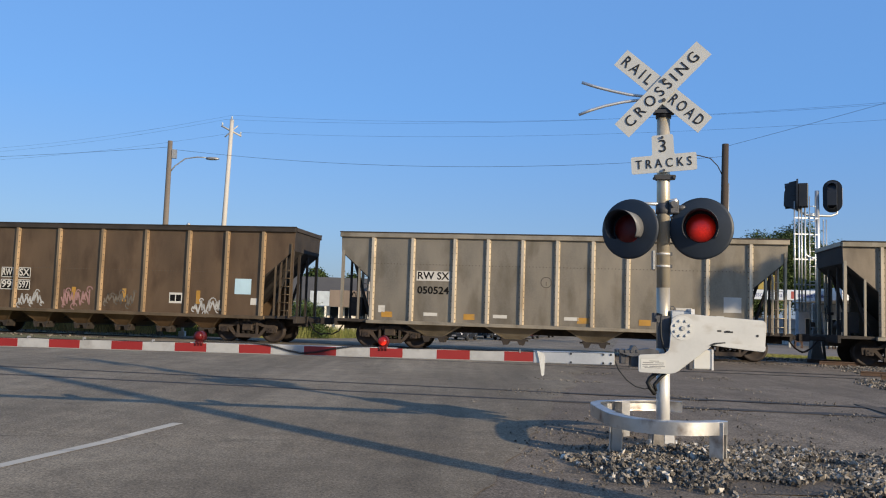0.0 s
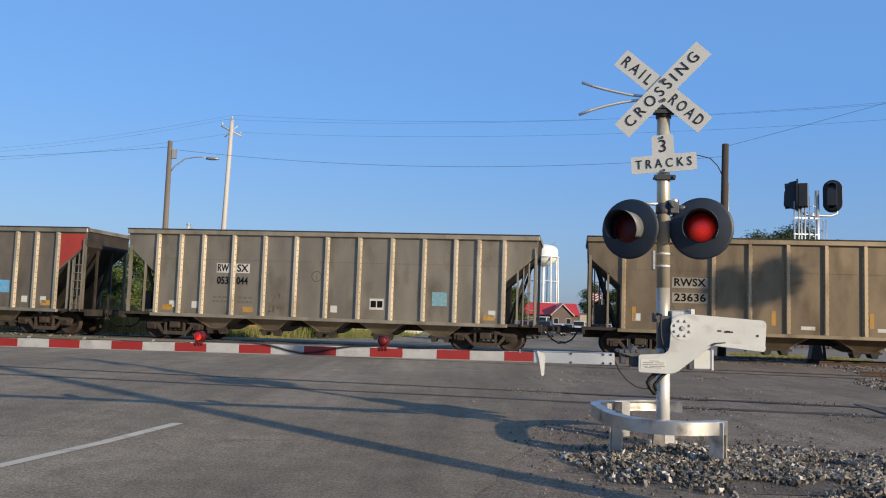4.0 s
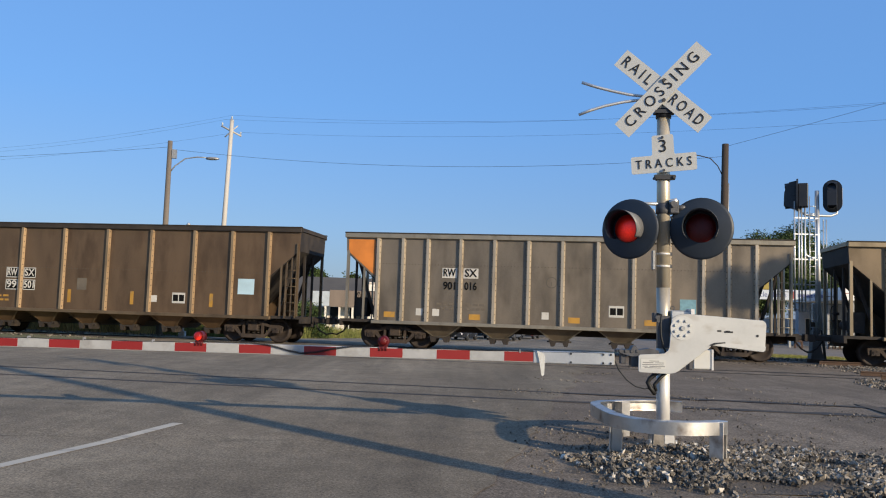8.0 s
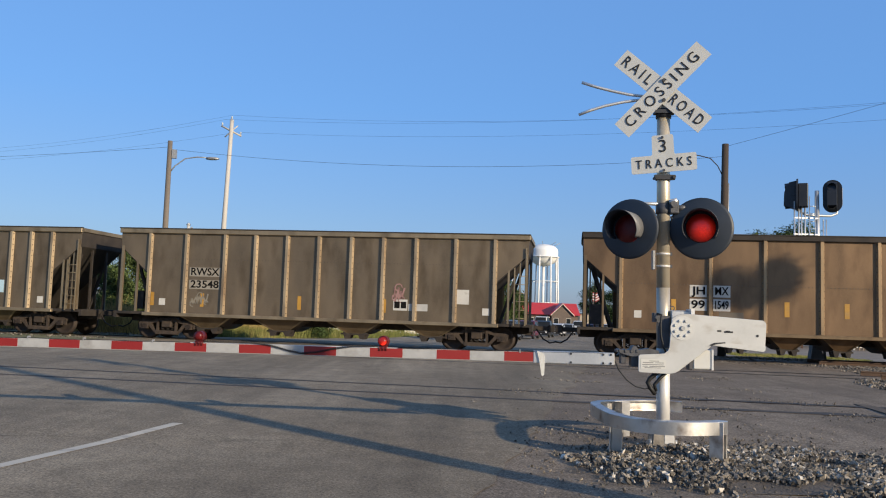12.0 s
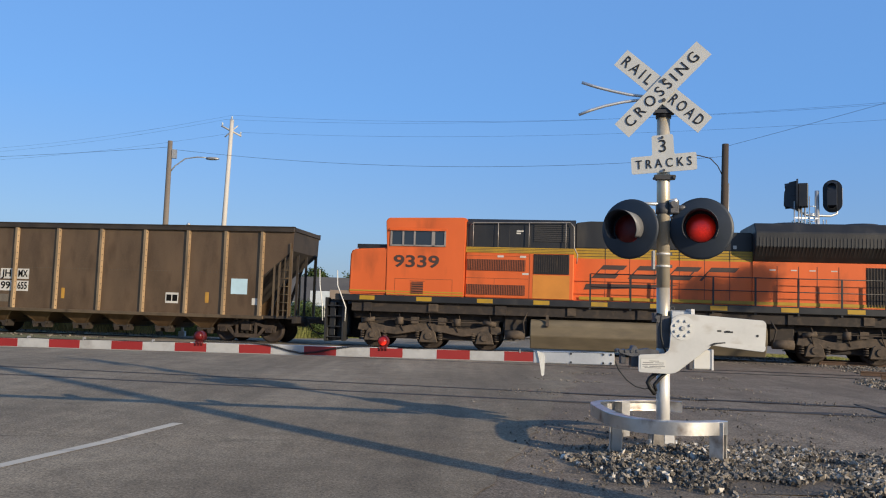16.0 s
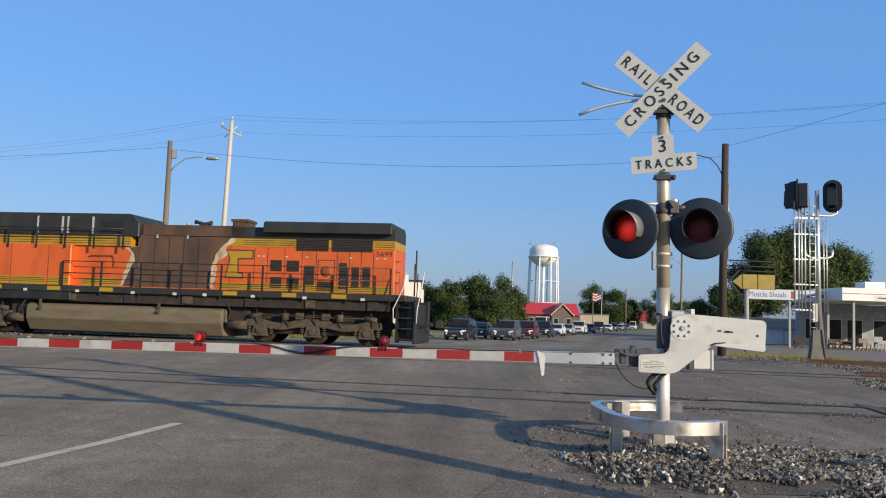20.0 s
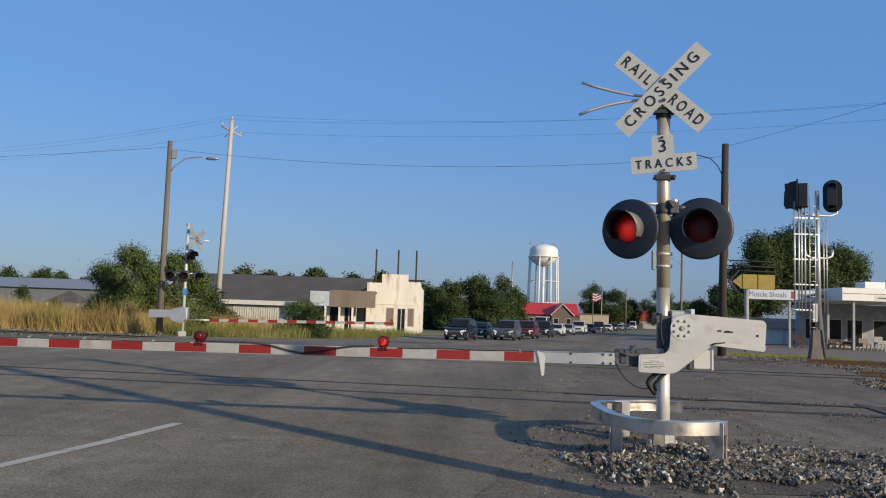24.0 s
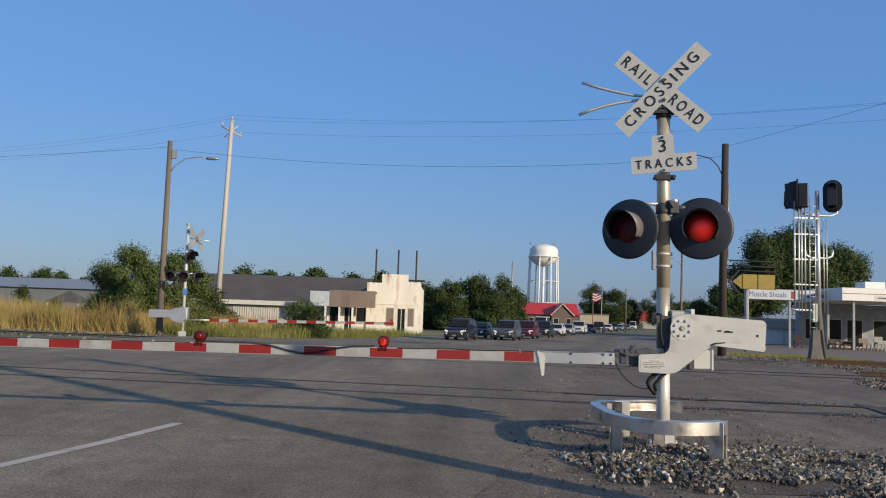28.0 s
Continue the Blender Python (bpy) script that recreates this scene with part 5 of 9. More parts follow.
for kind, u, paint, trim, label, marks in (
        ("B", -13.36, P_BROWN, T_BROWN, "brown coal hopper wagon with graffiti along its lower side", c0),
        ("C", 4.01, P_BEIGE, T_BEIGE, "warm grey coal hopper wagon with white number panel", c1),
        ("A", 21.33, P_GREY, T_GREY, "grey coal hopper wagon with faded red corner panel", c2),
        ("A", 38.68, P_BEIGE, T_BEIGE, "beige coal hopper wagon with black stencilled number", c3),
        ("C", 56.0, P_TAN, T_TAN, "tan coal hopper wagon with framed number panels", c4),
        ("B", 73.26, P_BROWN, T_BROWN, "brown riveted coal hopper wagon with framed number panels", c5),
        ("A", 90.6, P_GREY, T_GREY, "grey coal hopper wagon with orange corner panel", c6),
        ("A", 107.92, P_TAN, T_TAN, "dusty tan coal hopper wagon with painted-over panel", c7),
        ("C", 125.18, P_TAN, T_TAN, "tan coal hopper wagon with graffiti by the number", c8),
        ("B", 142.65, P_BROWN, T_BROWN, "brown coal hopper wagon with white number patches", c9),
        ("B", 160.03, P_BROWN, T_BROWN, "dark brown coal hopper wagon next to the locomotive", c10)):
    hopper(kind, u, paint, trim, label, marks)


# ---------------------------------------------------------------- locomotives
LOCOS = []
M_ORANGE = pbr("loco_orange", (0.62, 0.118, 0.024), 0.46, 0.15, var=0.12, scale=0.8, bump=0.03, dirt=(0.33, 0.075, 0.018), dirt_amt=0.35, dirt_scale=1.2, streak=3)
M_DOOR_OCHRE = pbr("faded_ochre", (0.5, 0.19, 0.025), 0.55, var=0.12, bump=0.03)
M_GRILLE = pbr("sooty_orange", (0.2, 0.055, 0.018), 0.6, var=0.25, bump=0.03)
M_YELLOW = pbr("loco_yellow", (0.37, 0.22, 0.014), 0.5, var=0.14, bump=0.03, dirt=(0.25, 0.16, 0.04), dirt_amt=0.3)
M_LBLACK = pbr("loco_black", (0.016, 0.016, 0.016), 0.5, var=0.3, bump=0.05, dirt=(0.045, 0.04, 0.034), dirt_amt=0.3, dirt_scale=2, streak=3)
M_LGREEN = pbr("loco_dark_green", (0.021, 0.023, 0.019), 0.55, var=0.3, bump=0.05, dirt=(0.05, 0.045, 0.037), dirt_amt=0.25, streak=3)
M_RUST = pbr("burnt_rust", (0.085, 0.048, 0.031), 0.85, var=0.4, scale=1.2, bump=0.25, dirt=(0.04, 0.029, 0.023), dirt_amt=0.5, dirt_scale=1.0, streak=2)
M_TANK = pbr("dusty_tank", (0.135, 0.108, 0.068), 0.8, var=0.2, scale=1.5, bump=0.1, dirt=(0.11, 0.09, 0.06), dirt_amt=0.45, streak=0.3)
M_PANE = pbr("cab_glass", (0.02, 0.025, 0.03), 0.08, var=0.05, bump=0.0, spec=0.8)
M_FRAME = pbr("bright_frame", (0.6, 0.58, 0.54), 0.4, 0.5, var=0.1)
M_WINDOW_GREY = pbr("grey_window_frame", (0.28, 0.25, 0.22), 0.5, 0.3)
M_NUMBER = pbr("dark_number", (0.05, 0.03, 0.022), 0.6, var=0.1, bump=0)
M_SLAT = pbr("dusty_slat", (0.032, 0.03, 0.028), 0.6, var=0.2)
M_GREYPATCH = pbr("scorched_grey", (0.4, 0.33, 0.22), 0.8, var=0.4, scale=5, bump=0.05, dirt=(0.22, 0.11, 0.05), dirt_amt=0.3, dirt_scale=4)


def loco_truck(parent, x):
    t = part("truck", cached("loco_bolster", lambda bm: (box(bm, -2.55, 2.55, -0.93, 0.93, 0.34, 1.3), bevel_all(bm, 0.04)), M_STEEL_DARK), None, parent, "", Matrix.Translation((x, 0, 0)))

    def side(bm):
        prism(bm, [(-2.65, 0.62), (-2.6, 0.86), (-2.2, 0.92), (-1.6, 0.78), (-1.2, 0.74), (-0.4, 0.92), (0.4, 0.92), (1.2, 0.74), (1.6, 0.78), (2.2, 0.92), (2.6, 0.86), (2.65, 0.62), (2.4, 0.6), (1.6, 0.52), (1.2, 0.48), (0.4, 0.62), (-0.4, 0.62), (-1.2, 0.48), (-1.6, 0.52), (-2.4, 0.6)], -0.07, 0.07)
        bevel_all(bm, 0.02)
        for s in (-1, 1):
            rod(bm, (s * 1.05, -0.12, 0.86), (s * 1.05, -0.12, 1.12), 0.13, None, 12)
            rod(bm, (s * 2.45, -0.08, 0.95), (s * 2.0, -0.08, 1.02), 0.09, None, 10)
            box(bm, s * 0.5 - 0.14, s * 0.5 + 0.14, -0.14, 0.0, 0.9, 1.14)
    for y in (-1.12, 1.12):
        part("side_frame", cached("loco_side_frame", side, M_TRUCK_PALE), None, t, "", Matrix.Translation((0, y, 0)) @ (Matrix.Identity(4) if y < 0 else Matrix.Rotation(math.pi, 4, "Z")))
        for xx in (-2.05, 0.0, 2.05):
            def journal(bm):
                prism(bm, [(-0.34, 0.24), (0.34, 0.24), (0.24, 0.62), (0.15, 0.7), (-0.15, 0.7), (-0.24, 0.62)], -0.1, 0.06)
                bevel_all(bm, 0.02)
                rod(bm, (0, -0.1, 0.46), (0, -0.15, 0.46), 0.13, 0.12, 16)
                for s in (-1, 1):
                    for k in range(4):
                        rod(bm, (s * 0.42, 0, 0.34 + 0.08 * k), (s * 0.42, 0, 0.38 + 0.08 * k), 0.09, None, 10)
            part("journal_box", cached("journal", journal, M_TRUCK_PALE), None, t, "", Matrix.Translation((xx, y, 0)) @ (Matrix.Identity(4) if y < 0 else Matrix.Rotation(math.pi, 4, "Z")))
    for xx in (-2.05, 0.0, 2.05):
        w = part("wheelset", wheelset_mesh(0.508), None, t, "", Matrix.Translation((xx, 0, 0.508)))
        WHEELSETS.setdefault((0.508, xx), []).append(w)

    def piping(bm):
        rnd = random.Random(5)
        for k in range(5):
            x0 = -2.2 + 1.1 * k
            tube(bm, [(x0, -1.2, 1.3), (x0 + 0.05, -1.25, 1.1), (x0 + rnd.uniform(-.12, .12), -1.26, 0.9), (x0 + rnd.uniform(-.2, .2), -1.2, 0.62)], 0.02, 6)
        tube(bm, [(-2.5, -1.24, 0.98), (-1.0, -1.26, 1.02), (1.0, -1.26, 0.98), (2.4, -1.24, 1.02)], 0.02, 6)
    part("brake_piping", cached("loco_piping", piping, M_TRUCK), None, t)
    return t


def slats(parent, name, x0, x1, z0, z1, y, n, mat, back=M_LBLACK, upright=True):
    g = plate(parent, back, x0, x1, z0, z1, y, name)
    for k in range(n):
        bm = bmesh.new()
        if upright:
            x = x0 + (x1 - x0) * (k + 0.5) / n
            box(bm, x - 0.3 * (x1 - x0) / n, x + 0.3 * (x1 - x0) / n, y - 0.03, y - 0.004, z0, z1)
        else:
            z = z0 + (z1 - z0) * (k + 0.5) / n
            box(bm, x0, x1, y - 0.03, y - 0.004, z - 0.3 * (z1 - z0) / n, z + 0.3 * (z1 - z0) / n)
        part("slat", bm, mat, g)
    return g


def window(parent, x0, x1, z0, z1, y, cuts, frame_mat=None):
    f = plate(parent, M_PANE, x0, x1, z0, z1, y, "cab_window", "dark glass in bright metal frame")
    edges = [(x0, x1, z1, z1 + 0.05), (x0, x1, z0 - 0.05, z0)] + [(c - 0.03, c + 0.03, z0 - 0.05, z1 + 0.05) for c in [x0, x1] + cuts]
    for e in edges:
        bm = bmesh.new()
        box(bm, e[0], e[1], y - 0.035, y - 0.004, e[2], e[3])
        part("window_frame", bm, frame_mat or M_FRAME, f)


def handrail(parent, x0, x1, n, y, z0=1.9, mat=None, top=1.1):
    bm = bmesh.new()
    for z in (z0 + top, z0 + top * 0.52):
        rod(bm, (x0, y, z), (x1, y, z), 0.017, None, 6)
    h = part("handrail", bm, mat or M_LBLACK, parent)
    for k in range(n):
        x = x0 + (x1 - x0) * k / (n - 1)
        bm = bmesh.new()
        box(bm, x - 0.03, x + 0.03, y - 0.025, y + 0.025, z0 - 0.3, z0 + top)
        part("stanchion", bm, mat or M_LBLACK, h)


def steps(parent, x, s):
    """Corner stairwell of the locomotive with white grab rails."""
    def build(bm):
        for k in range(4):
            box(bm, -0.3, 0.3, -1.5, -1.1, 0.3 + 0.38 * k, 0.34 + 0.38 * k)
        box(bm, -0.36, -0.3, -1.55, -1.05, 0.18, 1.75)
        box(bm, 0.3, 0.36, -1.55, -1.05, 0.18, 1.75)
        box(bm, -0.34, 0.34, -1.08, -1.05, 0.25, 1.7)
    e = part("step_well", cached("step_well", build, M_LBLACK), None, parent, "", Matrix.Translation((x, 0, 0)))
    part("step_well", cached("step_well", build, M_LBLACK), None, parent, "", Matrix.Translation((x, 0, 0)) @ Matrix.Rotation(math.pi, 4, "Z"))
    for dx in (-0.42, 0.42):
        bm = bmesh.new()
        tube(bm, [(dx, -1.6, 0.9), (dx * 1.05, -1.62, 1.4), (dx * 0.8 + 0.25 * s, -1.58, 2.2), (dx * 0.8 + 0.3 * s, -1.5, 2.75)], 0.022, 8)
        part("grab_rail", bm, M_SIGN, e)


def underframe(c, x0, x1, tank, deck_mat):
    bm = bmesh.new()
    box(bm, x0, x1, -1.54, 1.54, 1.66, 1.9)
    bevel_all(bm, 0.02)
    part("deck", bm, deck_mat, c)
    bm = bmesh.new()
    box(bm, x0 + 0.6, x1 - 0.6, -0.95, 0.95, 1.05, 1.66)
    part("frame_sill", bm, M_STEEL_DARK, c)
    a, b = tank
    bm = bmesh.new()
    prof = [(-1.5, 0.62), (-1.5, 1.0), (-1.42, 1.15), (-1.25, 1.2), (1.25, 1.2), (1.42, 1.15), (1.5, 1.0), (1.5, 0.62), (1.2, 0.16), (-1.2, 0.16)]
    prism(bm, prof, a, b, "x")
    bevel_all(bm, 0.025)
    tk = part("fuel_tank", bm, M_TANK, c, "dusty brown fuel tank")
    for x in (a + 0.6, (a + b) / 2 + 1.5):
        bm = bmesh.new()
        rod(bm, (x, -1.52, 0.98), (x, -1.6, 1.02), 0.06)
        box(bm, x - 0.05, x + 0.05, -1.53, -1.5, 1.0, 1.35)
        part("filler", bm, M_TRUCK_PALE, tk)
    for s, x in ((-1, x0), (1, x1)):
        bm = bmesh.new()
        box(bm, min(x, x + s * 0.25), max(x, x + s * 0.25), -1.35, 1.35, 0.35, 1.6)
        prism(bm, [(-1.4, 0.15), (1.4, 0.15), (1.5, 0.7), (-1.5, 0.7)], x + s * 0.25, x + s * 0.4, "x")
        bevel_all(bm, 0.03)
        part("pilot", bm, M_LBLACK, c)
        coupler(c, x + s * 0.25, s)
    # dark cases added where shade fills the space between tank and trucks, with reservoirs
    for e0, e1 in ((a - 0.95, a - 0.12), (b + 0.12, b + 0.95)):
        bm = bmesh.new()
        box(bm, e0, e1, -1.1, 1.1, 0.55, 1.5)
        bevel_all(bm, 0.04)
        part("equipment_case", bm, M_STEEL_DARK, c)
        bm = bmesh.new()
        rod(bm, ((e0 + e1) / 2 - 0.35, -1.28, 0.62), ((e0 + e1) / 2 + 0.35, -1.28, 0.62), 0.16, None, 14)
        part("air_reservoir", bm, M_TRUCK_PALE, c)
    for s in (-1, 1):
        bm = bmesh.new()
        box(bm, x0 + 0.6, x1 - 0.6, s * 1.35 - 0.03, s * 1.35 + 0.03, 1.3, 1.66)
        part("side_channel", bm, M_STEEL_DARK, c)
    for k in range(9):
        x = x0 + 1.2 + (x1 - x0 - 2.4) * k / 8
        bm = bmesh.new()
        box(bm, x - 0.14 - 0.05 * (k % 3), x + 0.16, -1.44, -1.36, 1.3 + 0.05 * (k % 2), 1.62)
        part("bracket_box", bm, M_TRUCK_PALE if k % 2 else M_STEEL_DARK, c)
    bm = bmesh.new()
    tube(bm, [(x0 + 1 + (x1 - x0 - 2) * k / 20, -1.3, 1.42 + 0.05 * math.sin(k * 1.7)) for k in range(21)], 0.025, 6)
    tube(bm, [(a - 0.1, -1.35, 1.45), (a - 0.25, -1.4, 1.1), (a - 0.2, -1.4, 0.7), (a - 0.45, -1.3, 0.5)], 0.03, 6)
    tube(bm, [(b + 0.1, -1.35, 1.45), (b + 0.3, -1.4, 1.1), (b + 0.2, -1.4, 0.7), (b + 0.5, -1.3, 0.5)], 0.03, 6)
    part("air_piping", bm, M_STEEL_DARK, c)


def yellow_tabs(c, xs, z=1.84, y=-1.545):
    for x in xs:
        plate(c, M_YELLOW, x - 0.28, x + 0.28, z - 0.13, z + 0.02, y, "reflector")


def loco_one():
    c = thing("locomotive", "orange and black diesel locomotive with dark number on cab", "locomotive", group="locomotives of the train")
    LOCOS.append((c, 180.4))
    underframe(c, -10.9, 11.1, (-3.78, 4.2), M_LBLACK)
    loco_truck(c, -7.46)
    loco_truck(c, 7.84)
    # short nose and cab
    bm = bmesh.new()
    prism(bm, [(-10.42, 1.9), (-10.4, 3.42), (-10.28, 3.56), (-9.0, 3.62), (-9.0, 1.9)], -1.5, 1.5)
    bevel_all(bm, 0.05, 2)
    part("nose", bm, M_ORANGE, c)
    bm = bmesh.new()
    prism(bm, [(-9.02, 1.9), (-9.04, 3.64), (-9.1, 4.6), (-9.0, 4.72), (-6.25, 4.76), (-6.12, 4.72), (-6.16, 4.6), (-6.16, 1.9)], -1.52, 1.52)
    bevel_all(bm, 0.02, 2)
    part("cab", bm, M_ORANGE, c)
    bm = bmesh.new()
    box(bm, -10.2, -9.06, -1.3, 1.3, 3.6, 3.76)
    part("nose_top", bm, M_LBLACK, c)
    bm = bmesh.new()
    prism(bm, [(-9.07, 3.8), (-9.12, 4.5), (-9.09, 4.5), (-9.04, 3.8)], -1.3, 1.3)
    part("windshield", bm, M_PANE, c)
    window(c, -8.88, -6.9, 3.74, 4.24, -1.522, [-8.44, -8.02, -7.36, -7.3], M_WINDOW_GREY)
    bm = bmesh.new()
    prism(bm, [(-1.6, 4.28), (-1.52, 4.34), (-1.52, 4.3), (-1.6, 4.25)], -8.95, -6.85, "x")
    part("window_awning", bm, M_ORANGE, c)
    for a, b, z0, z1 in ((-8.14, -7.6, 2.42, 2.44), (-8.7, -6.6, 2.5, 2.512), (-8.7, -8.69, 1.95, 2.5), (-6.6, -6.59, 1.95, 2.5)):
        plate(c, M_GRILLE, a, b, z0, z1, -1.522, "panel_seam")
    lettering("cab_number", "9339", 0.6, M_NUMBER, c, Matrix.Translation((-7.93, -1.526, 3.12)) @ pose(0, 0, 0, 90, 0, 0), 1.68, bold=0.014)
    slats(c, "vent", -8.08, -7.65, 1.97, 2.4, -1.522, 5, M_GRILLE, M_LBLACK, False)
    for z in (1.93, 2.02):
        plate(c, M_YELLOW, -10.38 if z > 2 else -9.0, -6.2, z, z + 0.045, -1.522, "yellow_stripe")
    # equipment hood behind the cab
    bm = bmesh.new()
    box(bm, -6.14, -2.3, -1.45, 1.45, 1.9, 3.52)
    bevel_all(bm, 0.03)
    part("electrical_cabinet", bm, M_ORANGE, c)
    bm = bmesh.new()
    prism(bm, [(-1.3, 3.72), (-1.3, 4.62), (-1.15, 4.76), (1.15, 4.76), (1.3, 4.62), (1.3, 3.72)], -6.14, -2.25, "x")
    part("inverter_hood", bm, M_LBLACK, c)
    slats(c, "roof_grille", -3.72, -2.5, 3.95, 4.58, -1.304, 9, M_SLAT, M_LBLACK, False)
    for x in (-5.2, -4.6, -3.85):
        plate(c, M_SLAT, x - 0.012, x + 0.012, 3.75, 4.66, -1.304, "panel_seam")
    for a, b, z in ((-4.35, -4.1, 4.3), (-4.35, -4.2, 4.22)):
        plate(c, M_DECAL_WHITE, a, b, z, z + 0.05, -1.305, "small_print")
    bm = bmesh.new()
    tube(bm, [(-6.0, -1.42, 4.5), (-5.9, -1.42, 4.6), (-2.45, -1.42, 4.64), (-2.32, -1.42, 4.5), (-2.3, -1.42, 3.75), (-2.18, -1.45, 3.5), (-2.2, -1.45, 3.2)], 0.02, 6)
    for x in (-5.9, -5.0, -3.9, -2.6):
        rod(bm, (x, -1.42, 3.74), (x, -1.42, 4.62), 0.016, None, 6)
    part("roof_rail", bm, M_WINDOW_GREY, c, "grey pipe rail along the roof")
    bm = bmesh.new()
    box(bm, -6.14, -2.3, -1.44, 1.44, 3.524, 3.72)
    part("yellow_band", bm, M_YELLOW, c)
    slats(c, "air_grille", -6.08, -4.0, 2.88, 3.28, -1.452, 34, M_GRILLE)
    slats(c, "air_grille", -6.08, -4.0, 2.02, 2.38, -1.452, 34, M_GRILLE)
    for a, b, z0, z1 in ((-6.12, -3.88, 2.6, 2.615), (-6.12, -3.88, 3.4, 3.41), (-3.86, -3.84, 1.92, 3.5), (-5.1, -5.09, 2.4, 2.6)):
        plate(c, M_GRILLE, a, b, z0, z1, -1.452, "panel_seam")
    for a, z in ((-5.0, 3.36), (-4.2, 3.36), (-4.1, 2.75)):
        plate(c, M_DECAL_WHITE, a, a + 0.22, z, z + 0.07, -1.453, "small_print")
    slats(c, "louvre", -3.7, -2.46, 2.8, 3.5, -1.456, 16, M_STEEL_DARK)
    plate(c, M_DOOR_OCHRE, -3.73, -2.44, 1.93, 2.76, -1.452, "door", "faded ochre cabinet door")
    # long engine hood
    H = 1.0
    bm = bmesh.new()
    box(bm, -2.3, 3.8, -H, H, 1.9, 3.42)
    part("engine_hood", bm, M_ORANGE, c)
    bm = bmesh.new()
    box(bm, -2.3, 3.8, -H + 0.01, H - 0.01, 3.42, 3.78)
    part("yellow_band", bm, M_YELLOW, c)
    bm = bmesh.new()
    prism(bm, [(-2.25, 3.78), (-2.25, 4.7), (-1.75, 4.76), (-0.42, 4.75), (-0.12, 4.46), (3.8, 4.44), (3.8, 3.78)], -H + 0.02, H - 0.02)
    bevel_all(bm, 0.03, 2)
    part("hood_roof", bm, M_LBLACK, c)
    for x in [-1.2 + 0.85 * k for k in range(6)]:
        bm = bmesh.new()
        box(bm, x - 0.008, x + 0.008, -H - 0.004, -H, 1.95, 3.8)
        part("door_seam", bm, M_LBLACK, c)
        plate(c, M_DECAL_WHITE, x + 0.1, x + 0.22, 3.86, 3.98, -H, "lifting_lug")
    for k in range(3):
        plate(c, M_LBLACK, -2.2, 3.78, 3.49 + 0.1 * k, 3.505 + 0.1 * k, -H + 0.009, "pinstripe")
        plate(c, M_LBLACK, -6.1, -2.32, 3.56 + 0.055 * k, 3.57 + 0.055 * k, -1.44, "pinstripe")
    # company mark as plain slanted shapes
    for a, b, cut in ((-1.68, -0.5, 0), (-0.42, 0.88, 1), (0.86, 2.04, 0), (2.02, 3.3, 2)):
        lean = 0.42
        for z0, z1, x0, x1 in ((3.04, 3.2, a, b), (2.73, 2.9, a, b if cut < 2 else a + 0.45), (2.9, 3.04, a, a + 0.4), (2.9, 3.04, b - 0.5 if cut < 2 else a, b - 0.1 if cut < 2 else a + 0.4)):
            bm = bmesh.new()
            o0, o1 = lean * (z0 - 2.73) / 0.47, lean * (z1 - 2.73) / 0.47
            prism(bm, [(x0 + o0, z0), (x1 - 0.35 + o0, z0), (x1 - 0.35 + o1, z1), (x0 + o1, z1)], -H - 0.006, -H)
            part("painted_mark", bm, M_NUMBER, c)
    bm = bmesh.new()
    prism(bm, [(-1.95, 2.31), (-0.9, 2.36), (0.3, 2.42), (1.2, 2.52), (1.3, 2.55), (-1.86, 2.52)], -H - 0.006, -H)
    part("painted_mark", bm, M_NUMBER, c)
    # radiator section
    bm = bmesh.new()
    box(bm, 3.8, 9.1, -1.05, 1.05, 1.9, 3.44)
    part("radiator_base", bm, M_ORANGE, c)
    bm = bmesh.new()
    prism(bm, [(-1.06, 3.44), (-1.5, 3.92), (-1.5, 4.42), (-1.2, 4.76), (1.2, 4.76), (1.5, 4.42), (1.5, 3.92), (1.06, 3.44)], 3.8, 9.08, "x")
    bevel_all(bm, 0.03)
    part("radiator_housing", bm, M_LBLACK, c)
    for k in range(44):
        x = 3.95 + 5.06 * k / 43
        bm = bmesh.new()
        prism(bm, [(-1.08, 3.47), (-1.515, 3.92), (-1.515, 4.24), (-1.5, 4.24), (-1.5, 3.92), (-1.06, 3.47)], x - 0.02, x + 0.02, "x")
        part("radiator_slat", bm, M_SLAT, c)
    for x in (5.2, 7.6):
        bm = bmesh.new()
        rod(bm, (x, 0, 4.74), (x, 0, 4.87), 0.75, 0.62, 20)
        part("fan_housing", bm, M_LBLACK, c)
    slats(c, "mesh_door", 7.48, 8.15, 1.98, 3.3, -1.052, 7, M_STEEL_DARK)
    for x in (4.6, 5.3, 5.9, 6.6, 8.5):
        plate(c, M_LBLACK, x - 0.01, x + 0.01, 2.0, 3.3, -1.05, "door_seam")
        plate(c, M_DECAL_WHITE, x - 0.25, x - 0.05, 3.14, 3.18, -1.05, "small_print")
    bm = bmesh.new()
    prism(bm, [(9.1, -1.06), (10.62, -1.06), (11.07, -0.55), (11.07, 0.55), (10.62, 1.06), (9.1, 1.06)], 1.9, 3.45, "z")
    bevel_all(bm, 0.05)
    part("end_hood", bm, M_ORANGE, c)
    bm = bmesh.new()
    prism(bm, [(9.1, -1.05), (10.61, -1.05), (11.06, -0.55), (11.06, 0.55), (10.61, 1.05), (9.1, 1.05)], 3.45, 3.8, "z")
    part("yellow_band", bm, M_YELLOW, c)
    bm = bmesh.new()
    prism(bm, [(9.1, -1.04), (10.6, -1.04), (11.05, -0.55), (11.05, 0.55), (10.6, 1.04), (9.1, 1.04)], 3.8, 4.72, "z")
    bevel_all(bm, 0.06, 2)
    part("end_roof", bm, M_LBLACK, c)
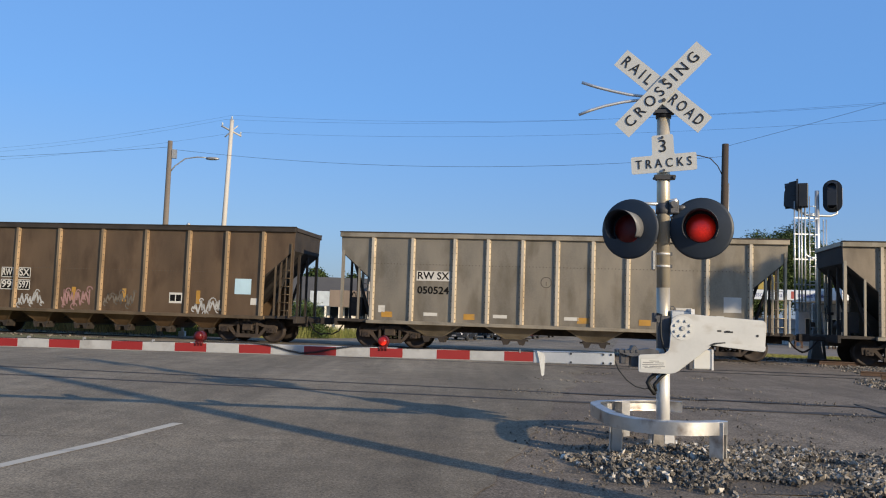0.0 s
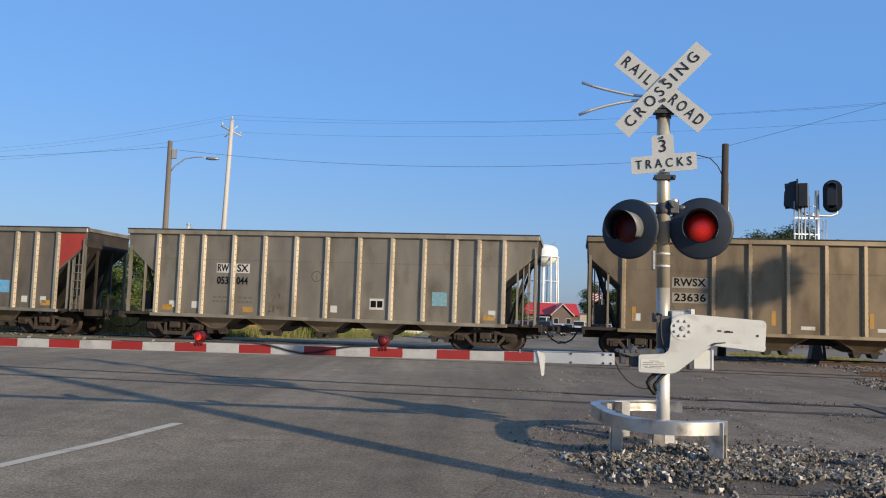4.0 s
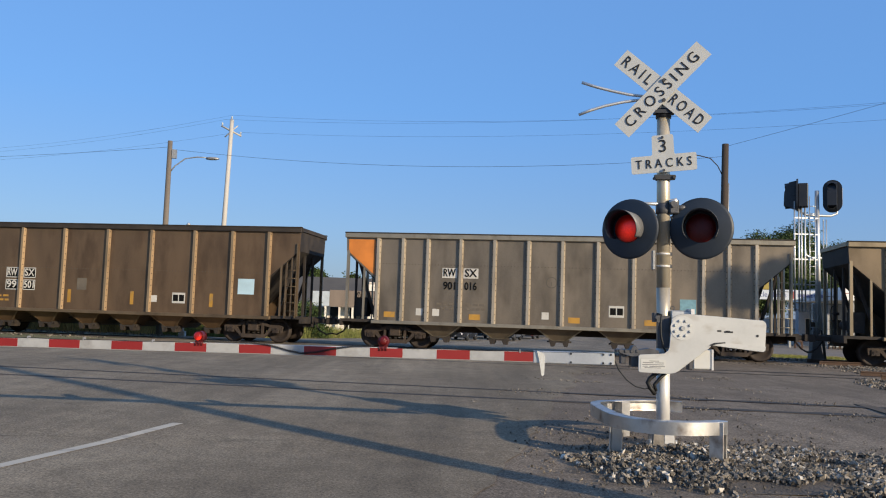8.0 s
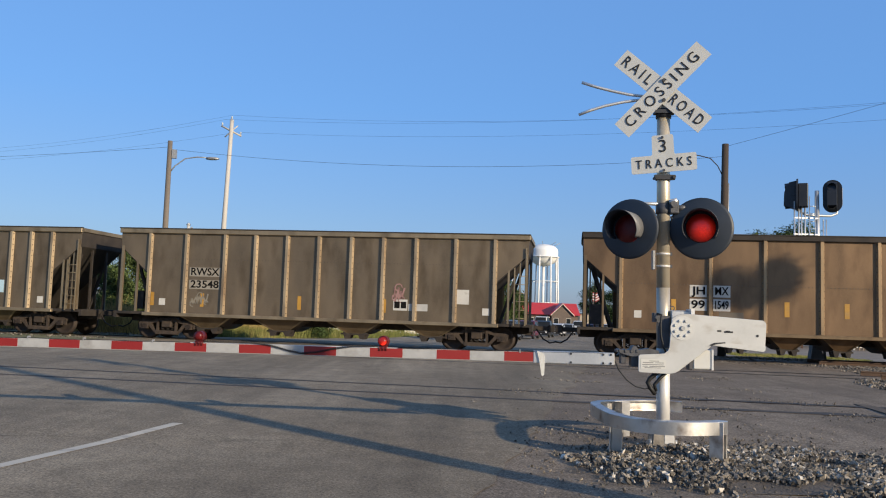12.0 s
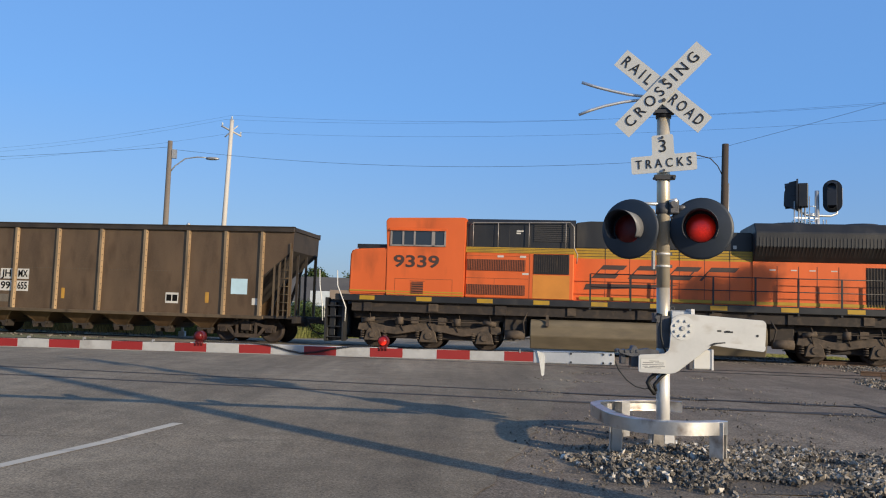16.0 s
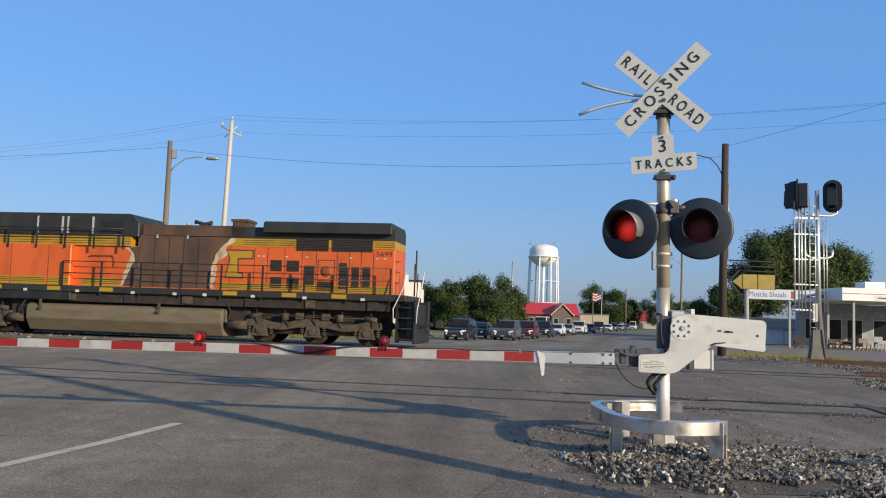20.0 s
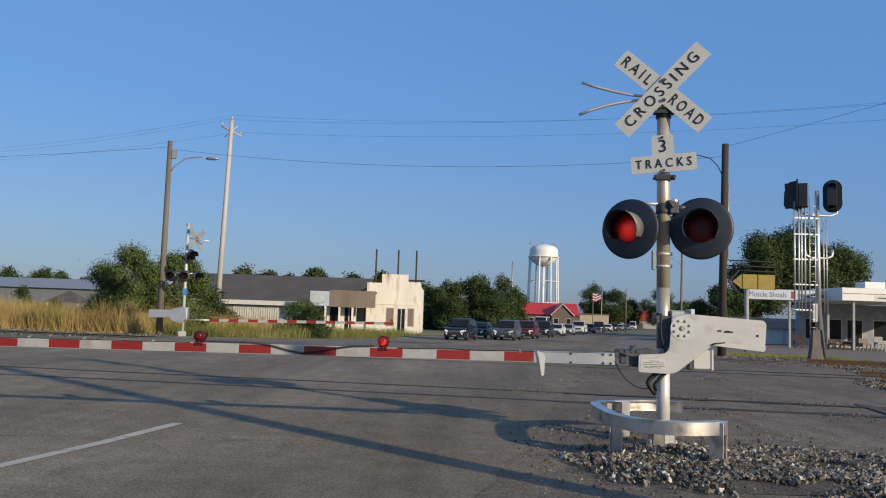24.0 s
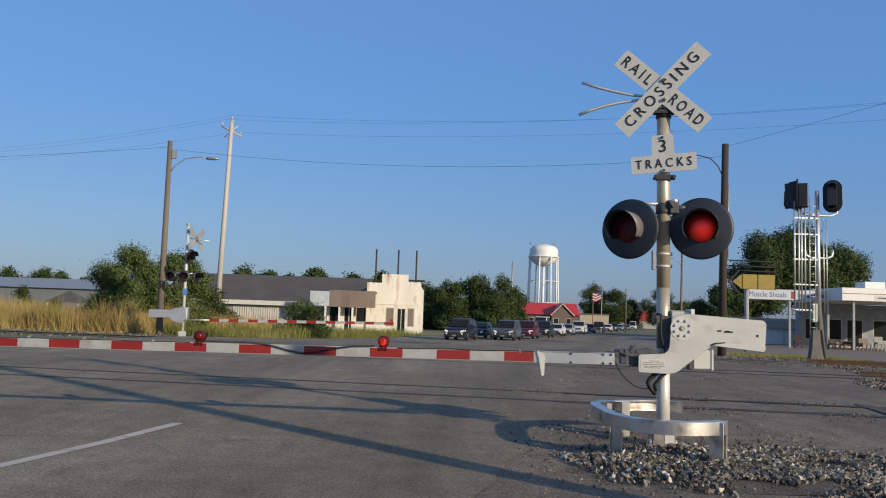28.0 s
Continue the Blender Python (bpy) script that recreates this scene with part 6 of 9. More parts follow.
    slats(c, "cage_door", 9.14, 10.46, 1.98, 3.34, -1.062, 12, M_ORANGE)
    for k in range(3):
        plate(c, M_LBLACK, 9.12, 10.6, 3.53 + 0.09 * k, 3.545 + 0.09 * k, -1.051, "pinstripe")
    for k in range(9):
        plate(c, M_SLAT, 9.3 + 0.14 * k, 9.32 + 0.14 * k, 3.85, 4.6, -1.041, "panel_seam")
    for z in (2.3, 2.7, 3.15, 4.1, 4.4):
        bm = bmesh.new()
        tube(bm, [(10.68, -0.98, z - 0.02), (10.78, -1.02, z), (11.0, -0.76, z), (10.92, -0.7, z - 0.02)], 0.015, 6)
        part("grab_iron", bm, M_ORANGE if z < 3.4 else M_LBLACK, c)
    bm = bmesh.new()
    box(bm, 11.075, 11.1, -0.35, 0.35, 1.95, 3.3)
    part("end_door", bm, M_GRILLE, c)
    lettering("end_number", "9339", 0.28, M_NUMBER, c, Matrix.Translation((10.85, -0.812, 3.3)) @ pose(0, 0, 0, 90, 0, 48.6), 0.5)
    plate(c, M_YELLOW, -2.1, 9.1, 1.95, 2.06, -1.06, "yellow_stripe")
    handrail(c, -1.72, 10.7, 10, -1.5, top=0.95)
    yellow_tabs(c, [-9.7, -7.6, -5.4, -3.4, -1.4, 0.6, 2.6, 4.9, 7.0, 9.1])
    steps(c, -10.9, -1)
    steps(c, 11.05, 1)
    bm = bmesh.new()
    for k in range(3):
        rod(bm, (0.95, -0.25 + 0.15 * k, 4.62), (0.7 if k != 1 else 1.5, -0.25 + 0.15 * k, 4.66), 0.03, 0.09, 10)
    rod(bm, (1.0, 0, 4.62), (1.5, 0, 4.62), 0.03, 0.09, 10)
    box(bm, 0.9, 1.2, -0.3, 0.2, 4.44, 4.64)
    part("horn", bm, M_STEEL_DARK, c)
    bm = bmesh.new()
    for y in (-0.7, -0.5):
        rod(bm, (11.0, y + 0.25, 4.2), (11.08, y + 0.25, 4.2), 0.08, None, 12)
    part("end_lamp", bm, M_FRAME, c)
    return c


def loco_two():
    c = thing("locomotive", "orange diesel locomotive with scorched rusty hood panels", "locomotive", group="locomotives of the train")
    LOCOS.append((c, 204.2))
    underframe(c, -10.6, 11.0, (-4.03, 4.0), M_LGREEN)
    loco_truck(c, -7.49)
    loco_truck(c, 7.44)
    bm = bmesh.new()
    prism(bm, [(-10.42, 1.9), (-10.42, 3.35), (-10.3, 3.46), (-9.25, 3.84), (-8.8, 4.6), (-8.6, 4.72), (-6.42, 4.76), (-6.35, 4.66), (-6.35, 1.9)], -1.5, 1.5)
    bevel_all(bm, 0.04, 2)
    part("cab", bm, M_ORANGE, c)
    bm = bmesh.new()
    prism(bm, [(-9.24, 3.9), (-8.83, 4.58), (-8.8, 4.56), (-9.2, 3.88)], -1.2, 1.2)
    part("windshield", bm, M_PANE, c)
    window(c, -8.68, -8.28, 3.74, 4.3, -1.502, [])
    window(c, -8.1, -7.28, 3.74, 4.24, -1.502, [-7.7])
    window(c, -7.12, -6.85, 3.74, 4.22, -1.502, [])
    bm = bmesh.new()
    prism(bm, [(-1.68, 4.24), (-1.51, 4.42), (-1.51, 4.38), (-1.67, 4.21)], -8.2, -7.2, "x")
    part("window_awning", bm, M_ORANGE, c)
    bm = bmesh.new()
    prism(bm, [(-8.3, 4.42), (-8.1, 4.3), (-7.0, 4.3), (-6.9, 4.42)], -1.62, -1.5)
    part("window_awning", bm, M_ORANGE, c)
    lettering("cab_number", "5699", 0.7, M_NUMBER, c, Matrix.Translation((-8.0, -1.506, 3.08)) @ pose(0, 0, 0, 90, 0, 0), 1.68, bold=0.012)
    bm = bmesh.new()
    prism(bm, [(-10.4, 2.6), (-9.5, 2.6), (-9.42, 2.68), (-9.42, 2.92), (-9.5, 3.0), (-10.4, 3.0)], -1.506, -1.5)
    part("yellow_panel", bm, M_YELLOW, c)
    for z in (2.68, 2.78, 2.88):
        plate(c, M_LBLACK, -10.3, -9.5, z, z + 0.02, -1.506, "pinstripe")
    for a, b in ((-10.4, -9.0), (-8.9, -8.2), (-8.1, -7.6), (-7.0, -6.4), (-6.3, -4.95), (-4.85, -3.4), (-3.3, -2.4), (-2.0, -0.45)):
        plate(c, M_YELLOW, a, b, 1.92, 2.24, -1.502 if b < -6.35 else (-1.402 if b < -2.3 else -1.102), "yellow_panel")
        for z in (2.02, 2.09, 2.16):
            plate(c, M_LBLACK, a, b, z, z + 0.02, -1.506 if b < -6.35 else (-1.406 if b < -2.3 else -1.106), "pinstripe")
    plate(c, M_STEEL_DARK, -7.5, -7.05, 2.02, 2.5, -1.51, "vent")
    bm = bmesh.new()
    box(bm, -10.2, -2.2, -1.53, 1.53, 1.34, 1.655)
    bevel_all(bm, 0.02)
    part("side_skirt", bm, M_LBLACK, c)
    for x, z0, z1, yy in ((-9.05, 1.95, 3.35, -1.503), (-6.72, 1.95, 4.35, -1.503), (-8.1, 1.95, 2.75, -1.503), (-4.9, 1.95, 3.48, -1.403), (-3.3, 1.95, 3.48, -1.403)):
        plate(c, M_NUMBER, x - 0.008, x + 0.008, z0, z1, yy, "panel_seam")
    for a, b, z, yy in ((-8.1, -6.75, 2.76, -1.503), (-7.2, -6.9, 3.0, -1.503)):
        plate(c, M_NUMBER, a, b, z - 0.01, z + 0.01, yy, "panel_seam")
    # hood behind the cab
    bm = bmesh.new()
    box(bm, -6.33, -2.36, -1.4, 1.4, 1.9, 3.5)
    bevel_all(bm, 0.03)
    part("electrical_cabinet", bm, M_ORANGE, c)
    bm = bmesh.new()
    box(bm, -2.36, 0.2, -1.1, 1.1, 1.9, 3.5)
    part("engine_hood_front", bm, M_ORANGE, c)
    bm = bmesh.new()
    box(bm, -6.33, 0.0, -1.2, 1.2, 3.5, 3.86)
    part("yellow_band", bm, M_YELLOW, c)
    for z in (3.58, 3.67, 3.76):
        plate(c, M_LBLACK, -6.3, -0.05, z, z + 0.02, -1.2, "pinstripe")
    bm = bmesh.new()
    prism(bm, [(-6.5, 3.86), (-6.5, 4.7), (-6.4, 4.76), (-0.1, 4.76), (0.05, 4.7), (0.3, 4.42), (0.3, 3.86)], -1.2, 1.2)
    bevel_all(bm, 0.03)
    part("hood_roof", bm, M_LGREEN, c)
    for x in (-3.95, -2.65):
        v = slats(c, "roof_vent", x, x + 1.0, 4.02, 4.58, -1.205, 7, M_STEEL_DARK, M_PANE, False)
        bm = bmesh.new()
        for xx in (x - 0.06, x + 1.0):
            box(bm, xx, xx + 0.06, -1.25, -1.205, 3.95, 4.62)
        part("vent_frame", bm, M_FRAME, v)
    plate(c, M_LBLACK, -1.3, -0.4, 3.98, 4.45, -1.205, "hatch")
    # scorched engine section: bare burnt steel inside a ragged, blistered edge
    H = 1.0
    bm = bmesh.new()
    box(bm, 0.2, 4.0, -H, H, 1.9, 3.9)
    part("engine_hood", bm, M_ORANGE, c)
    bm = bmesh.new()
    box(bm, 0.3, 4.55, -H + 0.02, H - 0.02, 3.9, 4.38)
    bevel_all(bm, 0.06, 2)
    part("engine_roof", bm, M_RUST, c, "burnt rusty brown roof panel")

    def ragged(z, k):
        return 0.16 * noise.noise((z * 1.9, k, 0)) + 0.07 * noise.noise((z * 6.0, k, 3))

    zs = [1.95 + 0.05 * k for k in range(46)]
    right = [(3.2 + 0.1 * (z - 2.0) + 0.3 * max(0.0, z - 2.9) + 0.75 * max(0.0, z - 3.45) + ragged(z, 1.0), z) for z in zs if z < 3.95]
    left = [(-0.26 + 0.42 * math.exp(-((z - 3.0) / 0.5) ** 2) - 0.25 * max(0.0, z - 3.4) + 0.6 * ragged(z, 5.0), z) for z in zs if z < 3.5]
    for nm, mat, grow, lift in (("scorched_edge", M_GREYPATCH, 1, 0.003), ("burnt_panel", M_RUST, 0, 0.006)):
        bm = bmesh.new()
        prism(bm, [(0.2, 1.95)] + [(x + grow * (0.16 + 0.4 * max(0.0, noise.noise((z * 2.6, 8.0, 0)) + 0.2)), z) for x, z in right] + [(0.2, 3.95)], -H - lift, -H + 0.03)
        part(nm, bm, mat, c)
        bm = bmesh.new()
        prism(bm, [(0.32, 1.95)] + [(min(0.3, x) - grow * (0.12 + 0.3 * max(0.0, noise.noise((z * 2.6, 2.0, 0)) + 0.2)), z) for x, z in left] + [(0.32, 3.5)], -1.1 - lift, -0.99)
        part(nm, bm, mat, c)
    for x in (0.9, 1.5, 2.1, 2.7):
        plate(c, M_LBLACK, x - 0.014, x + 0.014, 1.95, 3.9, -H - 0.006, "door_seam")
    for x in (0.95, 2.2):
        plate(c, M_FRAME, x, x + 0.07, 3.85, 3.98, -H - 0.006, "latch")
    bm = bmesh.new()
    box(bm, 3.76, 4.4, -0.45, 0.45, 4.3, 4.66)
    bevel_all(bm, 0.08, 2)
    box(bm, 3.73, 4.43, -0.48, 0.48, 4.6, 4.7)
    part("exhaust_stack", bm, M_RUST, c)
    # rear hood and radiator
    bm = bmesh.new()
    box(bm, 4.0, 10.42, -H, H, 1.9, 3.6)
    bevel_all(bm, 0.03)
    part("rear_hood", bm, M_ORANGE, c)
    bm = bmesh.new()
    box(bm, 4.0, 10.41, -H + 0.01, H - 0.01, 3.6, 3.9)
    part("yellow_band", bm, M_YELLOW, c)
    bm = bmesh.new()
    box(bm, 4.0, 10.4, -H + 0.02, H - 0.02, 3.9, 4.34)
    part("rear_roof", bm, M_LGREEN, c)
    bm = bmesh.new()
    prism(bm, [(-1.3, 4.12), (-1.3, 4.46), (-1.2, 4.55), (1.2, 4.55), (1.3, 4.46), (1.3, 4.12)], 5.38, 10.32, "x")
    bevel_all(bm, 0.02)
    part("radiator_housing", bm, M_LGREEN, c)
    for a, b in ((6.63, 7.87), (8.02, 9.57)):
        slats(c, "air_screen", a, b, 3.47, 3.94, -H - 0.004, 8, M_STEEL_DARK, M_LBLACK, False)
    for a, b, z0, z1 in ((5.64, 6.07, 2.68, 3.1), (6.28, 6.75, 2.68, 3.1), (5.66, 6.09, 2.04, 2.46), (6.3, 6.77, 2.04, 2.46), (6.96, 7.36, 2.18, 2.92), (7.5, 8.12, 1.98, 2.34), (8.32, 8.61, 2.04, 3.05), (8.81, 9.08, 2.16, 2.91), (9.22, 9.51, 2.16, 2.92)):
        slats(c, "vent_panel", a, b, z0, z1, -H - 0.002, 6, M_STEEL_DARK, M_LBLACK, False)
    frame_box(c, 7.48, 8.14, 2.36, 3.15, -H, M_STEEL_DARK, 0.025, "door_outline")
    bm = bmesh.new()
    lathe(bm, [(0.0, -0.03), (0.1, -0.03), (0.14, -0.02), (0.2, -0.012), (0.2, 0.0)], 18)
    part("round_cover", bm, M_GRILLE, c, "rusty round cover plate", Matrix.Translation((7.8, -H, 2.72)))
    for x in (4.98, 5.5, 6.18, 6.86, 7.42, 8.22, 8.7, 9.15, 9.62):
        plate(c, M_LBLACK, x - 0.01, x + 0.01, 1.95, 3.55, -H, "door_seam")
    for x in (5.1, 5.3, 6.2, 7.0, 8.7, 9.7, 10.0):
        plate(c, M_DECAL_WHITE, x, x + 0.1, 3.22, 3.26, -H - 0.001, "small_print")
    for grow, mat, lift in ((0.05, M_NUMBER, 0.003), (0.0, M_YELLOW, 0.007)):
        bm = bmesh.new()
        prism(bm, [(3.86 - grow, 2.42 - grow), (4.5 + grow, 2.42 - grow), (4.5 + grow, 2.54 + grow), (4.32 + grow, 2.56 + grow), (4.3 + grow, 3.14 - grow), (4.88 + grow, 3.16 - grow), (4.9 + grow, 3.42 + grow), (3.9 - grow, 3.42 + grow), (4.02 - grow, 3.1)], -H - lift, -H + 0.02)
        part("painted_mark", bm, mat, c)
    for a, b in ((4.5, 6.55), (9.65, 10.38)):
        for z in (3.66, 3.74, 3.82):
            plate(c, M_LBLACK, a, b, z, z + 0.02, -H + 0.009, "pinstripe")
    for z in (2.0, 2.07, 2.14):
        plate(c, M_LBLACK, 3.6, 10.4, z, z + 0.02, -H - 0.0075, "pinstripe")
    lettering("end_number", "5699", 0.26, M_NUMBER, c, Matrix.Translation((10.02, -H - 0.004, 3.4)) @ pose(0, 0, 0, 90, 0, 0), 0.6)
    plate(c, M_YELLOW, 3.6, 10.4, 1.95, 2.2, -H - 0.003, "yellow_stripe")
    handrail(c, -2.6, 10.4, 9, -1.5, top=0.95)
    handrail(c, -6.3, -0.2, 6, -1.42, 3.65, top=0.5)
    for z in (2.4, 2.8, 3.2):
        bm = bmesh.new()
        tube(bm, [(10.42, -0.85, z - 0.02), (10.52, -0.85, z), (10.52, -0.4, z), (10.42, -0.4, z - 0.02)], 0.015, 6)
        part("grab_iron", bm, M_ORANGE, c)
    bm = bmesh.new()
    tube(bm, [(-1.75, -1.13, 3.05), (-1.7, -1.16, 3.1), (-0.75, -1.16, 3.12), (-0.7, -1.13, 3.0), (-0.7, -1.13, 2.7)], 0.02, 6)
    part("conduit", bm, M_GRILLE, c)
    yellow_tabs(c, [-9.9, -7.3, -5.4, -2.9, -0.7, 4.3, 6.6, 8.5])
    ys(c, -1.545, (-8.9, -6.2, -4.1, -1.9, 0.4, 2.1, 3.3, 5.2, 7.2, 9.4), 1.7, 0.16, 0.1, M_DECAL_WHITE)
    steps(c, -10.95, -1)
    steps(c, 11.0, 1)
    bm = bmesh.new()
    for k in range(3):
        rod(bm, (2.45, -0.25 + 0.2 * k, 4.55), (2.15 if k != 1 else 2.75, -0.25 + 0.2 * k, 4.58), 0.03, 0.09, 10)
    box(bm, 2.35, 2.6, -0.3, 0.25, 4.37, 4.57)
    part("horn", bm, M_STEEL_DARK, c)
    bm = bmesh.new()
    rod(bm, (11.1, -0.5, 1.9), (11.1, -0.5, 3.1), 0.03)
    rod(bm, (11.3, -1.2, 0.5), (11.35, -1.2, 2.7), 0.02)
    part("marker_staff", bm, M_LBLACK, c)
    return c


loco_one()
loco_two()


# ---------------------------------------------------------------- far crossing signal
def stripes_arm(parent, x0, x1, y, z0, z1, n):
    for k in range(n):
        a, b = x0 + (x1 - x0) * k / n, x0 + (x1 - x0) * (k + 1) / n
        za, zb = z0 + (z1 - z0) * k / n, z0 + (z1 - z0) * (k + 1) / n
        bm = bmesh.new()
        prism(bm, [(a, za - 0.06), (b, zb - 0.06), (b, zb + 0.06), (a, za + 0.06)], y - 0.02, y + 0.02)
        part("arm_stripe", bm, M_RED if k % 2 == 0 else M_WHITE, parent)


M_LENS_DARK = pbr("dark_red_lens", (0.045, 0.006, 0.006), 0.3, var=0.1, bump=0.0)
FX, FY = -11.23, 36.5
FS = thing("crossing_signal", "white crossing signal seen from behind with crossbuck and lights", "crossing signal", pose(FX, FY, ground_z(FX, FY)))
bm = bmesh.new()
rod(bm, (0, 0, 0), (0, 0, 4.85), 0.066, None, 14)
box(bm, -0.13, 0.13, -0.13, 0.13, -0.05, 0.2)
part("mast", bm, M_ALU_WHITE, FS)
bm = bmesh.new()
rod(bm, (0, 0, 4.85), (0, 0, 4.95), 0.1, 0.05, 12)
part("mast_cap", bm, M_ALU, FS)
for a, nm in ((42, 0), (-48, 1)):
    bm = bmesh.new()
    box(bm, -0.61, 0.61, -0.006, 0.006, -0.11, 0.11)
    part("crossbuck_blade", bm, M_GALV, FS, "", Matrix.Translation((0.35, 0.15, 4.25)) @ Matrix.Rotation(radians(62), 4, "Z") @ Matrix.Rotation(radians(-a), 4, "Y"))
bm = bmesh.new()
tube(bm, [(0, 0.1, 4.3), (0.5, 0.1, 4.2), (0.95, 0.1, 4.18)], 0.02, 6)
part("bent_tube", bm, M_ALU, FS)
for x, y, z, turn in ((-0.62, -0.1, 2.6, 0), (0.0, -0.16, 2.6, 10), (0.52, 0.0, 2.6, 70), (0.12, -0.1, 3.4, 80), (0.2, 0.1, 3.55, 60)):
    bm = bmesh.new()
    lathe(bm, [(0.0, 0.0), (0.14, 0.0), (0.235, 0.02), (0.25, 0.04), (0.1, 0.16), (0.0, 0.17)], 22)
    l = part("light_unit", bm, M_BLACK, FS, "", Matrix.Translation((x, y, z)) @ Matrix.Rotation(radians(turn), 4, "Z"))
    bm = bmesh.new()
    lathe(bm, [(0.0, -0.04), (0.1, -0.03), (0.14, -0.005)], 18)
    part("lens", bm, M_LENS_DARK, l)
    bm = bmesh.new()
    arc = [radians(a) for a in range(-20, 201, 20)]
    ring = [[bm.verts.new((0.155 * math.cos(a), yy, 0.155 * math.sin(a))) for a in arc] for yy in (0.0, -0.24)]
    for k in range(len(arc) - 1):
        bm.faces.new((ring[0][k], ring[0][k + 1], ring[1][k + 1], ring[1][k])).smooth = True
    bmesh.ops.solidify(bm, geom=bm.faces[:], thickness=0.008)
    part("hood", bm, M_BLACK, l)
bm = bmesh.new()
rod(bm, (-0.62, 0, 2.72), (0.55, 0, 2.72), 0.035)
part("crossarm", bm, M_ALU, FS)
bm = bmesh.new()
box(bm, -0.06, 0.14, -0.02, 0.0, 1.78, 2.06)
part("notice_plate", bm, pbr("blue_plate", (0.08, 0.2, 0.45), 0.5), FS, "small blue notice plate", Matrix.Translation((0, -0.09, 0)))
bm = bmesh.new()
prism(bm, [(-1.45, 0.75), (-1.45, 1.1), (-0.5, 1.12), (-0.3, 1.2), (0.15, 1.25), (0.2, 0.8), (0.0, 0.55), (-0.4, 0.62), (-0.55, 0.78)], -0.2, -0.16)
bevel_all(bm, 0.01)
part("counterweight_plate", bm, M_ALU, FS)
bm = bmesh.new()
box(bm, -0.12, 0.2, -0.15, 0.18, 0.7, 1.25)
bevel_all(bm, 0.02)
part("mechanism_box", bm, M_ALU, FS)
FA = thing("gate_arm", "distant lowered gate arm, red and white stripes", "gate arm", pose(FX, FY, ground_z(FX, FY)))
stripes_arm(FA, 1.2, 9.2, -0.18, 0.72, 0.84, 19)
bm = bmesh.new()
rod(bm, (0.2, -0.18, 0.7), (1.2, -0.18, 0.72), 0.03)
part("arm_adapter", bm, M_ALU, FA)
bm = bmesh.new()
rod(bm, (9.1, -0.2, 0.98), (9.1, -0.1, 0.98), 0.06)
part("tip_lamp", bm, M_RED, FA)

# ---------------------------------------------------------------- poles and wires
def pole(x, y, h, r0, r1, mat, label, lean=(0.0, 0.0), category="utility pole"):
    p = thing("utility_pole", label, category, pose(x, y, ground_z(x, y) - 0.1))
    bm = bmesh.new()
    rod(bm, (0, 0, 0), (lean[0], lean[1], h), r0, r1, 12)
    part("shaft", bm, mat, p)
    return p


def lamp_arm(p, z, pts, head, r=0.03, mat=None):
    bm = bmesh.new()
    tube(bm, pts, r, 6)
    a = part("lamp_arm", bm, mat or M_GALV, p)
    bm = bmesh.new()
    lathe(bm, [(0.0, -0.3), (0.1, -0.28), (0.14, -0.1), (0.13, 0.15), (0.05, 0.3), (0.0, 0.3)], 12, "x")
    part("lamp_head", bm, M_GALV, a, "", Matrix.Translation(head) @ Matrix.Diagonal((1, 0.9, 0.55, 1)))


W1 = pole(-12.57, 37.5, 8.9, 0.15, 0.105, M_WOOD_POLE, "weathered wooden pole carrying a street lamp arm", (-0.02, 0))
lamp_arm(W1, 7.5, [(0.0, 0, 7.4), (0.25, 0, 7.75), (0.7, 0, 8.1), (1.25, 0, 8.2), (1.75, 0, 8.18)], (1.95, 0, 8.15))
bm = bmesh.new()
box(bm, 0.1, 0.3, -0.08, 0.08, 8.1, 8.5)
part("photocell_box", bm, M_GALV, W1)
W2 = pole(-14.75, 55.0, 14.4, 0.19, 0.13, M_PALE_POLE, "tall pale utility pole with crossarm", (0.33, 0))
bm = bmesh.new()
rod(bm, (-0.35, 0, 13.95), (1.0, 0, 13.3), 0.06)
part("crossarm", bm, M_PALE_POLE, W2)
bm = bmesh.new()
rod(bm, (-0.1, 0, 13.2), (0.75, 0, 14.0), 0.04)
part("brace", bm, M_PALE_POLE, W2)
for x, z in ((-0.3, 14.0), (0.32, 14.45), (0.95, 13.4)):
    bm = bmesh.new()
    lathe(bm, [(0.0, 0.0), (0.06, 0.0), (0.03, 0.08), (0.07, 0.1), (0.03, 0.18), (0.0, 0.2)], 10, "z")
    part("insulator", bm, M_SIGN, W2, "", Matrix.Translation((x, 0, z)))
W3 = pole(11.1, 33.0, 8.6, 0.17, 0.13, M_DARK_POLE, "dark wooden pole with a curved street lamp arm", (0.1, 0))
lamp_arm(W3, 7.4, [(0.0, 0, 7.3), (-0.2, 0, 7.7), (-0.5, 0, 8.0), (-0.95, 0, 8.1), (-1.3, 0, 8.12)], (-1.5, 0, 8.1), 0.02, M_STEEL_DARK)
bm = bmesh.new()
rod(bm, (0.2, -0.05, 4.0), (0.22, -0.05, 7.0), 0.03)
part("conduit", bm, M_GALV, W3)
W4 = pole(18.1, 63.0, 8.2, 0.1, 0.07, M_WOOD_POLE, "thin far pole with a small lamp arm", (0.05, 0))
lamp_arm(W4, 6.6, [(0.0, 0, 6.4), (-0.5, 0, 6.9), (-1.3, 0, 7.0)], (-1.5, 0, 6.98))
pole(16.3, 60.0, 5.4, 0.07, 0.05, M_WOOD_POLE, "short dark leaning pole", (-0.2, 0))
for x in (-7.72, -5.14, -3.03):
    pole(x, 97.0, 9.5, 0.11, 0.1, M_DARK_POLE, "dark bare post behind the white shopfront")
bm = bmesh.new()
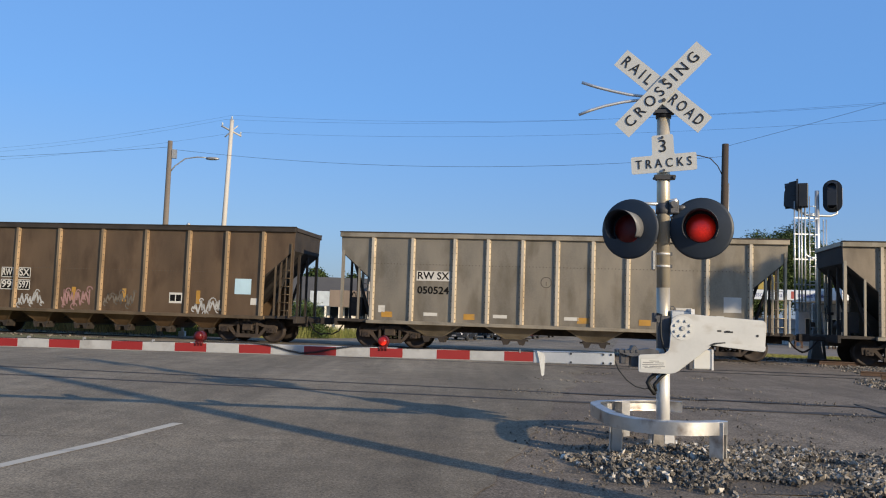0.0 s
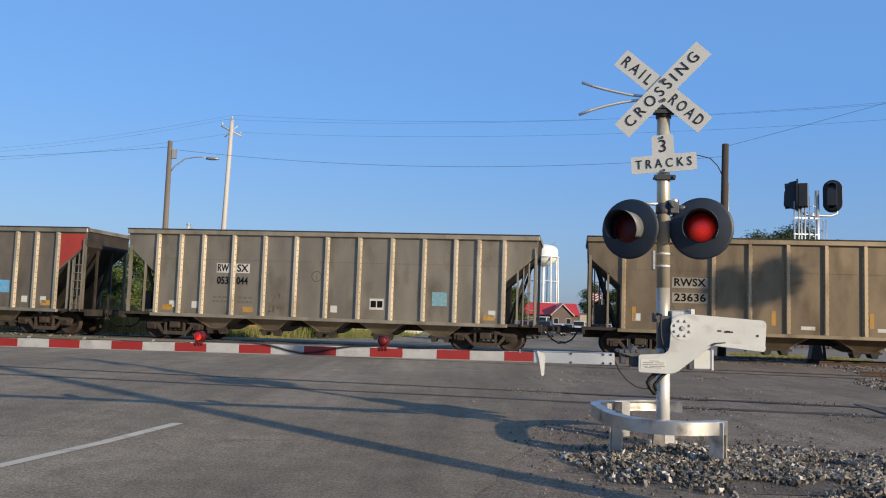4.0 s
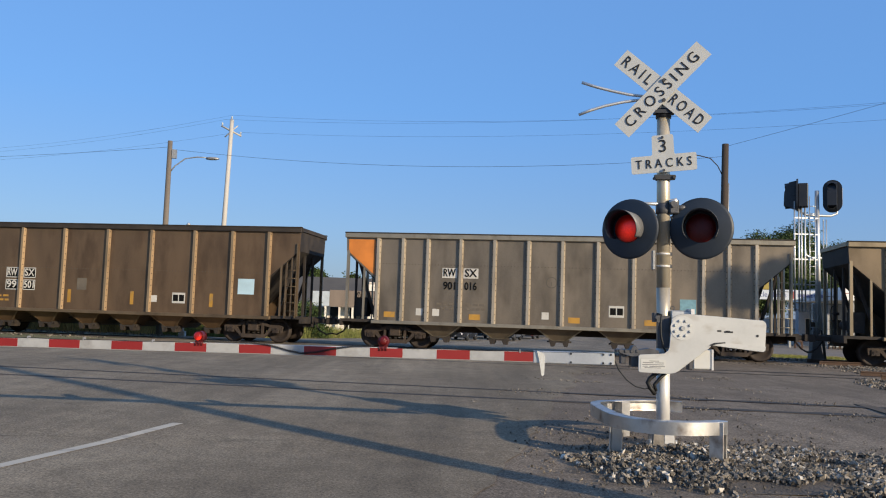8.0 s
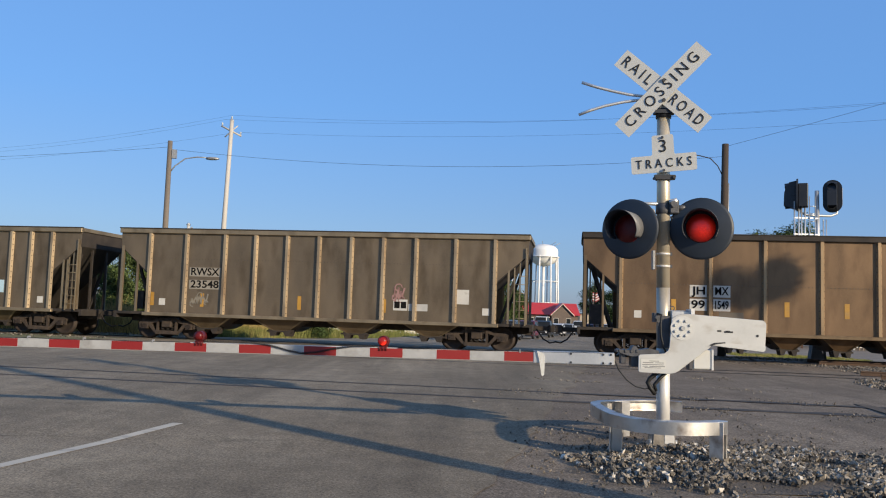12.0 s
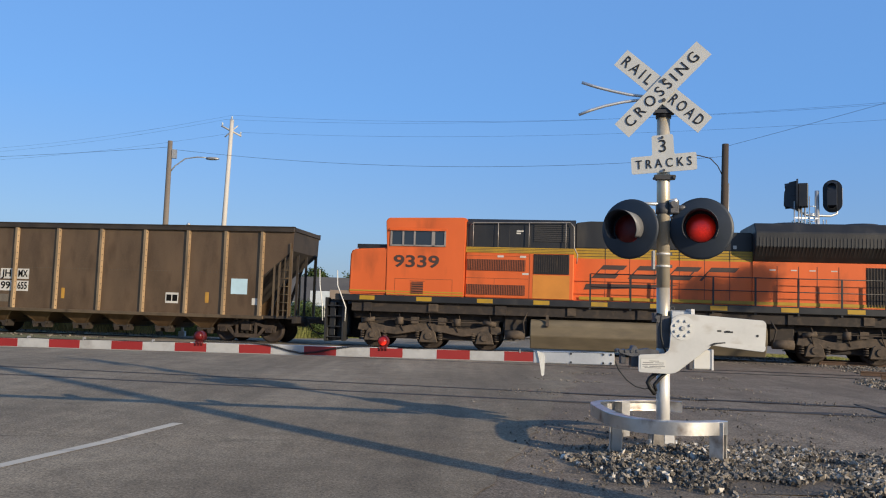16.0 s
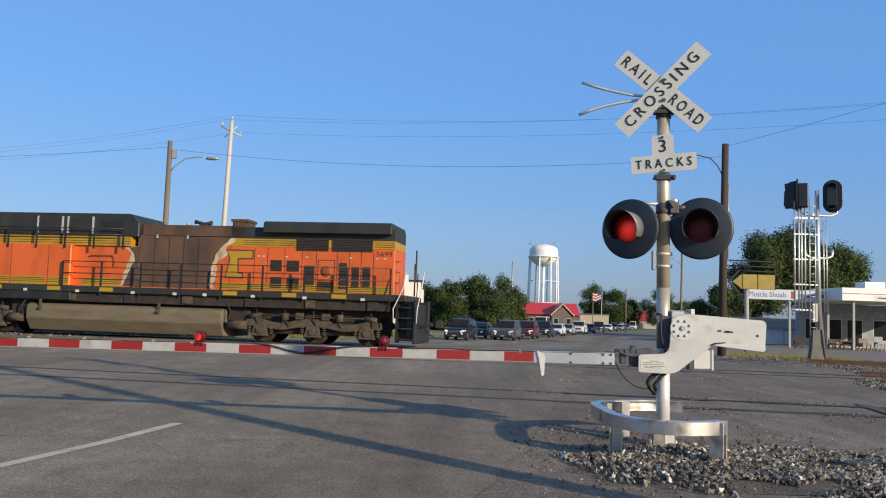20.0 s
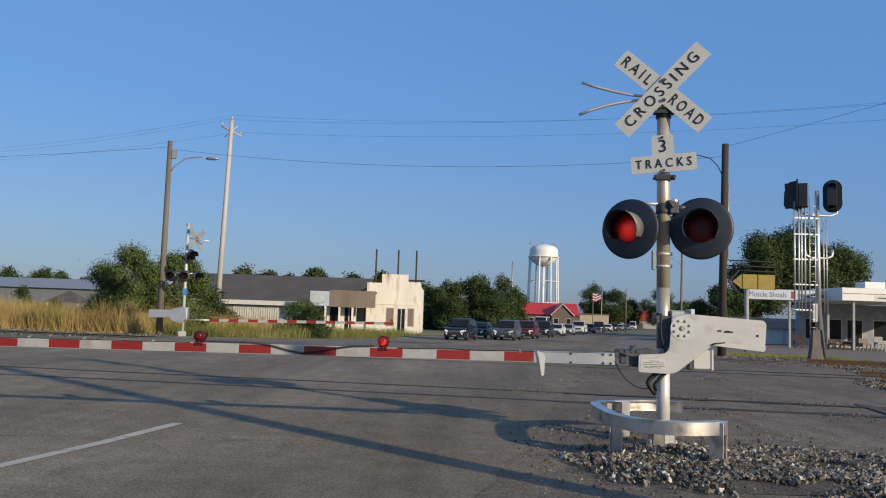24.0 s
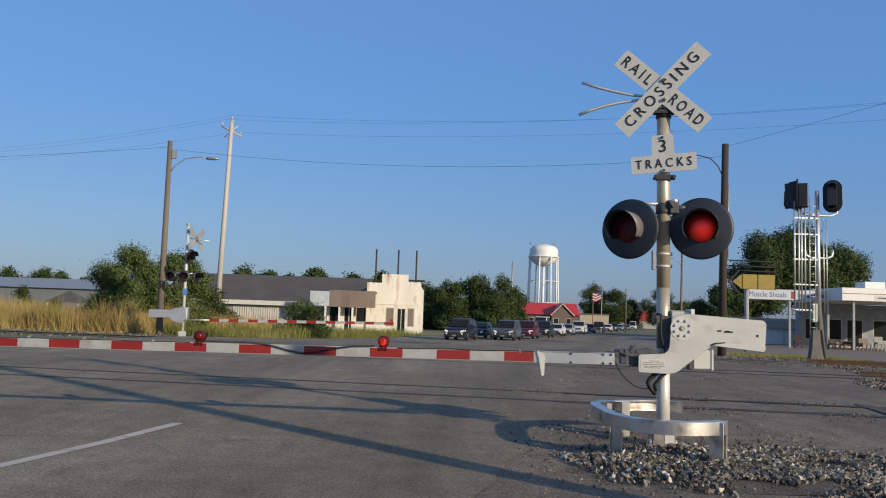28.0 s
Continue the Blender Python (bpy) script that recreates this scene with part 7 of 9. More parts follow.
box(bm, -0.95, 1.0, -0.6, 0.6, 5.75, 5.92)
P_PLAT = tagged(part("pole_platform", bm, M_STEEL_DARK, None, "", pose(-2.98, 96.2, -0.5)), "dark flat platform on a post behind the parapet", "platform")
bm = bmesh.new()
rod(bm, (0.6, 0, 0), (0.6, 0, 5.75), 0.09)
part("leg", bm, M_STEEL_DARK, P_PLAT)
pole(33.2, 150.0, 8.0, 0.12, 0.1, M_WOOD_POLE, "dark far street pole beside the road")
pole(30.0, 165.0, 6.0, 0.1, 0.08, M_WOOD_POLE, "distant pole in front of trees")


def wire(pts, r, label):
    bm = bmesh.new()
    rows = []
    for (a, b, sag) in pts:
        a, b = Vector(a), Vector(b)
        n = 24
        for k in range(n + 1):
            t = k / n
            p = a.lerp(b, t)
            p.z -= sag * 4 * t * (1 - t)
            if not rows or (rows[-1] - p).length > 0.01:
                rows.append(p)
    tube(bm, rows, r, 5)
    tagged(part("overhead_wire", bm, M_RUBBER), label, "wire", "overhead wires")


wire([((-60, 74, 14.0), (-14.8, 55, 14.0), 1.24), ((-14.8, 55, 14.0), (45, 30, 14.0), 1.62)], 0.0048, "thin dark power line from pole to pole")
wire([((-60, 74, 14.3), (-14.4, 55, 14.3), 1.24), ((-14.4, 55, 14.3), (45, 30, 13.9), 1.75)], 0.0048, "thin dark power line beside the first")
wire([((-60, 74, 13.2), (-14.0, 55, 13.15), 1.0), ((-14.0, 55, 13.15), (45, 30, 13.0), 1.5)], 0.0048, "thin dark power line below the first")
wire([((-60, 48, 9.2), (-12.55, 37.5, 8.6), 0.8), ((-12.55, 37.5, 8.5), (11.2, 33.0, 8.1), 0.6), ((11.2, 33.0, 8.5), (30, 28, 14.1), 0.12)], 0.0065, "sagging cable between the two wooden poles")

# ---------------------------------------------------------------- block signal mast
SM = thing("block_signal", "grey metal railway signal mast with ladder and dark heads", "railway signal", pose(14.95, 33.0, ground_z(14.95, 33.0)))
bm = bmesh.new()
rod(bm, (0, 0, 1.2), (-0.08, 0, 6.75), 0.1, 0.085, 14)
part("mast", bm, M_ALU, SM)
bm = bmesh.new()
rod(bm, (-0.35, 0, 0.0), (-0.16, 0, 1.3), 0.05, 0.09)
rod(bm, (0.24, 0, 0.0), (0.02, 0, 2.0), 0.05, 0.07)
prism(bm, [(-0.42, 0.0), (0.16, 0.0), (0.02, 0.45), (-0.04, 1.2), (-0.3, 1.2), (-0.34, 0.45)], -0.16, 0.16)
part("base_casting", bm, pbr("dark_cast_base", (0.12, 0.11, 0.1), 0.7, 0.2, var=0.3), SM)
bm = bmesh.new()
box(bm, -0.32, -0.12, -0.16, -0.02, 1.5, 2.25)
bevel_all(bm, 0.02)
part("relay_case", bm, M_GALV, SM)
for z, w in ((5.75, 0.75), (4.05, 0.55)):
    bm = bmesh.new()
    tube(bm, [(-w, 0, z + 0.35), (-w * 0.95, 0, z + 0.1), (-w * 0.6, 0, z), (w * 0.6, 0, z), (w * 0.95, 0, z + 0.1), (w, 0, z + 0.35)], 0.05, 8)
    part("arm_bracket", bm, M_ALU, SM)


def signal_head(x, turn):
    bm = bmesh.new()
    out = [(0.36 * math.cos(t), 0.36 * math.sin(t) + (0.3 if math.sin(t) > 0 else -0.3)) for t in [math.pi * 2 * k / 24 for k in range(24)]]
    prism(bm, out, -0.03, 0.03)
    h = part("signal_head", bm, M_BLACK, SM, "dark oval signal head with hoods", Matrix.Translation((x, 0, 6.55)) @ Matrix.Rotation(radians(turn), 4, "Z"))
    for z in (0.35, 0.0, -0.35):
        bm = bmesh.new()
        rod(bm, (0, -0.03, z), (0, -0.46, z - 0.04), 0.18, 0.165, 14, False)
        part("hood", bm, M_BLACK, h)
    bm = bmesh.new()
    prism(bm, [(-0.03, 0.56), (-0.3, 0.5), (-0.48, 0.1), (-0.5, -0.42), (-0.03, -0.6)], -0.17, 0.17, "x")
    part("shroud", bm, M_BLACK, h)
    bm = bmesh.new()
    box(bm, -0.22, 0.22, 0.03, 0.4, -0.5, 0.45)
    bevel_all(bm, 0.03)
    part("head_case", bm, M_BLACK, h)


signal_head(-0.86, -115)
signal_head(0.55, -28)
bm = bmesh.new()
box(bm, 0.75, 1.02, 0.1, 0.5, 6.2, 6.95)
bevel_all(bm, 0.03)
part("side_case", bm, M_GALV, SM)
for x in (-1.0, -0.83, -0.72, -0.58):
    bm = bmesh.new()
    rod(bm, (x, -0.1, 1.9), (x - 0.02, -0.1, 6.3), 0.03)
    part("cage_rail", bm, M_ALU, SM)
for z in (1.95, 2.95, 3.95, 4.95, 5.6):
    bm = bmesh.new()
    box(bm, -1.05, -0.1, -0.12, -0.08, z, z + 0.05)
    part("cage_hoop", bm, M_ALU, SM)
for x in (-0.42, -0.2):
    bm = bmesh.new()
    rod(bm, (x, -0.15, 1.0), (x - 0.02, -0.15, 6.5), 0.018)
    part("ladder_rail", bm, M_ALU, SM)
for k in range(17):
    bm = bmesh.new()
    rod(bm, (-0.42, -0.15, 1.3 + 0.3 * k), (-0.2, -0.15, 1.3 + 0.3 * k), 0.014, None, 6)
    part("ladder_rung", bm, M_ALU, SM)
for x in (0.22, 0.34):
    bm = bmesh.new()
    rod(bm, (x, 0, 1.9), (x - 0.05, 0, 5.6), 0.022)
    part("cage_rail", bm, M_ALU, SM)

# ---------------------------------------------------------------- buildings
M_ROOF = pbr("grey_shingle_roof", (0.085, 0.078, 0.07), 0.9, var=0.2, scale=0.5, fine=8, bump=0.2)
M_WALL_WHITE = pbr("peeling_white_stucco", (0.8, 0.74, 0.62), 0.85, var=0.1, scale=0.8, fine=12, bump=0.1, dirt=(0.42, 0.28, 0.17), dirt_amt=0.36, dirt_scale=1.6, streak=3)
M_FASCIA = pbr("brown_fascia", (0.2, 0.155, 0.12), 0.8, var=0.2, scale=1, streak=4)
M_SIDING = pbr("white_siding", (0.55, 0.53, 0.47), 0.7, var=0.12)
M_GREYWALL = pbr("grey_wall", (0.3, 0.3, 0.28), 0.8, var=0.15)
M_PANE_FAR = pbr("dark_window", (0.02, 0.022, 0.024), 0.12, var=0.2, bump=0.0, spec=0.06)
BX, BY, BZ = 0.0, 85.0, -0.5
SHOP = thing("old_shop", "abandoned white stepped-front shop with peeling paint", "building", pose(BX, BY, BZ))
bm = bmesh.new()
prism(bm, [(-7.6, 0), (-2.1, 0), (-2.1, 5.2), (-3.42, 5.2), (-3.42, 5.95), (-6.1, 5.95), (-6.1, 5.05), (-7.6, 5.05)], 0, 0.35)
WALL_F = part("front_wall", bm, M_WALL_WHITE, SHOP)
bm = bmesh.new()
box(bm, -2.4, -2.1, 0.36, 14, 0, 4.8)
part("side_wall", bm, M_WALL_WHITE, SHOP)
bm = bmesh.new()
box(bm, -7.6, -7.3, 0.36, 14, 0, 4.8)
part("side_wall", bm, M_WALL_WHITE, SHOP)
bm = bmesh.new()
box(bm, -7.3, -2.4, 0.36, 14, 4.4, 4.6)
part("roof", bm, M_ROOF, SHOP)
for a, b, z0, z1, nm, mt in ((-5.55, -4.8, 0.7, 2.5, "window", M_FASCIA), (-4.4, -3.65, 0.05, 2.45, "door", M_PANE_FAR), (-3.35, -2.75, 0.7, 2.5, "window", M_FASCIA)):
    w = plate(SHOP, mt, a, b, z0, z1, -0.002, nm)
    frame_box(w, a - 0.06, b + 0.06, z0 - 0.05, z1 + 0.06, -0.006, M_SIDING, 0.07, "frame")
plate(SHOP, M_SIDING, -4.06, -3.99, 0.05, 2.45, -0.008, "door_stile")
bm = bmesh.new()
box(bm, -7.5, -2.15, -0.06, -0.002, 2.85, 2.93)
part("ledge", bm, M_WALL_WHITE, SHOP)
# long wing with grey roof
WING = thing("long_shed", "long low shed with grey shingle roof and porch", "building", pose(BX, BY, BZ))
bm = bmesh.new()
prism(bm, [(1.0, 2.85), (7.5, 5.75), (7.6, 5.65), (1.1, 2.7)], -29, -7.62, "x")
part("roof", bm, M_ROOF, WING)
bm = bmesh.new()
prism(bm, [(7.5, 5.75), (15, 2.85), (15, 2.7), (7.6, 5.65)], -29, -7.62, "x")
part("roof", bm, M_ROOF, WING)
bm = bmesh.new()
box(bm, -28.5, -11.1, 1.6, 1.9, 0, 2.72)
part("wall", bm, M_GREYWALL, WING)
bm = bmesh.new()
box(bm, -28.9, -12.0, 0.9, 1.02, 2.4, 2.85)
part("eave_board", bm, M_SIDING, WING)
for k in range(26):
    bm = bmesh.new()
    x = -21.5 + 0.24 * k
    box(bm, x, x + 0.17, 1.5, 1.598, 0.2, 2.3)
    part("siding_board", bm, M_SIDING, WING)
bm = bmesh.new()
box(bm, -11.1, -6.55, -2.0, -1.8, 2.45, 4.1)
part("porch_fascia", bm, M_FASCIA, WING, "weathered brown porch fascia")
bm = bmesh.new()
box(bm, -11.1, -6.55, -1.8, 1.6, 3.9, 4.05)
part("porch_roof", bm, M_ROOF, WING)
bm = bmesh.new()
box(bm, -13.05, -11.12, -2.0, -1.85, 2.5, 3.95)
part("blank_sign", bm, pbr("pale_sign_metal", (0.5, 0.54, 0.55), 0.5, 0.2, var=0.15), WING, "pale blank metal sign board")
bm = bmesh.new()
box(bm, -11.6, -6.6, 0.2, 0.4, 0, 2.6)
part("porch_wall", bm, M_WALL_WHITE, WING)
for a, b, z0, z1 in ((-11.3, -10.4, 1.0, 2.45), (-9.8, -8.9, 0.05, 2.4), (-8.6, -7.7, 0.9, 2.45)):
    plate(WING, M_PANE_FAR, a, b, z0, z1, 0.198, "opening")
plate(WING, M_SIDING, -9.4, -9.3, 0.05, 2.4, 0.19, "door_stile")
for x in (-11.5, -10.1, -8.8, -7.0):
    bm = bmesh.new()
    box(bm, x - 0.09, x + 0.09, -1.9, -1.72, 0, 2.46)
    part("porch_post", bm, M_WALL_WHITE, WING)
plate(WING, M_RED, -7.3, -6.9, 1.45, 1.9, 0.19, "small_sign", "small red notice")

# far left sheds
SH2 = thing("warehouse", "long pale metal warehouse beyond the weeds", "building", pose(-66, 140, -0.5))
bm = bmesh.new()
box(bm, -30, 12, 0, 14, 0, 4.4)
part("wall", bm, pbr("blue_grey_metal", (0.15, 0.165, 0.175), 0.6, 0.1, var=0.12, streak=3), SH2)
bm = bmesh.new()
prism(bm, [(-0.6, 4.4), (7, 6.2), (14.6, 4.4)], -30.5, 12.5, "x")
part("roof", bm, pbr("pale_metal_roof", (0.3, 0.315, 0.32), 0.5, 0.3, var=0.1), SH2)
GZ = thing("gazebo", "small open gazebo with dark hipped roof", "gazebo", pose(-48.9, 110, -0.5))
bm = bmesh.new()
vs = [bm.verts.new(p) for p in ((-2.4, -2.4, 2.0), (2.4, -2.4, 2.0), (2.4, 2.4, 2.0), (-2.4, 2.4, 2.0), (0, 0, 3.6))]
bm.faces.new(vs[3::-1])
for i in range(4):
    bm.faces.new((vs[i], vs[(i + 1) % 4], vs[4]))
part("roof", bm, M_ROOF, GZ)
for x in (-2, 2):
    for y in (-2, 2):
        bm = bmesh.new()
        box(bm, x - 0.08, x + 0.08, y - 0.08, y + 0.08, 0, 2.05)
        part("post", bm, M_SIDING, GZ)

# red-roofed building
M_REDROOF = pbr("red_metal_roof", (0.52, 0.035, 0.025), 0.45, var=0.15)
M_BRICK_DARK = pbr("dark_brick", (0.13, 0.1, 0.08), 0.85, var=0.2)
RB = thing("red_roofed_shop", "low shop with bright red roof and gable", "building", pose(19.5, 150, -0.5))
bm = bmesh.new()
box(bm, -5.6, 5.2, 0, 9, 0, 2.8)
part("wall", bm, M_BRICK_DARK, RB)
bm = bmesh.new()
prism(bm, [(-0.6, 2.8), (4.5, 5.0), (9.6, 2.8)], -5.9, 5.5, "x")
part("roof", bm, M_REDROOF, RB)
bm = bmesh.new()
prism(bm, [(0.2, 0), (4.0, 0), (4.0, 2.8), (2.1, 4.6), (0.2, 2.8)], -1.6, 2.0)
part("gable_wall", bm, M_BRICK_DARK, RB)
for s in (-1, 1):
    bm = bmesh.new()
    prism(bm, [(2.1, 4.75), (2.1, 4.95), (2.1 + s * 2.2, 2.85), (2.1 + s * 2.2, 2.65)], -1.9, 3.0)
    part("gable_roof", bm, M_REDROOF, RB)
    bm = bmesh.new()
    prism(bm, [(2.1, 4.7), (2.1, 4.85), (2.1 + s * 2.1, 2.8), (2.1 + s * 2.1, 2.62)], -1.95, -1.9)
    part("gable_trim", bm, M_SIDING, RB)
for x in (-4.6, -3.2, -1.6, 1.0, 3.2):
    w = plate(RB, M_PANE_FAR, x - 0.4, x + 0.4, 1.0, 2.2, -0.002 if x < 0 else -1.602, "window")
    frame_box(w, x - 0.45, x + 0.45, 0.95, 2.25, (-0.006 if x < 0 else -1.606), M_SIDING, 0.06, "frame")
LW = thing("low_warehouse", "long tan flat-roofed building behind the queue", "building", pose(35, 190, -0.5))
bm = bmesh.new()
box(bm, -3.4, 3.2, 0, 9, 0, 3.4)
part("wall", bm, pbr("tan_wall", (0.36, 0.3, 0.22), 0.85, var=0.1), LW)
bm = bmesh.new()
box(bm, -3.6, 3.4, -0.2, 9.2, 3.4, 3.65)
part("roof", bm, M_ROOF, LW)
RS = thing("far_store", "distant red and white store front", "building", pose(72, 300, -0.5))
bm = bmesh.new()
box(bm, -8, 8, 0, 10, 0, 4.0)
part("wall", bm, M_GREYWALL, RS)
bm = bmesh.new()
box(bm, -1, 8.2, -0.3, 3, 2.6, 6.2)
part("sign_band", bm, M_RED, RS)
bm = bmesh.new()
box(bm, -8.2, -1.2, -0.3, 3, 3.0, 6.0)
part("sign_band", bm, M_SIDING, RS)

# flag
FL = thing("flagpole", "tall flagpole with a striped flag", "flagpole", pose(30.7, 160, -0.5))
bm = bmesh.new()
rod(bm, (0, 0, 0), (0.1, 0, 7.9), 0.06, 0.04)
part("shaft", bm, M_SIGN, FL)
for k in range(7):
    bm = bmesh.new()
    prism(bm, [(-0.05, 7.7 - 0.22 * k), (-1.1, 7.3 - 0.25 * k), (-1.7, 7.5 - 0.25 * k), (-1.7, 7.27 - 0.25 * k), (-1.1, 7.06 - 0.25 * k), (-0.05, 7.5 - 0.22 * k)], -0.01, 0.01)
    part("flag_stripe", bm, M_RED if k % 2 == 0 else M_SIGN, FL)
bm = bmesh.new()
prism(bm, [(-0.05, 7.72), (-0.75, 7.45), (-0.75, 6.75), (-0.05, 6.95)], -0.02, -0.011)
part("flag_canton", bm, pbr("flag_blue", (0.03, 0.05, 0.18), 0.7), FL)

# water tower
M_TOWER = pbr("tower_white", (0.72, 0.72, 0.7), 0.5, var=0.05, scale=0.3)
WT = thing("water_tower", "white legged water tower with antennas on top", "water tower", pose(42.5, 350, -0.5))
bm = bmesh.new()
lathe(bm, [(0.0, 24.2), (2.5, 24.7), (4.6, 25.9), (5.9, 27.8), (6.0, 28.4), (6.0, 30.8), (5.8, 31.6), (4.6, 32.8), (2.5, 33.5), (0.0, 33.8)], 32, "z")
part("tank", bm, M_TOWER, WT)
bm = bmesh.new()
lathe(bm, [(5.9, 28.0), (6.6, 28.0), (6.6, 28.35), (5.9, 28.35)], 32, "z")
part("walkway", bm, M_TOWER, WT)
bm = bmesh.new()
rod(bm, (0, 0, 0), (0, 0, 24.5), 0.6)
part("riser", bm, M_TOWER, WT)
for k in range(8):
    t = 2 * math.pi * (k + 0.5) / 8
    bm = bmesh.new()
    rod(bm, (6.9 * math.cos(t), 6.9 * math.sin(t), 0), (6.0 * math.cos(t), 6.0 * math.sin(t), 28.6), 0.36, None, 8)
    part("leg", bm, M_TOWER, WT)
    for z, r in ((9.0, 6.62), (18.0, 6.34)):
        u2 = 2 * math.pi * (k + 1.5) / 8
        bm = bmesh.new()
        rod(bm, (r * math.cos(t), r * math.sin(t), z), (r * math.cos(u2), r * math.sin(u2), z), 0.16, None, 6)
        part("strut", bm, M_TOWER, WT)
for k in range(7):
    t = 2 * math.pi * k / 7
    bm = bmesh.new()
    rod(bm, (4.0 * math.cos(t), 4.0 * math.sin(t), 33.0), (6.8 * math.cos(t), 6.8 * math.sin(t), 34.3), 0.1, None, 6)
    part("antenna", bm, M_GALV, WT)
pole(29.5, 350, 26.0, 0.35, 0.3, M_GALV, "slim far antenna mast", category="antenna mast")

# shop with canopy on the right
CN = thing("canopy_shop", "low roadside shop with white canopy and sign band", "building", pose(0, 80, -0.5))
M_CANOPY = pbr("canopy_white", (0.72, 0.71, 0.67), 0.5, var=0.05)
M_SHOPWALL = pbr("shop_blue_grey", (0.26, 0.29, 0.32), 0.8, var=0.2)
M_BLUE_TXT = pbr("blue_lettering", (0.08, 0.1, 0.22), 0.5)
bm = bmesh.new()
box(bm, 29.2, 37.0, 0.0, 0.5, 4.5, 5.5)
bevel_all(bm, 0.03)
part("sign_band", bm, pbr("sign_band_pale", (0.46, 0.5, 0.54), 0.5, var=0.05), CN, "pale sign band with blue lettering")
lettering("letters", "Muscle Shoals", 0.72, M_BLUE_TXT, CN, Matrix.Translation((31.3, -0.012, 4.98)) @ pose(0, 0, 0, 90, 0, 0), 3.6)
bm = bmesh.new()
for a, b in ((34.2, 34.5), (34.65, 35.6), (35.75, 36.7)):
    box(bm, a, b, -0.012, -0.004, 4.82, 5.12)
part("sign_print", bm, M_BLUE_TXT, CN)
plate(CN, M_RED, 33.55, 33.85, 4.65, 5.35, -0.004, "sign_emblem")
bm = bmesh.new()
box(bm, 37.0, 52.0, -3.0, 8.0, 4.55, 5.75)
bevel_all(bm, 0.03)
part("canopy_roof", bm, M_CANOPY, CN)
plate(CN, M_RED, 37.0, 52.0, 5.18, 5.24, -3.004, "red_line")
for a, b in ((40.0, 42.4), (42.6, 45.0), (45.4, 47.5)):
    w = plate(CN, M_SIGN, a, b, 4.62, 5.12, -3.01, "sign_panel")
    bm = bmesh.new()
    box(bm, a + 0.3, b - 0.4, -3.02, -3.014, 4.8, 4.92)
    part("print", bm, M_FADED, w)
bm = bmesh.new()
box(bm, 42.2, 44.2, 3.0, 5.0, 5.75, 6.7)
part("roof_unit", bm, M_CANOPY, CN)
for x, y in ((38.3, -2.5), (41.6, -2.5), (46.5, -2.5), (33.5, 0.25), (37.2, 0.25)):
    bm = bmesh.new()
    box(bm, x - 0.1, x + 0.1, y - 0.1, y + 0.1, 0, 4.55)
    part("canopy_post", bm, M_GREYWALL, CN)
bm = bmesh.new()
box(bm, 37.7, 56.0, 8.0, 8.8, 0, 4.5)
part("shop_wall", bm, M_SHOPWALL, CN)
for x in (39.2, 41.4, 43.6, 46.4, 49.5):
    w = plate(CN, M_PANE_FAR, x - 0.8, x + 0.8, 0.8 if x != 43.6 else 0.05, 2.9, 7.998, "window" if x != 43.6 else "door")
    frame_box(w, x - 0.85, x + 0.85, 0.75 if x != 43.6 else 0.05, 2.95, 7.99, M_SIDING, 0.07, "frame")
LWALL = thing("white_low_wall", "low white wall with brown lean-to roof", "wall", pose(0, 92, -0.5))
bm = bmesh.new()
box(bm, 32.0, 39.5, 0, 0.3, 0, 1.75)
bevel_all(bm, 0.03)
part("panel", bm, M_CANOPY, LWALL)
bm = bmesh.new()
prism(bm, [(-0.3, 1.75), (0.3, 1.8), (3.0, 2.9), (3.0, 2.75)], 31.6, 40.2, "x")
part("lean_to_roof", bm, M_FASCIA, LWALL, "brown lean-to roof")
for x in (33.4, 35.6, 37.8):
    bm = bmesh.new()
    box(bm, x - 0.04, x + 0.04, -0.012, -0.002, 0.1, 1.7)
    part("panel_joint", bm, M_GREYWALL, LWALL)
rnd = random.Random(21)
for k, (x, y, w, h, m, nm, lb) in enumerate(((33.4, 78, 0.7, 1.2, M_RUST, "fuel_can", "red metal drum before the shop"), (38.5, 79, 1.3, 0.8, M_RUST, "garden_bench", "reddish wooden bench for sale"), (39.6, 78, 0.9, 1.1, M_FASCIA, "wooden_crate", "tan wooden crate stacked outdoors"),
                                             (41.5, 79, 0.8, 1.3, M_GREYWALL, "ice_chest", "white chest under the canopy"), (43.3, 79, 1.0, 0.9, M_WOOD_POLE, "wooden_rocker", "small wooden chair under the canopy"), (37.2, 79, 0.8, 0.9, M_RUST, "garden_cart", "small red garden cart"))):
    o = thing(nm, lb, nm.replace("_", " "), pose(x, y, -0.5, 0, 0, rnd.uniform(-20, 20)))
    bm = bmesh.new()
    box(bm, -w / 2, w / 2, -0.35, 0.35, h * 0.45, h * 0.6)
    bevel_all(bm, 0.03)
    part("seat_board", bm, m, o)
    bm = bmesh.new()
    box(bm, -w / 2, w / 2, 0.25, 0.35, h * 0.6, h)
    part("back_board", bm, m, o)
    for sx in (-1, 1):
        for sy in (-1, 1):
            bm = bmesh.new()
            box(bm, sx * (w / 2 - 0.06) - 0.05, sx * (w / 2 - 0.06) + 0.05, sy * 0.3 - 0.05, sy * 0.3 + 0.05, 0, h * 0.47)
            part("leg", bm, m, o)
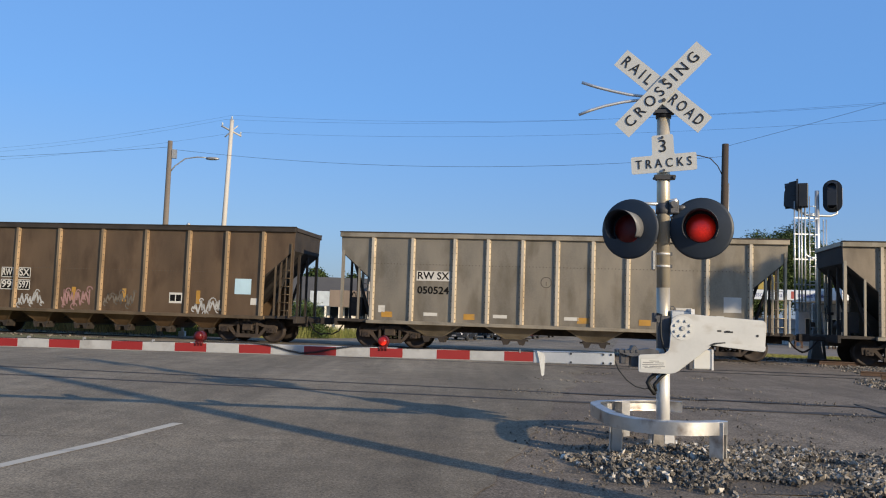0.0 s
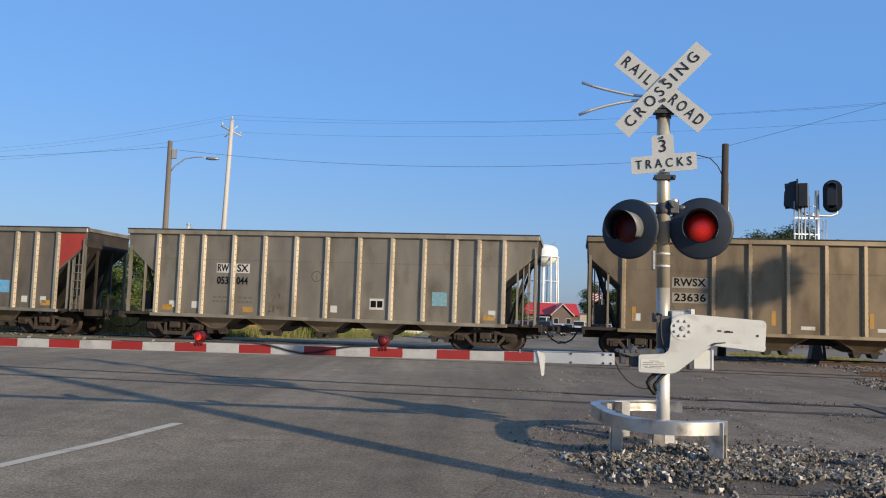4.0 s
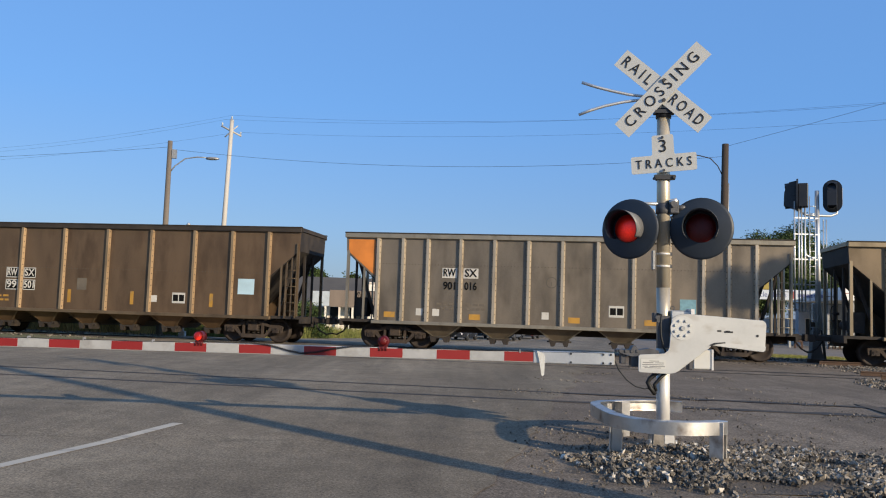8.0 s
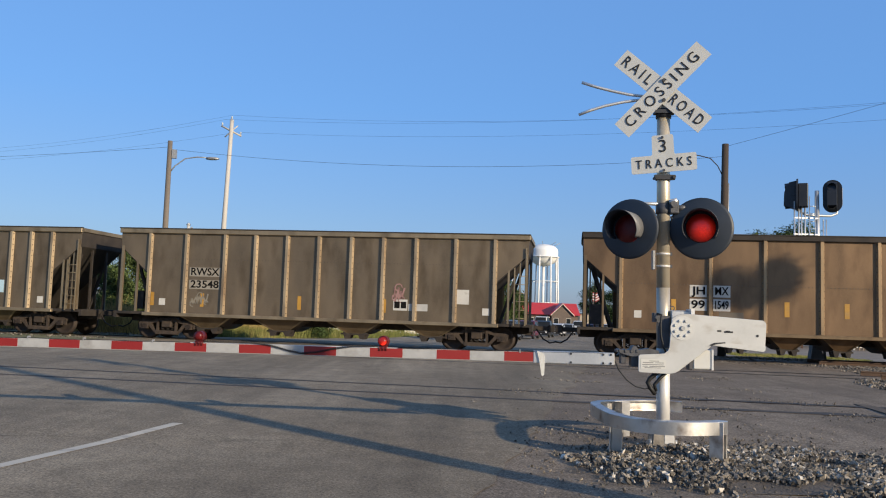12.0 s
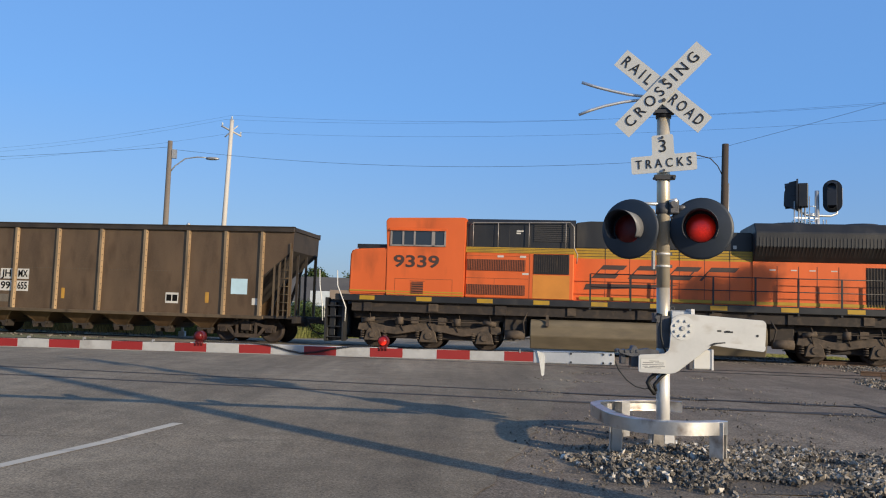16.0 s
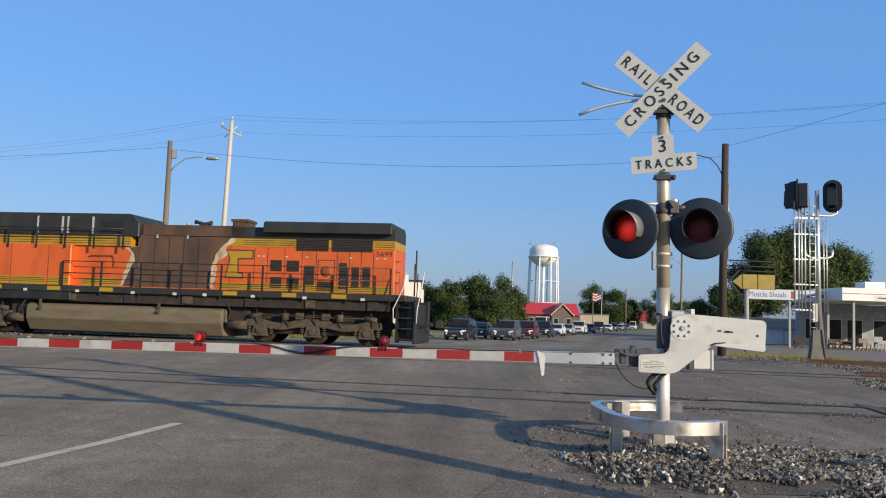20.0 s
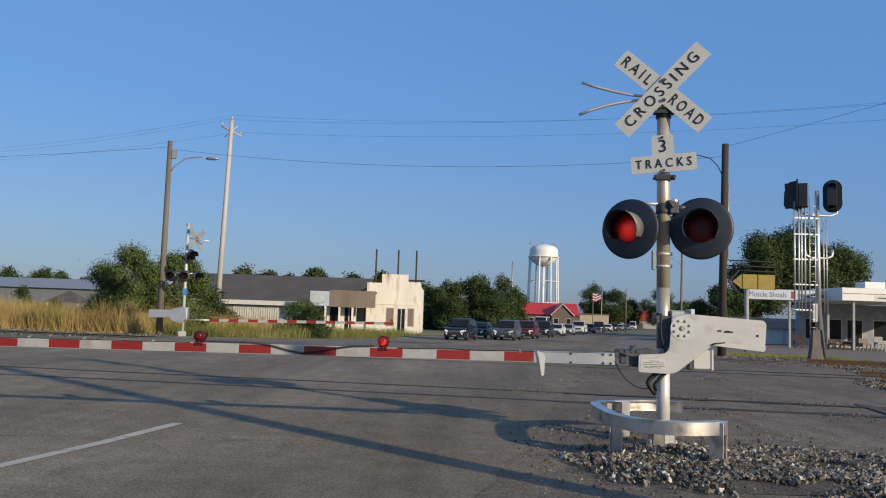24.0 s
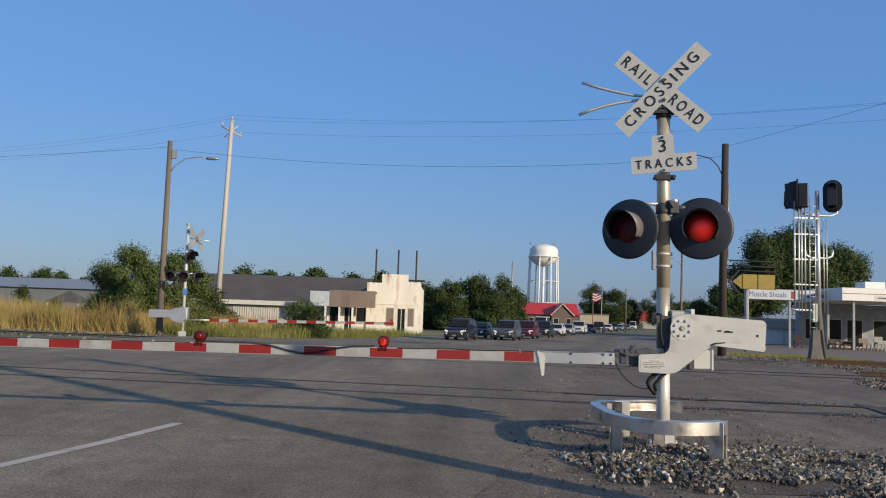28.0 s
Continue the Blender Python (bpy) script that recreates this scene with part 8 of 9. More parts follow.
for x, y in ((26.0, 70.0), (26.6, 70.4), (47.5, 78), (48.4, 78.2)):
    o = thing("bollard", "short white bollard post", "bollard", pose(x, y, -0.5), "bollards")
    bm = bmesh.new()
    rod(bm, (0, 0, 0), (0, 0, 0.95), 0.1, 0.1, 10)
    part("post", bm, M_CANOPY, o)
    bm = bmesh.new()
    lathe(bm, [(0.1, 0.95), (0.07, 1.02), (0.0, 1.05)], 10, "z")
    part("cap", bm, M_CANOPY, o)

YS = thing("arrow_sign", "yellow arrow sign on a pipe frame", "sign", pose(0, 62, -0.5))
for a, b in ((22.35, 23.45), (23.5, 24.75)):
    bm = bmesh.new()
    box(bm, a, b, -0.1, 0.1, 4.62, 5.72)
    bevel_all(bm, 0.02)
    part("sign_panel", bm, pbr("sign_yellow", (0.25, 0.18, 0.016), 0.5, var=0.15, dirt=(0.3, 0.2, 0.03), dirt_amt=0.3, dirt_scale=3), YS)
bm = bmesh.new()
prism(bm, [(21.25, 5.15), (22.05, 6.0), (22.2, 6.0), (21.45, 5.15), (22.2, 4.3), (22.05, 4.3)], -0.08, 0.08)
part("arrow_head", bm, M_STEEL_DARK, YS)
bm = bmesh.new()
prism(bm, [(21.62, 5.15), (22.3, 5.72), (22.3, 4.62)], -0.09, 0.05)
part("arrow_fill", bm, pbr("arrow_yellow", (0.22, 0.16, 0.015), 0.5, var=0.15), YS)
for z in (6.0, 6.35, 6.75):
    bm = bmesh.new()
    rod(bm, (20.8, 0, z), (24.8, 0, z - 0.05), 0.04)
    part("frame_pipe", bm, M_STEEL_DARK, YS)
bm = bmesh.new()
rod(bm, (24.8, 0, 4.6), (24.8, 0, 6.8), 0.04)
part("frame_pipe", bm, M_STEEL_DARK, YS)
for x, h, r, m in ((21.15, 6.0, 0.08, M_CANOPY), (22.75, 4.7, 0.16, M_GREYWALL)):
    bm = bmesh.new()
    rod(bm, (x, 0.15, 0), (x, 0.15, h), r)
    part("sign_post", bm, m, YS)


# ---------------------------------------------------------------- vehicles waiting beyond the tracks
M_TYRE = pbr("tyre", (0.015, 0.015, 0.015), 0.85)
M_HEADLAMP = pbr("headlamp", (0.9, 0.9, 0.88), 0.2, 0.1, var=0.05)
M_CHROME = pbr("chrome", (0.6, 0.6, 0.6), 0.2, 0.9, var=0.05)


def vehicle(kind, col, q, d, label, rough=0.25):
    """Faces the crossing; its own -y is the front."""
    L, W, H = {"suv": (4.7, 1.88, 1.74), "car": (4.6, 1.8, 1.46), "pickup": (5.6, 1.95, 1.88), "van": (5.5, 2.0, 2.3)}[kind]
    p = road_point(q, d, gz(d))
    v = thing(kind if kind != "suv" else "sport_utility_car", label, "car" if kind in ("suv", "car") else kind, Matrix.Translation(p) @ Matrix.Rotation(-RA - radians(2.5), 4, "Z"), "vehicles waiting at the crossing")
    paint = pbr("paint_" + label.split()[0] + "_%d" % int(d), col, rough + 0.05, 0.0, var=0.06, bump=0.0, spec=0.35, dirt=tuple(0.7 * c + 0.03 for c in col), dirt_amt=0.2)
    hood = {"suv": 1.04, "car": 0.9, "pickup": 1.14, "van": 1.1}[kind]
    belt = hood + 0.05
    low = 0.27
    a = L / 2

    def moulded(bm):
        """Rounds the plan at both ends and leans the sides in above the waist."""
        for w in bm.verts:
            e = min(1.0, abs(w.co.y) / a)
            lean = max(0.0, w.co.z - belt * 0.82)
            w.co.x *= (1 - 0.17 * e ** 5) * (1 - 0.27 * lean / (H - belt * 0.82) * (0.55 + 0.45 * lean / H))
        return bm

    def panel(name, mat, pts, x0, x1, bevel=0.0, parent=None, lab=""):
        bm = bmesh.new()
        prism(bm, pts, x0, x1, "x")
        if bevel:
            bevel_all(bm, bevel, 3)
        return part(name, moulded(bm), mat, parent or v, lab)

    arches = []
    for yc in (a - 0.92, -a + 0.9):
        arches += [(yc + 0.41 * math.cos(t), 0.33 + 0.41 * math.sin(t)) for t in [radians(k) for k in range(0, 181, 30)] if 0.33 + 0.41 * math.sin(t) > low]
    panel("body", paint, [(-a + 0.05, low + 0.06), (-a, low + 0.3), (-a + 0.02, hood - 0.3), (-a + 0.16, hood - 0.12), (-a + 0.55, hood - 0.03), (-a + 1.15, hood), (a - 0.18, belt), (a - 0.02, belt - 0.25), (a, low + 0.25), (a - 0.1, low)] + arches + [(-a + 0.3, low)], -W / 2, W / 2, 0.0)
    bm = bmesh.new()
    box(bm, -W / 2 + 0.06, W / 2 - 0.06, -a + 0.3, a - 0.3, low - 0.02, hood - 0.2)
    part("underbody", bm, M_BLACK, v)
    rear = {"suv": a - 0.12, "car": a - 0.85, "pickup": 0.6, "van": a - 0.05}[kind]
    front = -a + (1.05 if kind != "van" else 0.6)
    panel("cabin", paint, [(front, hood - 0.03), (front + 0.8, H - 0.1), (front + 1.15, H - 0.015), (front + 1.7, H), (rear - 0.6, H - 0.02), (rear - 0.2, H - 0.14), (rear, belt - 0.02)], -W / 2 + 0.05, W / 2 - 0.05, 0.03)
    panel("windscreen", M_PANE_FAR, [(front + 0.04, hood + 0.045), (front + 0.74, H - 0.13), (front + 0.71, H - 0.115), (front + 0.0, hood + 0.055)], -W / 2 + 0.14, W / 2 - 0.14)
    for s in (-1, 1):
        x0 = s * (W / 2 - 0.05)
        mid = (front + rear) / 2 + 0.2
        panel("side_window", M_PANE_FAR, [(front + 0.36, belt + 0.05), (front + 0.98, H - 0.13), (mid - 0.05, H - 0.1), (mid - 0.05, belt + 0.05)], x0, x0 + s * 0.012)
        panel("side_window", M_PANE_FAR, [(mid + 0.05, belt + 0.05), (mid + 0.05, H - 0.1), (rear - 0.55, H - 0.15), (rear - 0.28, belt + 0.07)], x0, x0 + s * 0.012)
        bm = bmesh.new()
        prism(bm, [(s * (W / 2 - 0.02), hood - 0.2), (s * (W / 2 - 0.02), hood - 0.36), (s * (W / 2 - 0.3), hood - 0.42), (s * (W / 2 - 0.5), hood - 0.36), (s * (W / 2 - 0.48), hood - 0.28)], -a - 0.012, -a + 0.35)
        part("headlamp", moulded(bm), M_HEADLAMP, v)
        bm = bmesh.new()
        box(bm, min(s * (W / 2 - 0.06), s * (W / 2 + 0.16)), max(s * (W / 2 - 0.06), s * (W / 2 + 0.16)), front + 0.45, front + 0.57, belt + 0.03, belt + 0.18)
        bevel_all(bm, 0.03)
        part("mirror", bm, paint, v)
        bm = bmesh.new()
        rod(bm, (s * (W / 2 - 0.32), -a + 0.02, low + 0.26), (s * (W / 2 - 0.32), -a - 0.035, low + 0.26), 0.07, None, 10)
        part("fog_lamp", bm, M_HEADLAMP, v)
        for y in (-a + 0.9, a - 0.92):
            w = part("wheel", cached("tyre", lambda bm: lathe(bm, [(0.2, -0.1), (0.3, -0.12), (0.35, -0.08), (0.35, 0.08), (0.3, 0.12), (0.2, 0.1)], 20, "x"), M_TYRE), None, v, "", Matrix.Translation((s * (W / 2 - 0.13), y, 0.35)))
            part("rim", cached("rim", lambda bm: lathe(bm, [(0.0, -0.1), (0.1, -0.09), (0.21, -0.11), (0.21, 0.11), (0.1, 0.09), (0.0, 0.1)], 14, "x"), M_CHROME), None, w)
    bm = bmesh.new()
    prism(bm, [(-0.52, hood - 0.24), (0.52, hood - 0.24), (0.42, hood - 0.5), (-0.42, hood - 0.5)], -a - 0.02, -a + 0.1)
    g = part("grille", bm, M_BLACK, v)
    bm = bmesh.new()
    box(bm, -0.5, 0.5, -a - 0.032, -a - 0.021, hood - 0.36, hood - 0.32)
    part("grille_bar", bm, M_CHROME, g)
    for z in (0.27, 0.46):
        bm = bmesh.new()
        box(bm, -0.48, 0.48, -a - 0.03, -a - 0.021, hood - z - 0.02, hood - z)
        part("grille_bar", bm, M_CHROME, g)
    bm = bmesh.new()
    box(bm, -W / 2 + 0.2, W / 2 - 0.2, -a - 0.035, -a + 0.1, low + 0.02, low + 0.2)
    bevel_all(bm, 0.03)
    part("bumper", bm, M_BLACK if kind != "pickup" else M_CHROME, v)
    bm = bmesh.new()
    box(bm, -0.16, 0.16, -a - 0.042, -a - 0.036, low + 0.06, low + 0.17)
    part("plate_bar", bm, M_GALV, v)
    return v


for spec in (("suv", (0.015, 0.017, 0.022), -13.15, 37.3, "black sport utility car with dark windows, waiting"),
             ("car", (0.02, 0.026, 0.026), -13.2, 46.5, "dark green saloon car waiting in line"),
             ("suv", (0.075, 0.082, 0.095), -10.2, 42.8, "grey crossover car with bright headlamps"),
             ("suv", (0.1, 0.01, 0.016), -9.55, 51.5, "dark red sport utility car"),
             ("suv", (0.012, 0.012, 0.014), -8.95, 61, "black sport utility car with chrome grille"),
             ("car", (0.6, 0.6, 0.6), -8.35, 71, "white saloon car in the queue"),
             ("van", (0.6, 0.6, 0.58), -11.6, 86, "white delivery van in the outer lane"),
             ("car", (0.3, 0.31, 0.32), -7.75, 80, "silver saloon car in the queue"),
             ("pickup", (0.62, 0.62, 0.6), -6.95, 93, "white pickup truck in the queue"),
             ("car", (0.2, 0.02, 0.02), -6.2, 107, "red saloon car far back"),
             ("pickup", (0.012, 0.012, 0.014), -5.2, 121, "black pickup truck far back"),
             ("car", (0.6, 0.6, 0.6), -4.1, 138, "white saloon car far back"),
             ("suv", (0.03, 0.035, 0.05), -3.2, 150, "dark blue sport utility car far back"),
             ("car", (0.2, 0.26, 0.33), -2.0, 164, "pale blue saloon car far back"),
             ("car", (0.05, 0.09, 0.16), -0.7, 178, "blue saloon car far back"),
             ("van", (0.62, 0.62, 0.6), 1.0, 196, "white van far back in the queue")):
    vehicle(*spec)


# ---------------------------------------------------------------- plants
def leaf_cloud(lumps, n, size, rnd, mat):
    """Small leaves in sprigs through the lumps (centre, radii), thicker towards their skins."""
    vs, fs = [], []
    tot = sum(r[0] * r[1] * r[2] for _, r in lumps)
    for c, r in lumps:
        for _ in range(int(n / 6 * r[0] * r[1] * r[2] / tot) + 4):
            d = Vector((rnd.gauss(0, 1), rnd.gauss(0, 1), rnd.gauss(0, 1))).normalized() * (rnd.random() ** 0.35) * (1 + 0.26 * rnd.gauss(0, 1) * rnd.random())
            o = Vector((c[0] + d.x * r[0], c[1] + d.y * r[1], max(0.02, c[2] + d.z * r[2])))
            for _ in range(6):
                p = o + Vector((rnd.gauss(0, 1), rnd.gauss(0, 1), rnd.gauss(0, 1))) * size * 1.5
                face = (d + Vector((rnd.gauss(0, 0.45), rnd.gauss(0, 0.45), 0.25 + rnd.gauss(0, 0.45)))).normalized()
                a = face.cross(Vector((rnd.gauss(0, 1), rnd.gauss(0, 1), rnd.gauss(0, 1)))).normalized()
                b = face.cross(a)
                q = size * rnd.uniform(0.55, 1.4)
                k = len(vs)
                vs += [p + a * q, p + b * q * 0.5, p - a * q, p - b * q * 0.5]
                fs.append((k, k + 1, k + 2, k + 3))
    me = bpy.data.meshes.new("crown")
    me.from_pydata(vs, [], fs)
    me.materials.append(mat)
    return me


def tree(x, y, h, spread, label, seed, n=2500, size=0.25, mat=None, low=0.25, lumps=10, kind_name="tree", z=None):
    rnd = random.Random(seed)
    t = thing(kind_name, label, kind_name, pose(x, y, ground_z(x, y) if z is None else z))
    bm = bmesh.new()
    r = max(0.06, h * 0.028)
    top = h * 0.55
    rod(bm, (0, 0, -0.1), (rnd.uniform(-.1, .1) * h * 0.3, 0, top), r, r * 0.45, 9)
    centres = []
    for k in range(lumps):
        a = 2 * math.pi * k / lumps + rnd.uniform(-0.4, 0.4)
        e = rnd.uniform(low + 0.1, 0.86)
        w = spread * (0.35 + 0.4 * rnd.random()) * math.sin(math.pi * min(0.97, max(0.15, (e - low * 0.6) / 1.05)))
        c = (w * math.cos(a), w * math.sin(a) * 0.8, h * e)
        rr = spread * rnd.uniform(0.26, 0.42)
        centres.append((c, (rr, rr, rr * rnd.uniform(0.7, 0.95))))
        rod(bm, (0, 0, top * rnd.uniform(0.45, 0.95)), c, r * 0.38, r * 0.08, 6)
    centres.append(((0, 0, h * 0.84), (spread * 0.36, spread * 0.36, h * 0.16)))
    centres.append(((0, 0, h * (low + 0.35) / 1.0), (spread * 0.6, spread * 0.55, h * 0.25)))
    if low < 0.03:
        for k in range(6):
            a = 2 * math.pi * k / 6 + rnd.uniform(-0.4, 0.4)
            rr = spread * rnd.uniform(0.3, 0.4)
            centres.append(((spread * 0.62 * math.cos(a), spread * 0.55 * math.sin(a), h * rnd.uniform(0.1, 0.3)), (rr, rr, h * 0.17)))
    part("trunk", bm, M_BARK, t)
    part("crown", leaf_cloud(centres, n, size, rnd, mat or M_LEAF), None, t)
    return t


tree(-16.15, 43, 4.6, 2.1, "dense green bushy tree among tall weeds", 1, 75000, 0.052, M_LEAF, 0.0, 14)
tree(-13.9, 44, 4.4, 1.9, "green bushy tree behind the wooden pole", 2, 55000, 0.052, M_LEAF, 0.0, 12)
tree(-13.6, 50, 2.9, 1.7, "small dark bush beside the white pole", 3, 16000, 0.06, M_LEAF_DARK, 0.0, 8, "bush")
tree(-7.9, 52, 2.0, 1.3, "low green bush in front of the porch", 4, 10000, 0.05, M_LEAF_DARK, 0.0, 8, "bush")
tree(-10.2, 60, 2.6, 1.6, "low green bush by the shed", 5, 10000, 0.06, M_LEAF, 0.0, 8, "bush")
for k, (x, y, h, s) in enumerate(((-2.2, 118, 6.6, 3.2), (0.9, 116, 7.0, 3.3), (3.2, 119, 7.2, 3.2), (5.6, 117, 7.9, 3.4), (8.4, 116, 8.0, 3.2), (10.6, 122, 6.6, 2.6), (2.0, 113, 4.6, 2.8), (7.0, 112, 4.8, 2.6))):
    tree(x, y, h, s, "dark green roadside tree beyond the shops", 10 + k, 20000, 0.13, M_LEAF_DARK, 0.0, 11)
for k, (x, y, h, s) in enumerate(((41.0, 108, 14.3, 5.4), (47.5, 110, 16.2, 6.8), (53.5, 112, 13.5, 5.6))):
    tree(x, y, h, s, "large leafy tree behind the canopy shop", 20 + k, 60000, 0.14, M_LEAF_MID, 0.16, 14)
tree(33.3, 100, 6.6, 2.8, "small dark tree beside the yellow sign", 24, 15000, 0.13, M_LEAF_DARK, 0.03, 9)
tree(36.5, 118, 5.6, 2.8, "small dark tree by the low wall", 25, 10000, 0.13, M_LEAF_DARK, 0.03, 8)
for k, (x, y, h, s) in enumerate(((-110, 200, 11, 6), (-104, 200, 10.4, 4.8), (-100, 208, 9.4, 5), (-96.5, 203, 10.6, 5.2), (-91.5, 200, 9.6, 4.2), (-88, 206, 8.6, 4.5), (-84, 204, 8.0, 4.5), (-79, 206, 7.6, 4.5), (-66, 205, 7.3, 5), (-31.5, 132, 8.6, 4.2), (-27.8, 134, 8.2, 3.0), (-20.1, 132, 8.7, 2.9), (-14.5, 134, 8.1, 2.8), (-9.6, 132, 8.5, 2.6), (-24.6, 134, 7.6, 2.2),
                               (48, 262, 14, 6), (53, 255, 12, 6), (61, 270, 9, 6), (68, 262, 13, 6), (77, 270, 9, 6), (58, 300, 9, 8), (-40, 180, 7, 4), (-52, 190, 7, 5), (100, 330, 10, 8), (113, 330, 11, 8), (90, 340, 9, 8))):
    tree(x, y, h, s, "distant hazy green tree on the skyline", 40 + k, 13000, 0.22, M_LEAF_DARK, 0.03, 9)
tree(-42.0, 84, 3.5, 1.3, "small shrub beside the fence posts", 70, 4000, 0.1, M_LEAF_DARK, 0.0, 7, "bush")
tree(-39.7, 86, 2.3, 1.2, "small shrub in the weeds", 71, 4000, 0.1, M_LEAF_DARK, 0.0, 7, "bush")

# unseen beside the view: tree and pole added for long shadows on road, train
ST = thing("tree", "unseen slim tree, two rounded leaf tufts shaped for the shadow on the train", "tree", pose(20.4, 18.75, 0.08))
bm = bmesh.new()
rod(bm, (0, 0, -0.1), (-0.05, 0, 5.2), 0.1, 0.06, 9)
for dx, dz in ((-0.62, 6.6), (0.65, 6.75)):
    rod(bm, (-0.05, 0, 5.1), (dx, 0, dz), 0.05, 0.015, 6)
part("trunk", bm, M_BARK, ST)
# tufts placed and sized to cast the two-lobed shadow on the wagons
ST_CROWN = leaf_cloud([((-0.65, -0.02, 6.55), (0.42, 0.42, 0.66)), ((0.65, 0.02, 6.75), (0.46, 0.46, 0.68)), ((0.0, 0.0, 6.25), (0.4, 0.4, 0.4))], 9000, 0.06, random.Random(90), M_LEAF)
part("crown", ST_CROWN, None, ST)
pole(4.25, 3.75, 9.0, 0.16, 0.12, M_WOOD_POLE, "wooden utility pole beside the road")


def grass(name, mat, label, n, seed, place, hmin, hmax, w):
    rnd = random.Random(seed)
    vs, fs = [], []
    while len(fs) < n:
        pnt = place(rnd)
        if pnt is None:
            continue
        x, y = pnt
        z = ground_z(x, y) - 0.03
        clump = noise.noise((x * 0.55, y * 0.4, seed)) + 0.6 * noise.noise((x * 1.7, y * 1.2, seed))
        if clump < rnd.uniform(-1.1, 0.1):
            continue
        h = hmin + (hmax - hmin) * min(1.0, max(0.0, 0.5 + 0.7 * clump)) * rnd.uniform(0.6, 1.15)
        a = rnd.uniform(0, math.pi)
        dx, dy = math.cos(a) * w, math.sin(a) * w * 0.4
        lx, ly = rnd.gauss(0, 0.28) * h, rnd.gauss(0, 0.28) * h
        i = len(vs)
        vs += [(x - dx, y - dy, z), (x + dx, y + dy, z), (x + lx, y + ly, z + h)]
        fs.append((i, i + 1, i + 2))
    me = bpy.data.meshes.new(name)
    me.from_pydata(vs, [], fs)
    me.materials.append(mat)
    tagged(new(name, me), label, "grass", kind="stuff")


def verge(q0, q1, d0, d1):
    def f(rnd):
        t = rnd.random() ** 1.5
        p = road_point(rnd.uniform(q0, q1), d0 + (d1 - d0) * t)
        return p.x, p.y
    return f


grass("dry_grass", M_DRY_GRASS, "tall sun-dried golden grass beyond the tracks", 60000, 5, verge(-50, -22.0, 7.0, 24), 0.6, 2.0, 0.014)
grass("weeds", M_GREEN_GRASS, "low green weeds between track and shop", 50000, 6, verge(-46, -18.6, 8.2, 48), 0.25, 0.95, 0.016)
grass("verge_grass", M_GREEN_GRASS, "short green grass at the road edge", 14000, 7, verge(-32, -19, 8.0, 30), 0.3, 0.8, 0.016)
grass("lot_grass", M_GREEN_GRASS, "strip of short yellow grass beside the lot", 6000, 8, verge(5.5, 12, 15.5, 26), 0.05, 0.16, 0.02)


# ---------------------------------------------------------------- ballast stones
CUBE_F = ((3, 2, 1, 0), (4, 5, 6, 7), (0, 1, 5, 4), (1, 2, 6, 5), (2, 3, 7, 6), (3, 0, 4, 7))


def stone_mesh(vs, fs, p, r, rnd):
    """A broken stone: a skewed block with sharp edges."""
    k = rnd.uniform(0, 6.28)
    ca, sa = math.cos(k), math.sin(k)
    sx, sy, sz = rnd.uniform(0.8, 1.4), rnd.uniform(0.6, 1.0), rnd.uniform(0.5, 0.9)
    t1, t2 = rnd.uniform(-0.8, 0.8), rnd.uniform(-0.8, 0.8)
    i = len(vs)
    for bx_, by_, bz_ in ((-1, -1, -1), (1, -1, -1), (1, 1, -1), (-1, 1, -1), (-1, -1, 1), (1, -1, 1), (1, 1, 1), (-1, 1, 1)):
        x, y, z = (bx_ * sx * r * rnd.uniform(0.3, 0.95), by_ * sy * r * rnd.uniform(0.3, 0.95), bz_ * sz * r * rnd.uniform(0.4, 1.0))
        z += t1 * x + t2 * y
        vs.append((p[0] + x * ca - y * sa, p[1] + x * sa + y * ca, p[2] + z))
    fs.extend(tuple(i + j for j in f) for f in CUBE_F)


def stones(name, label, n, seed, place, rmin, rmax, mat):
    rnd = random.Random(seed)
    vs, fs = [], []
    for _ in range(n):
        pnt = place(rnd)
        if pnt is None:
            continue
        r = rmin + (rmax - rmin) * rnd.random() ** 2.2
        stone_mesh(vs, fs, (pnt[0], pnt[1], pnt[2] + r * 0.25), r, rnd)
    me = bpy.data.meshes.new(name)
    me.from_pydata(vs, [], fs)
    me.materials.append(mat)
    return tagged(new(name, me), label, "gravel", kind="stuff")


def heap_height(x, y):
    u, v = (x - 3.2) / 2.3, (y - 7.85) / 1.5
    return max(0.0, 0.058 * (1 - u * u - v * v)) + 0.014 * noise.noise((x * 3, y * 3, 1)) * (1 if u * u + v * v < 1 else 0)


def heap(rnd):
    x, y = 3.05 + rnd.gauss(0, 0.95), 8.0 + rnd.gauss(0, 0.66)
    if x < 1.05 + 0.25 * abs(y - 8.6) or heap_height(x, y) < 0.012 * rnd.random() or noise.noise((x * 1.7, y * 1.7, 4)) < -0.28 + 0.2 * rnd.random():
        return None
    return x, y, heap_height(x, y)


def heap_sheet():
    bm = bmesh.new()
    n = 30
    grid = []
    for i in range(n + 1):
        row = []
        for j in range(n + 1):
            x, y = 0.7 + 4.6 * i / n, 6.7 + 2.9 * j / n
            row.append(bm.verts.new((x, y, heap_height(x, y) - 0.02 + 0.012 * noise.noise((x * 5, y * 5, 0)))))
        grid.append(row)
    for i in range(n):
        for j in range(n):
            bm.faces.new((grid[i][j], grid[i + 1][j], grid[i + 1][j + 1], grid[i][j + 1]))
    return bm


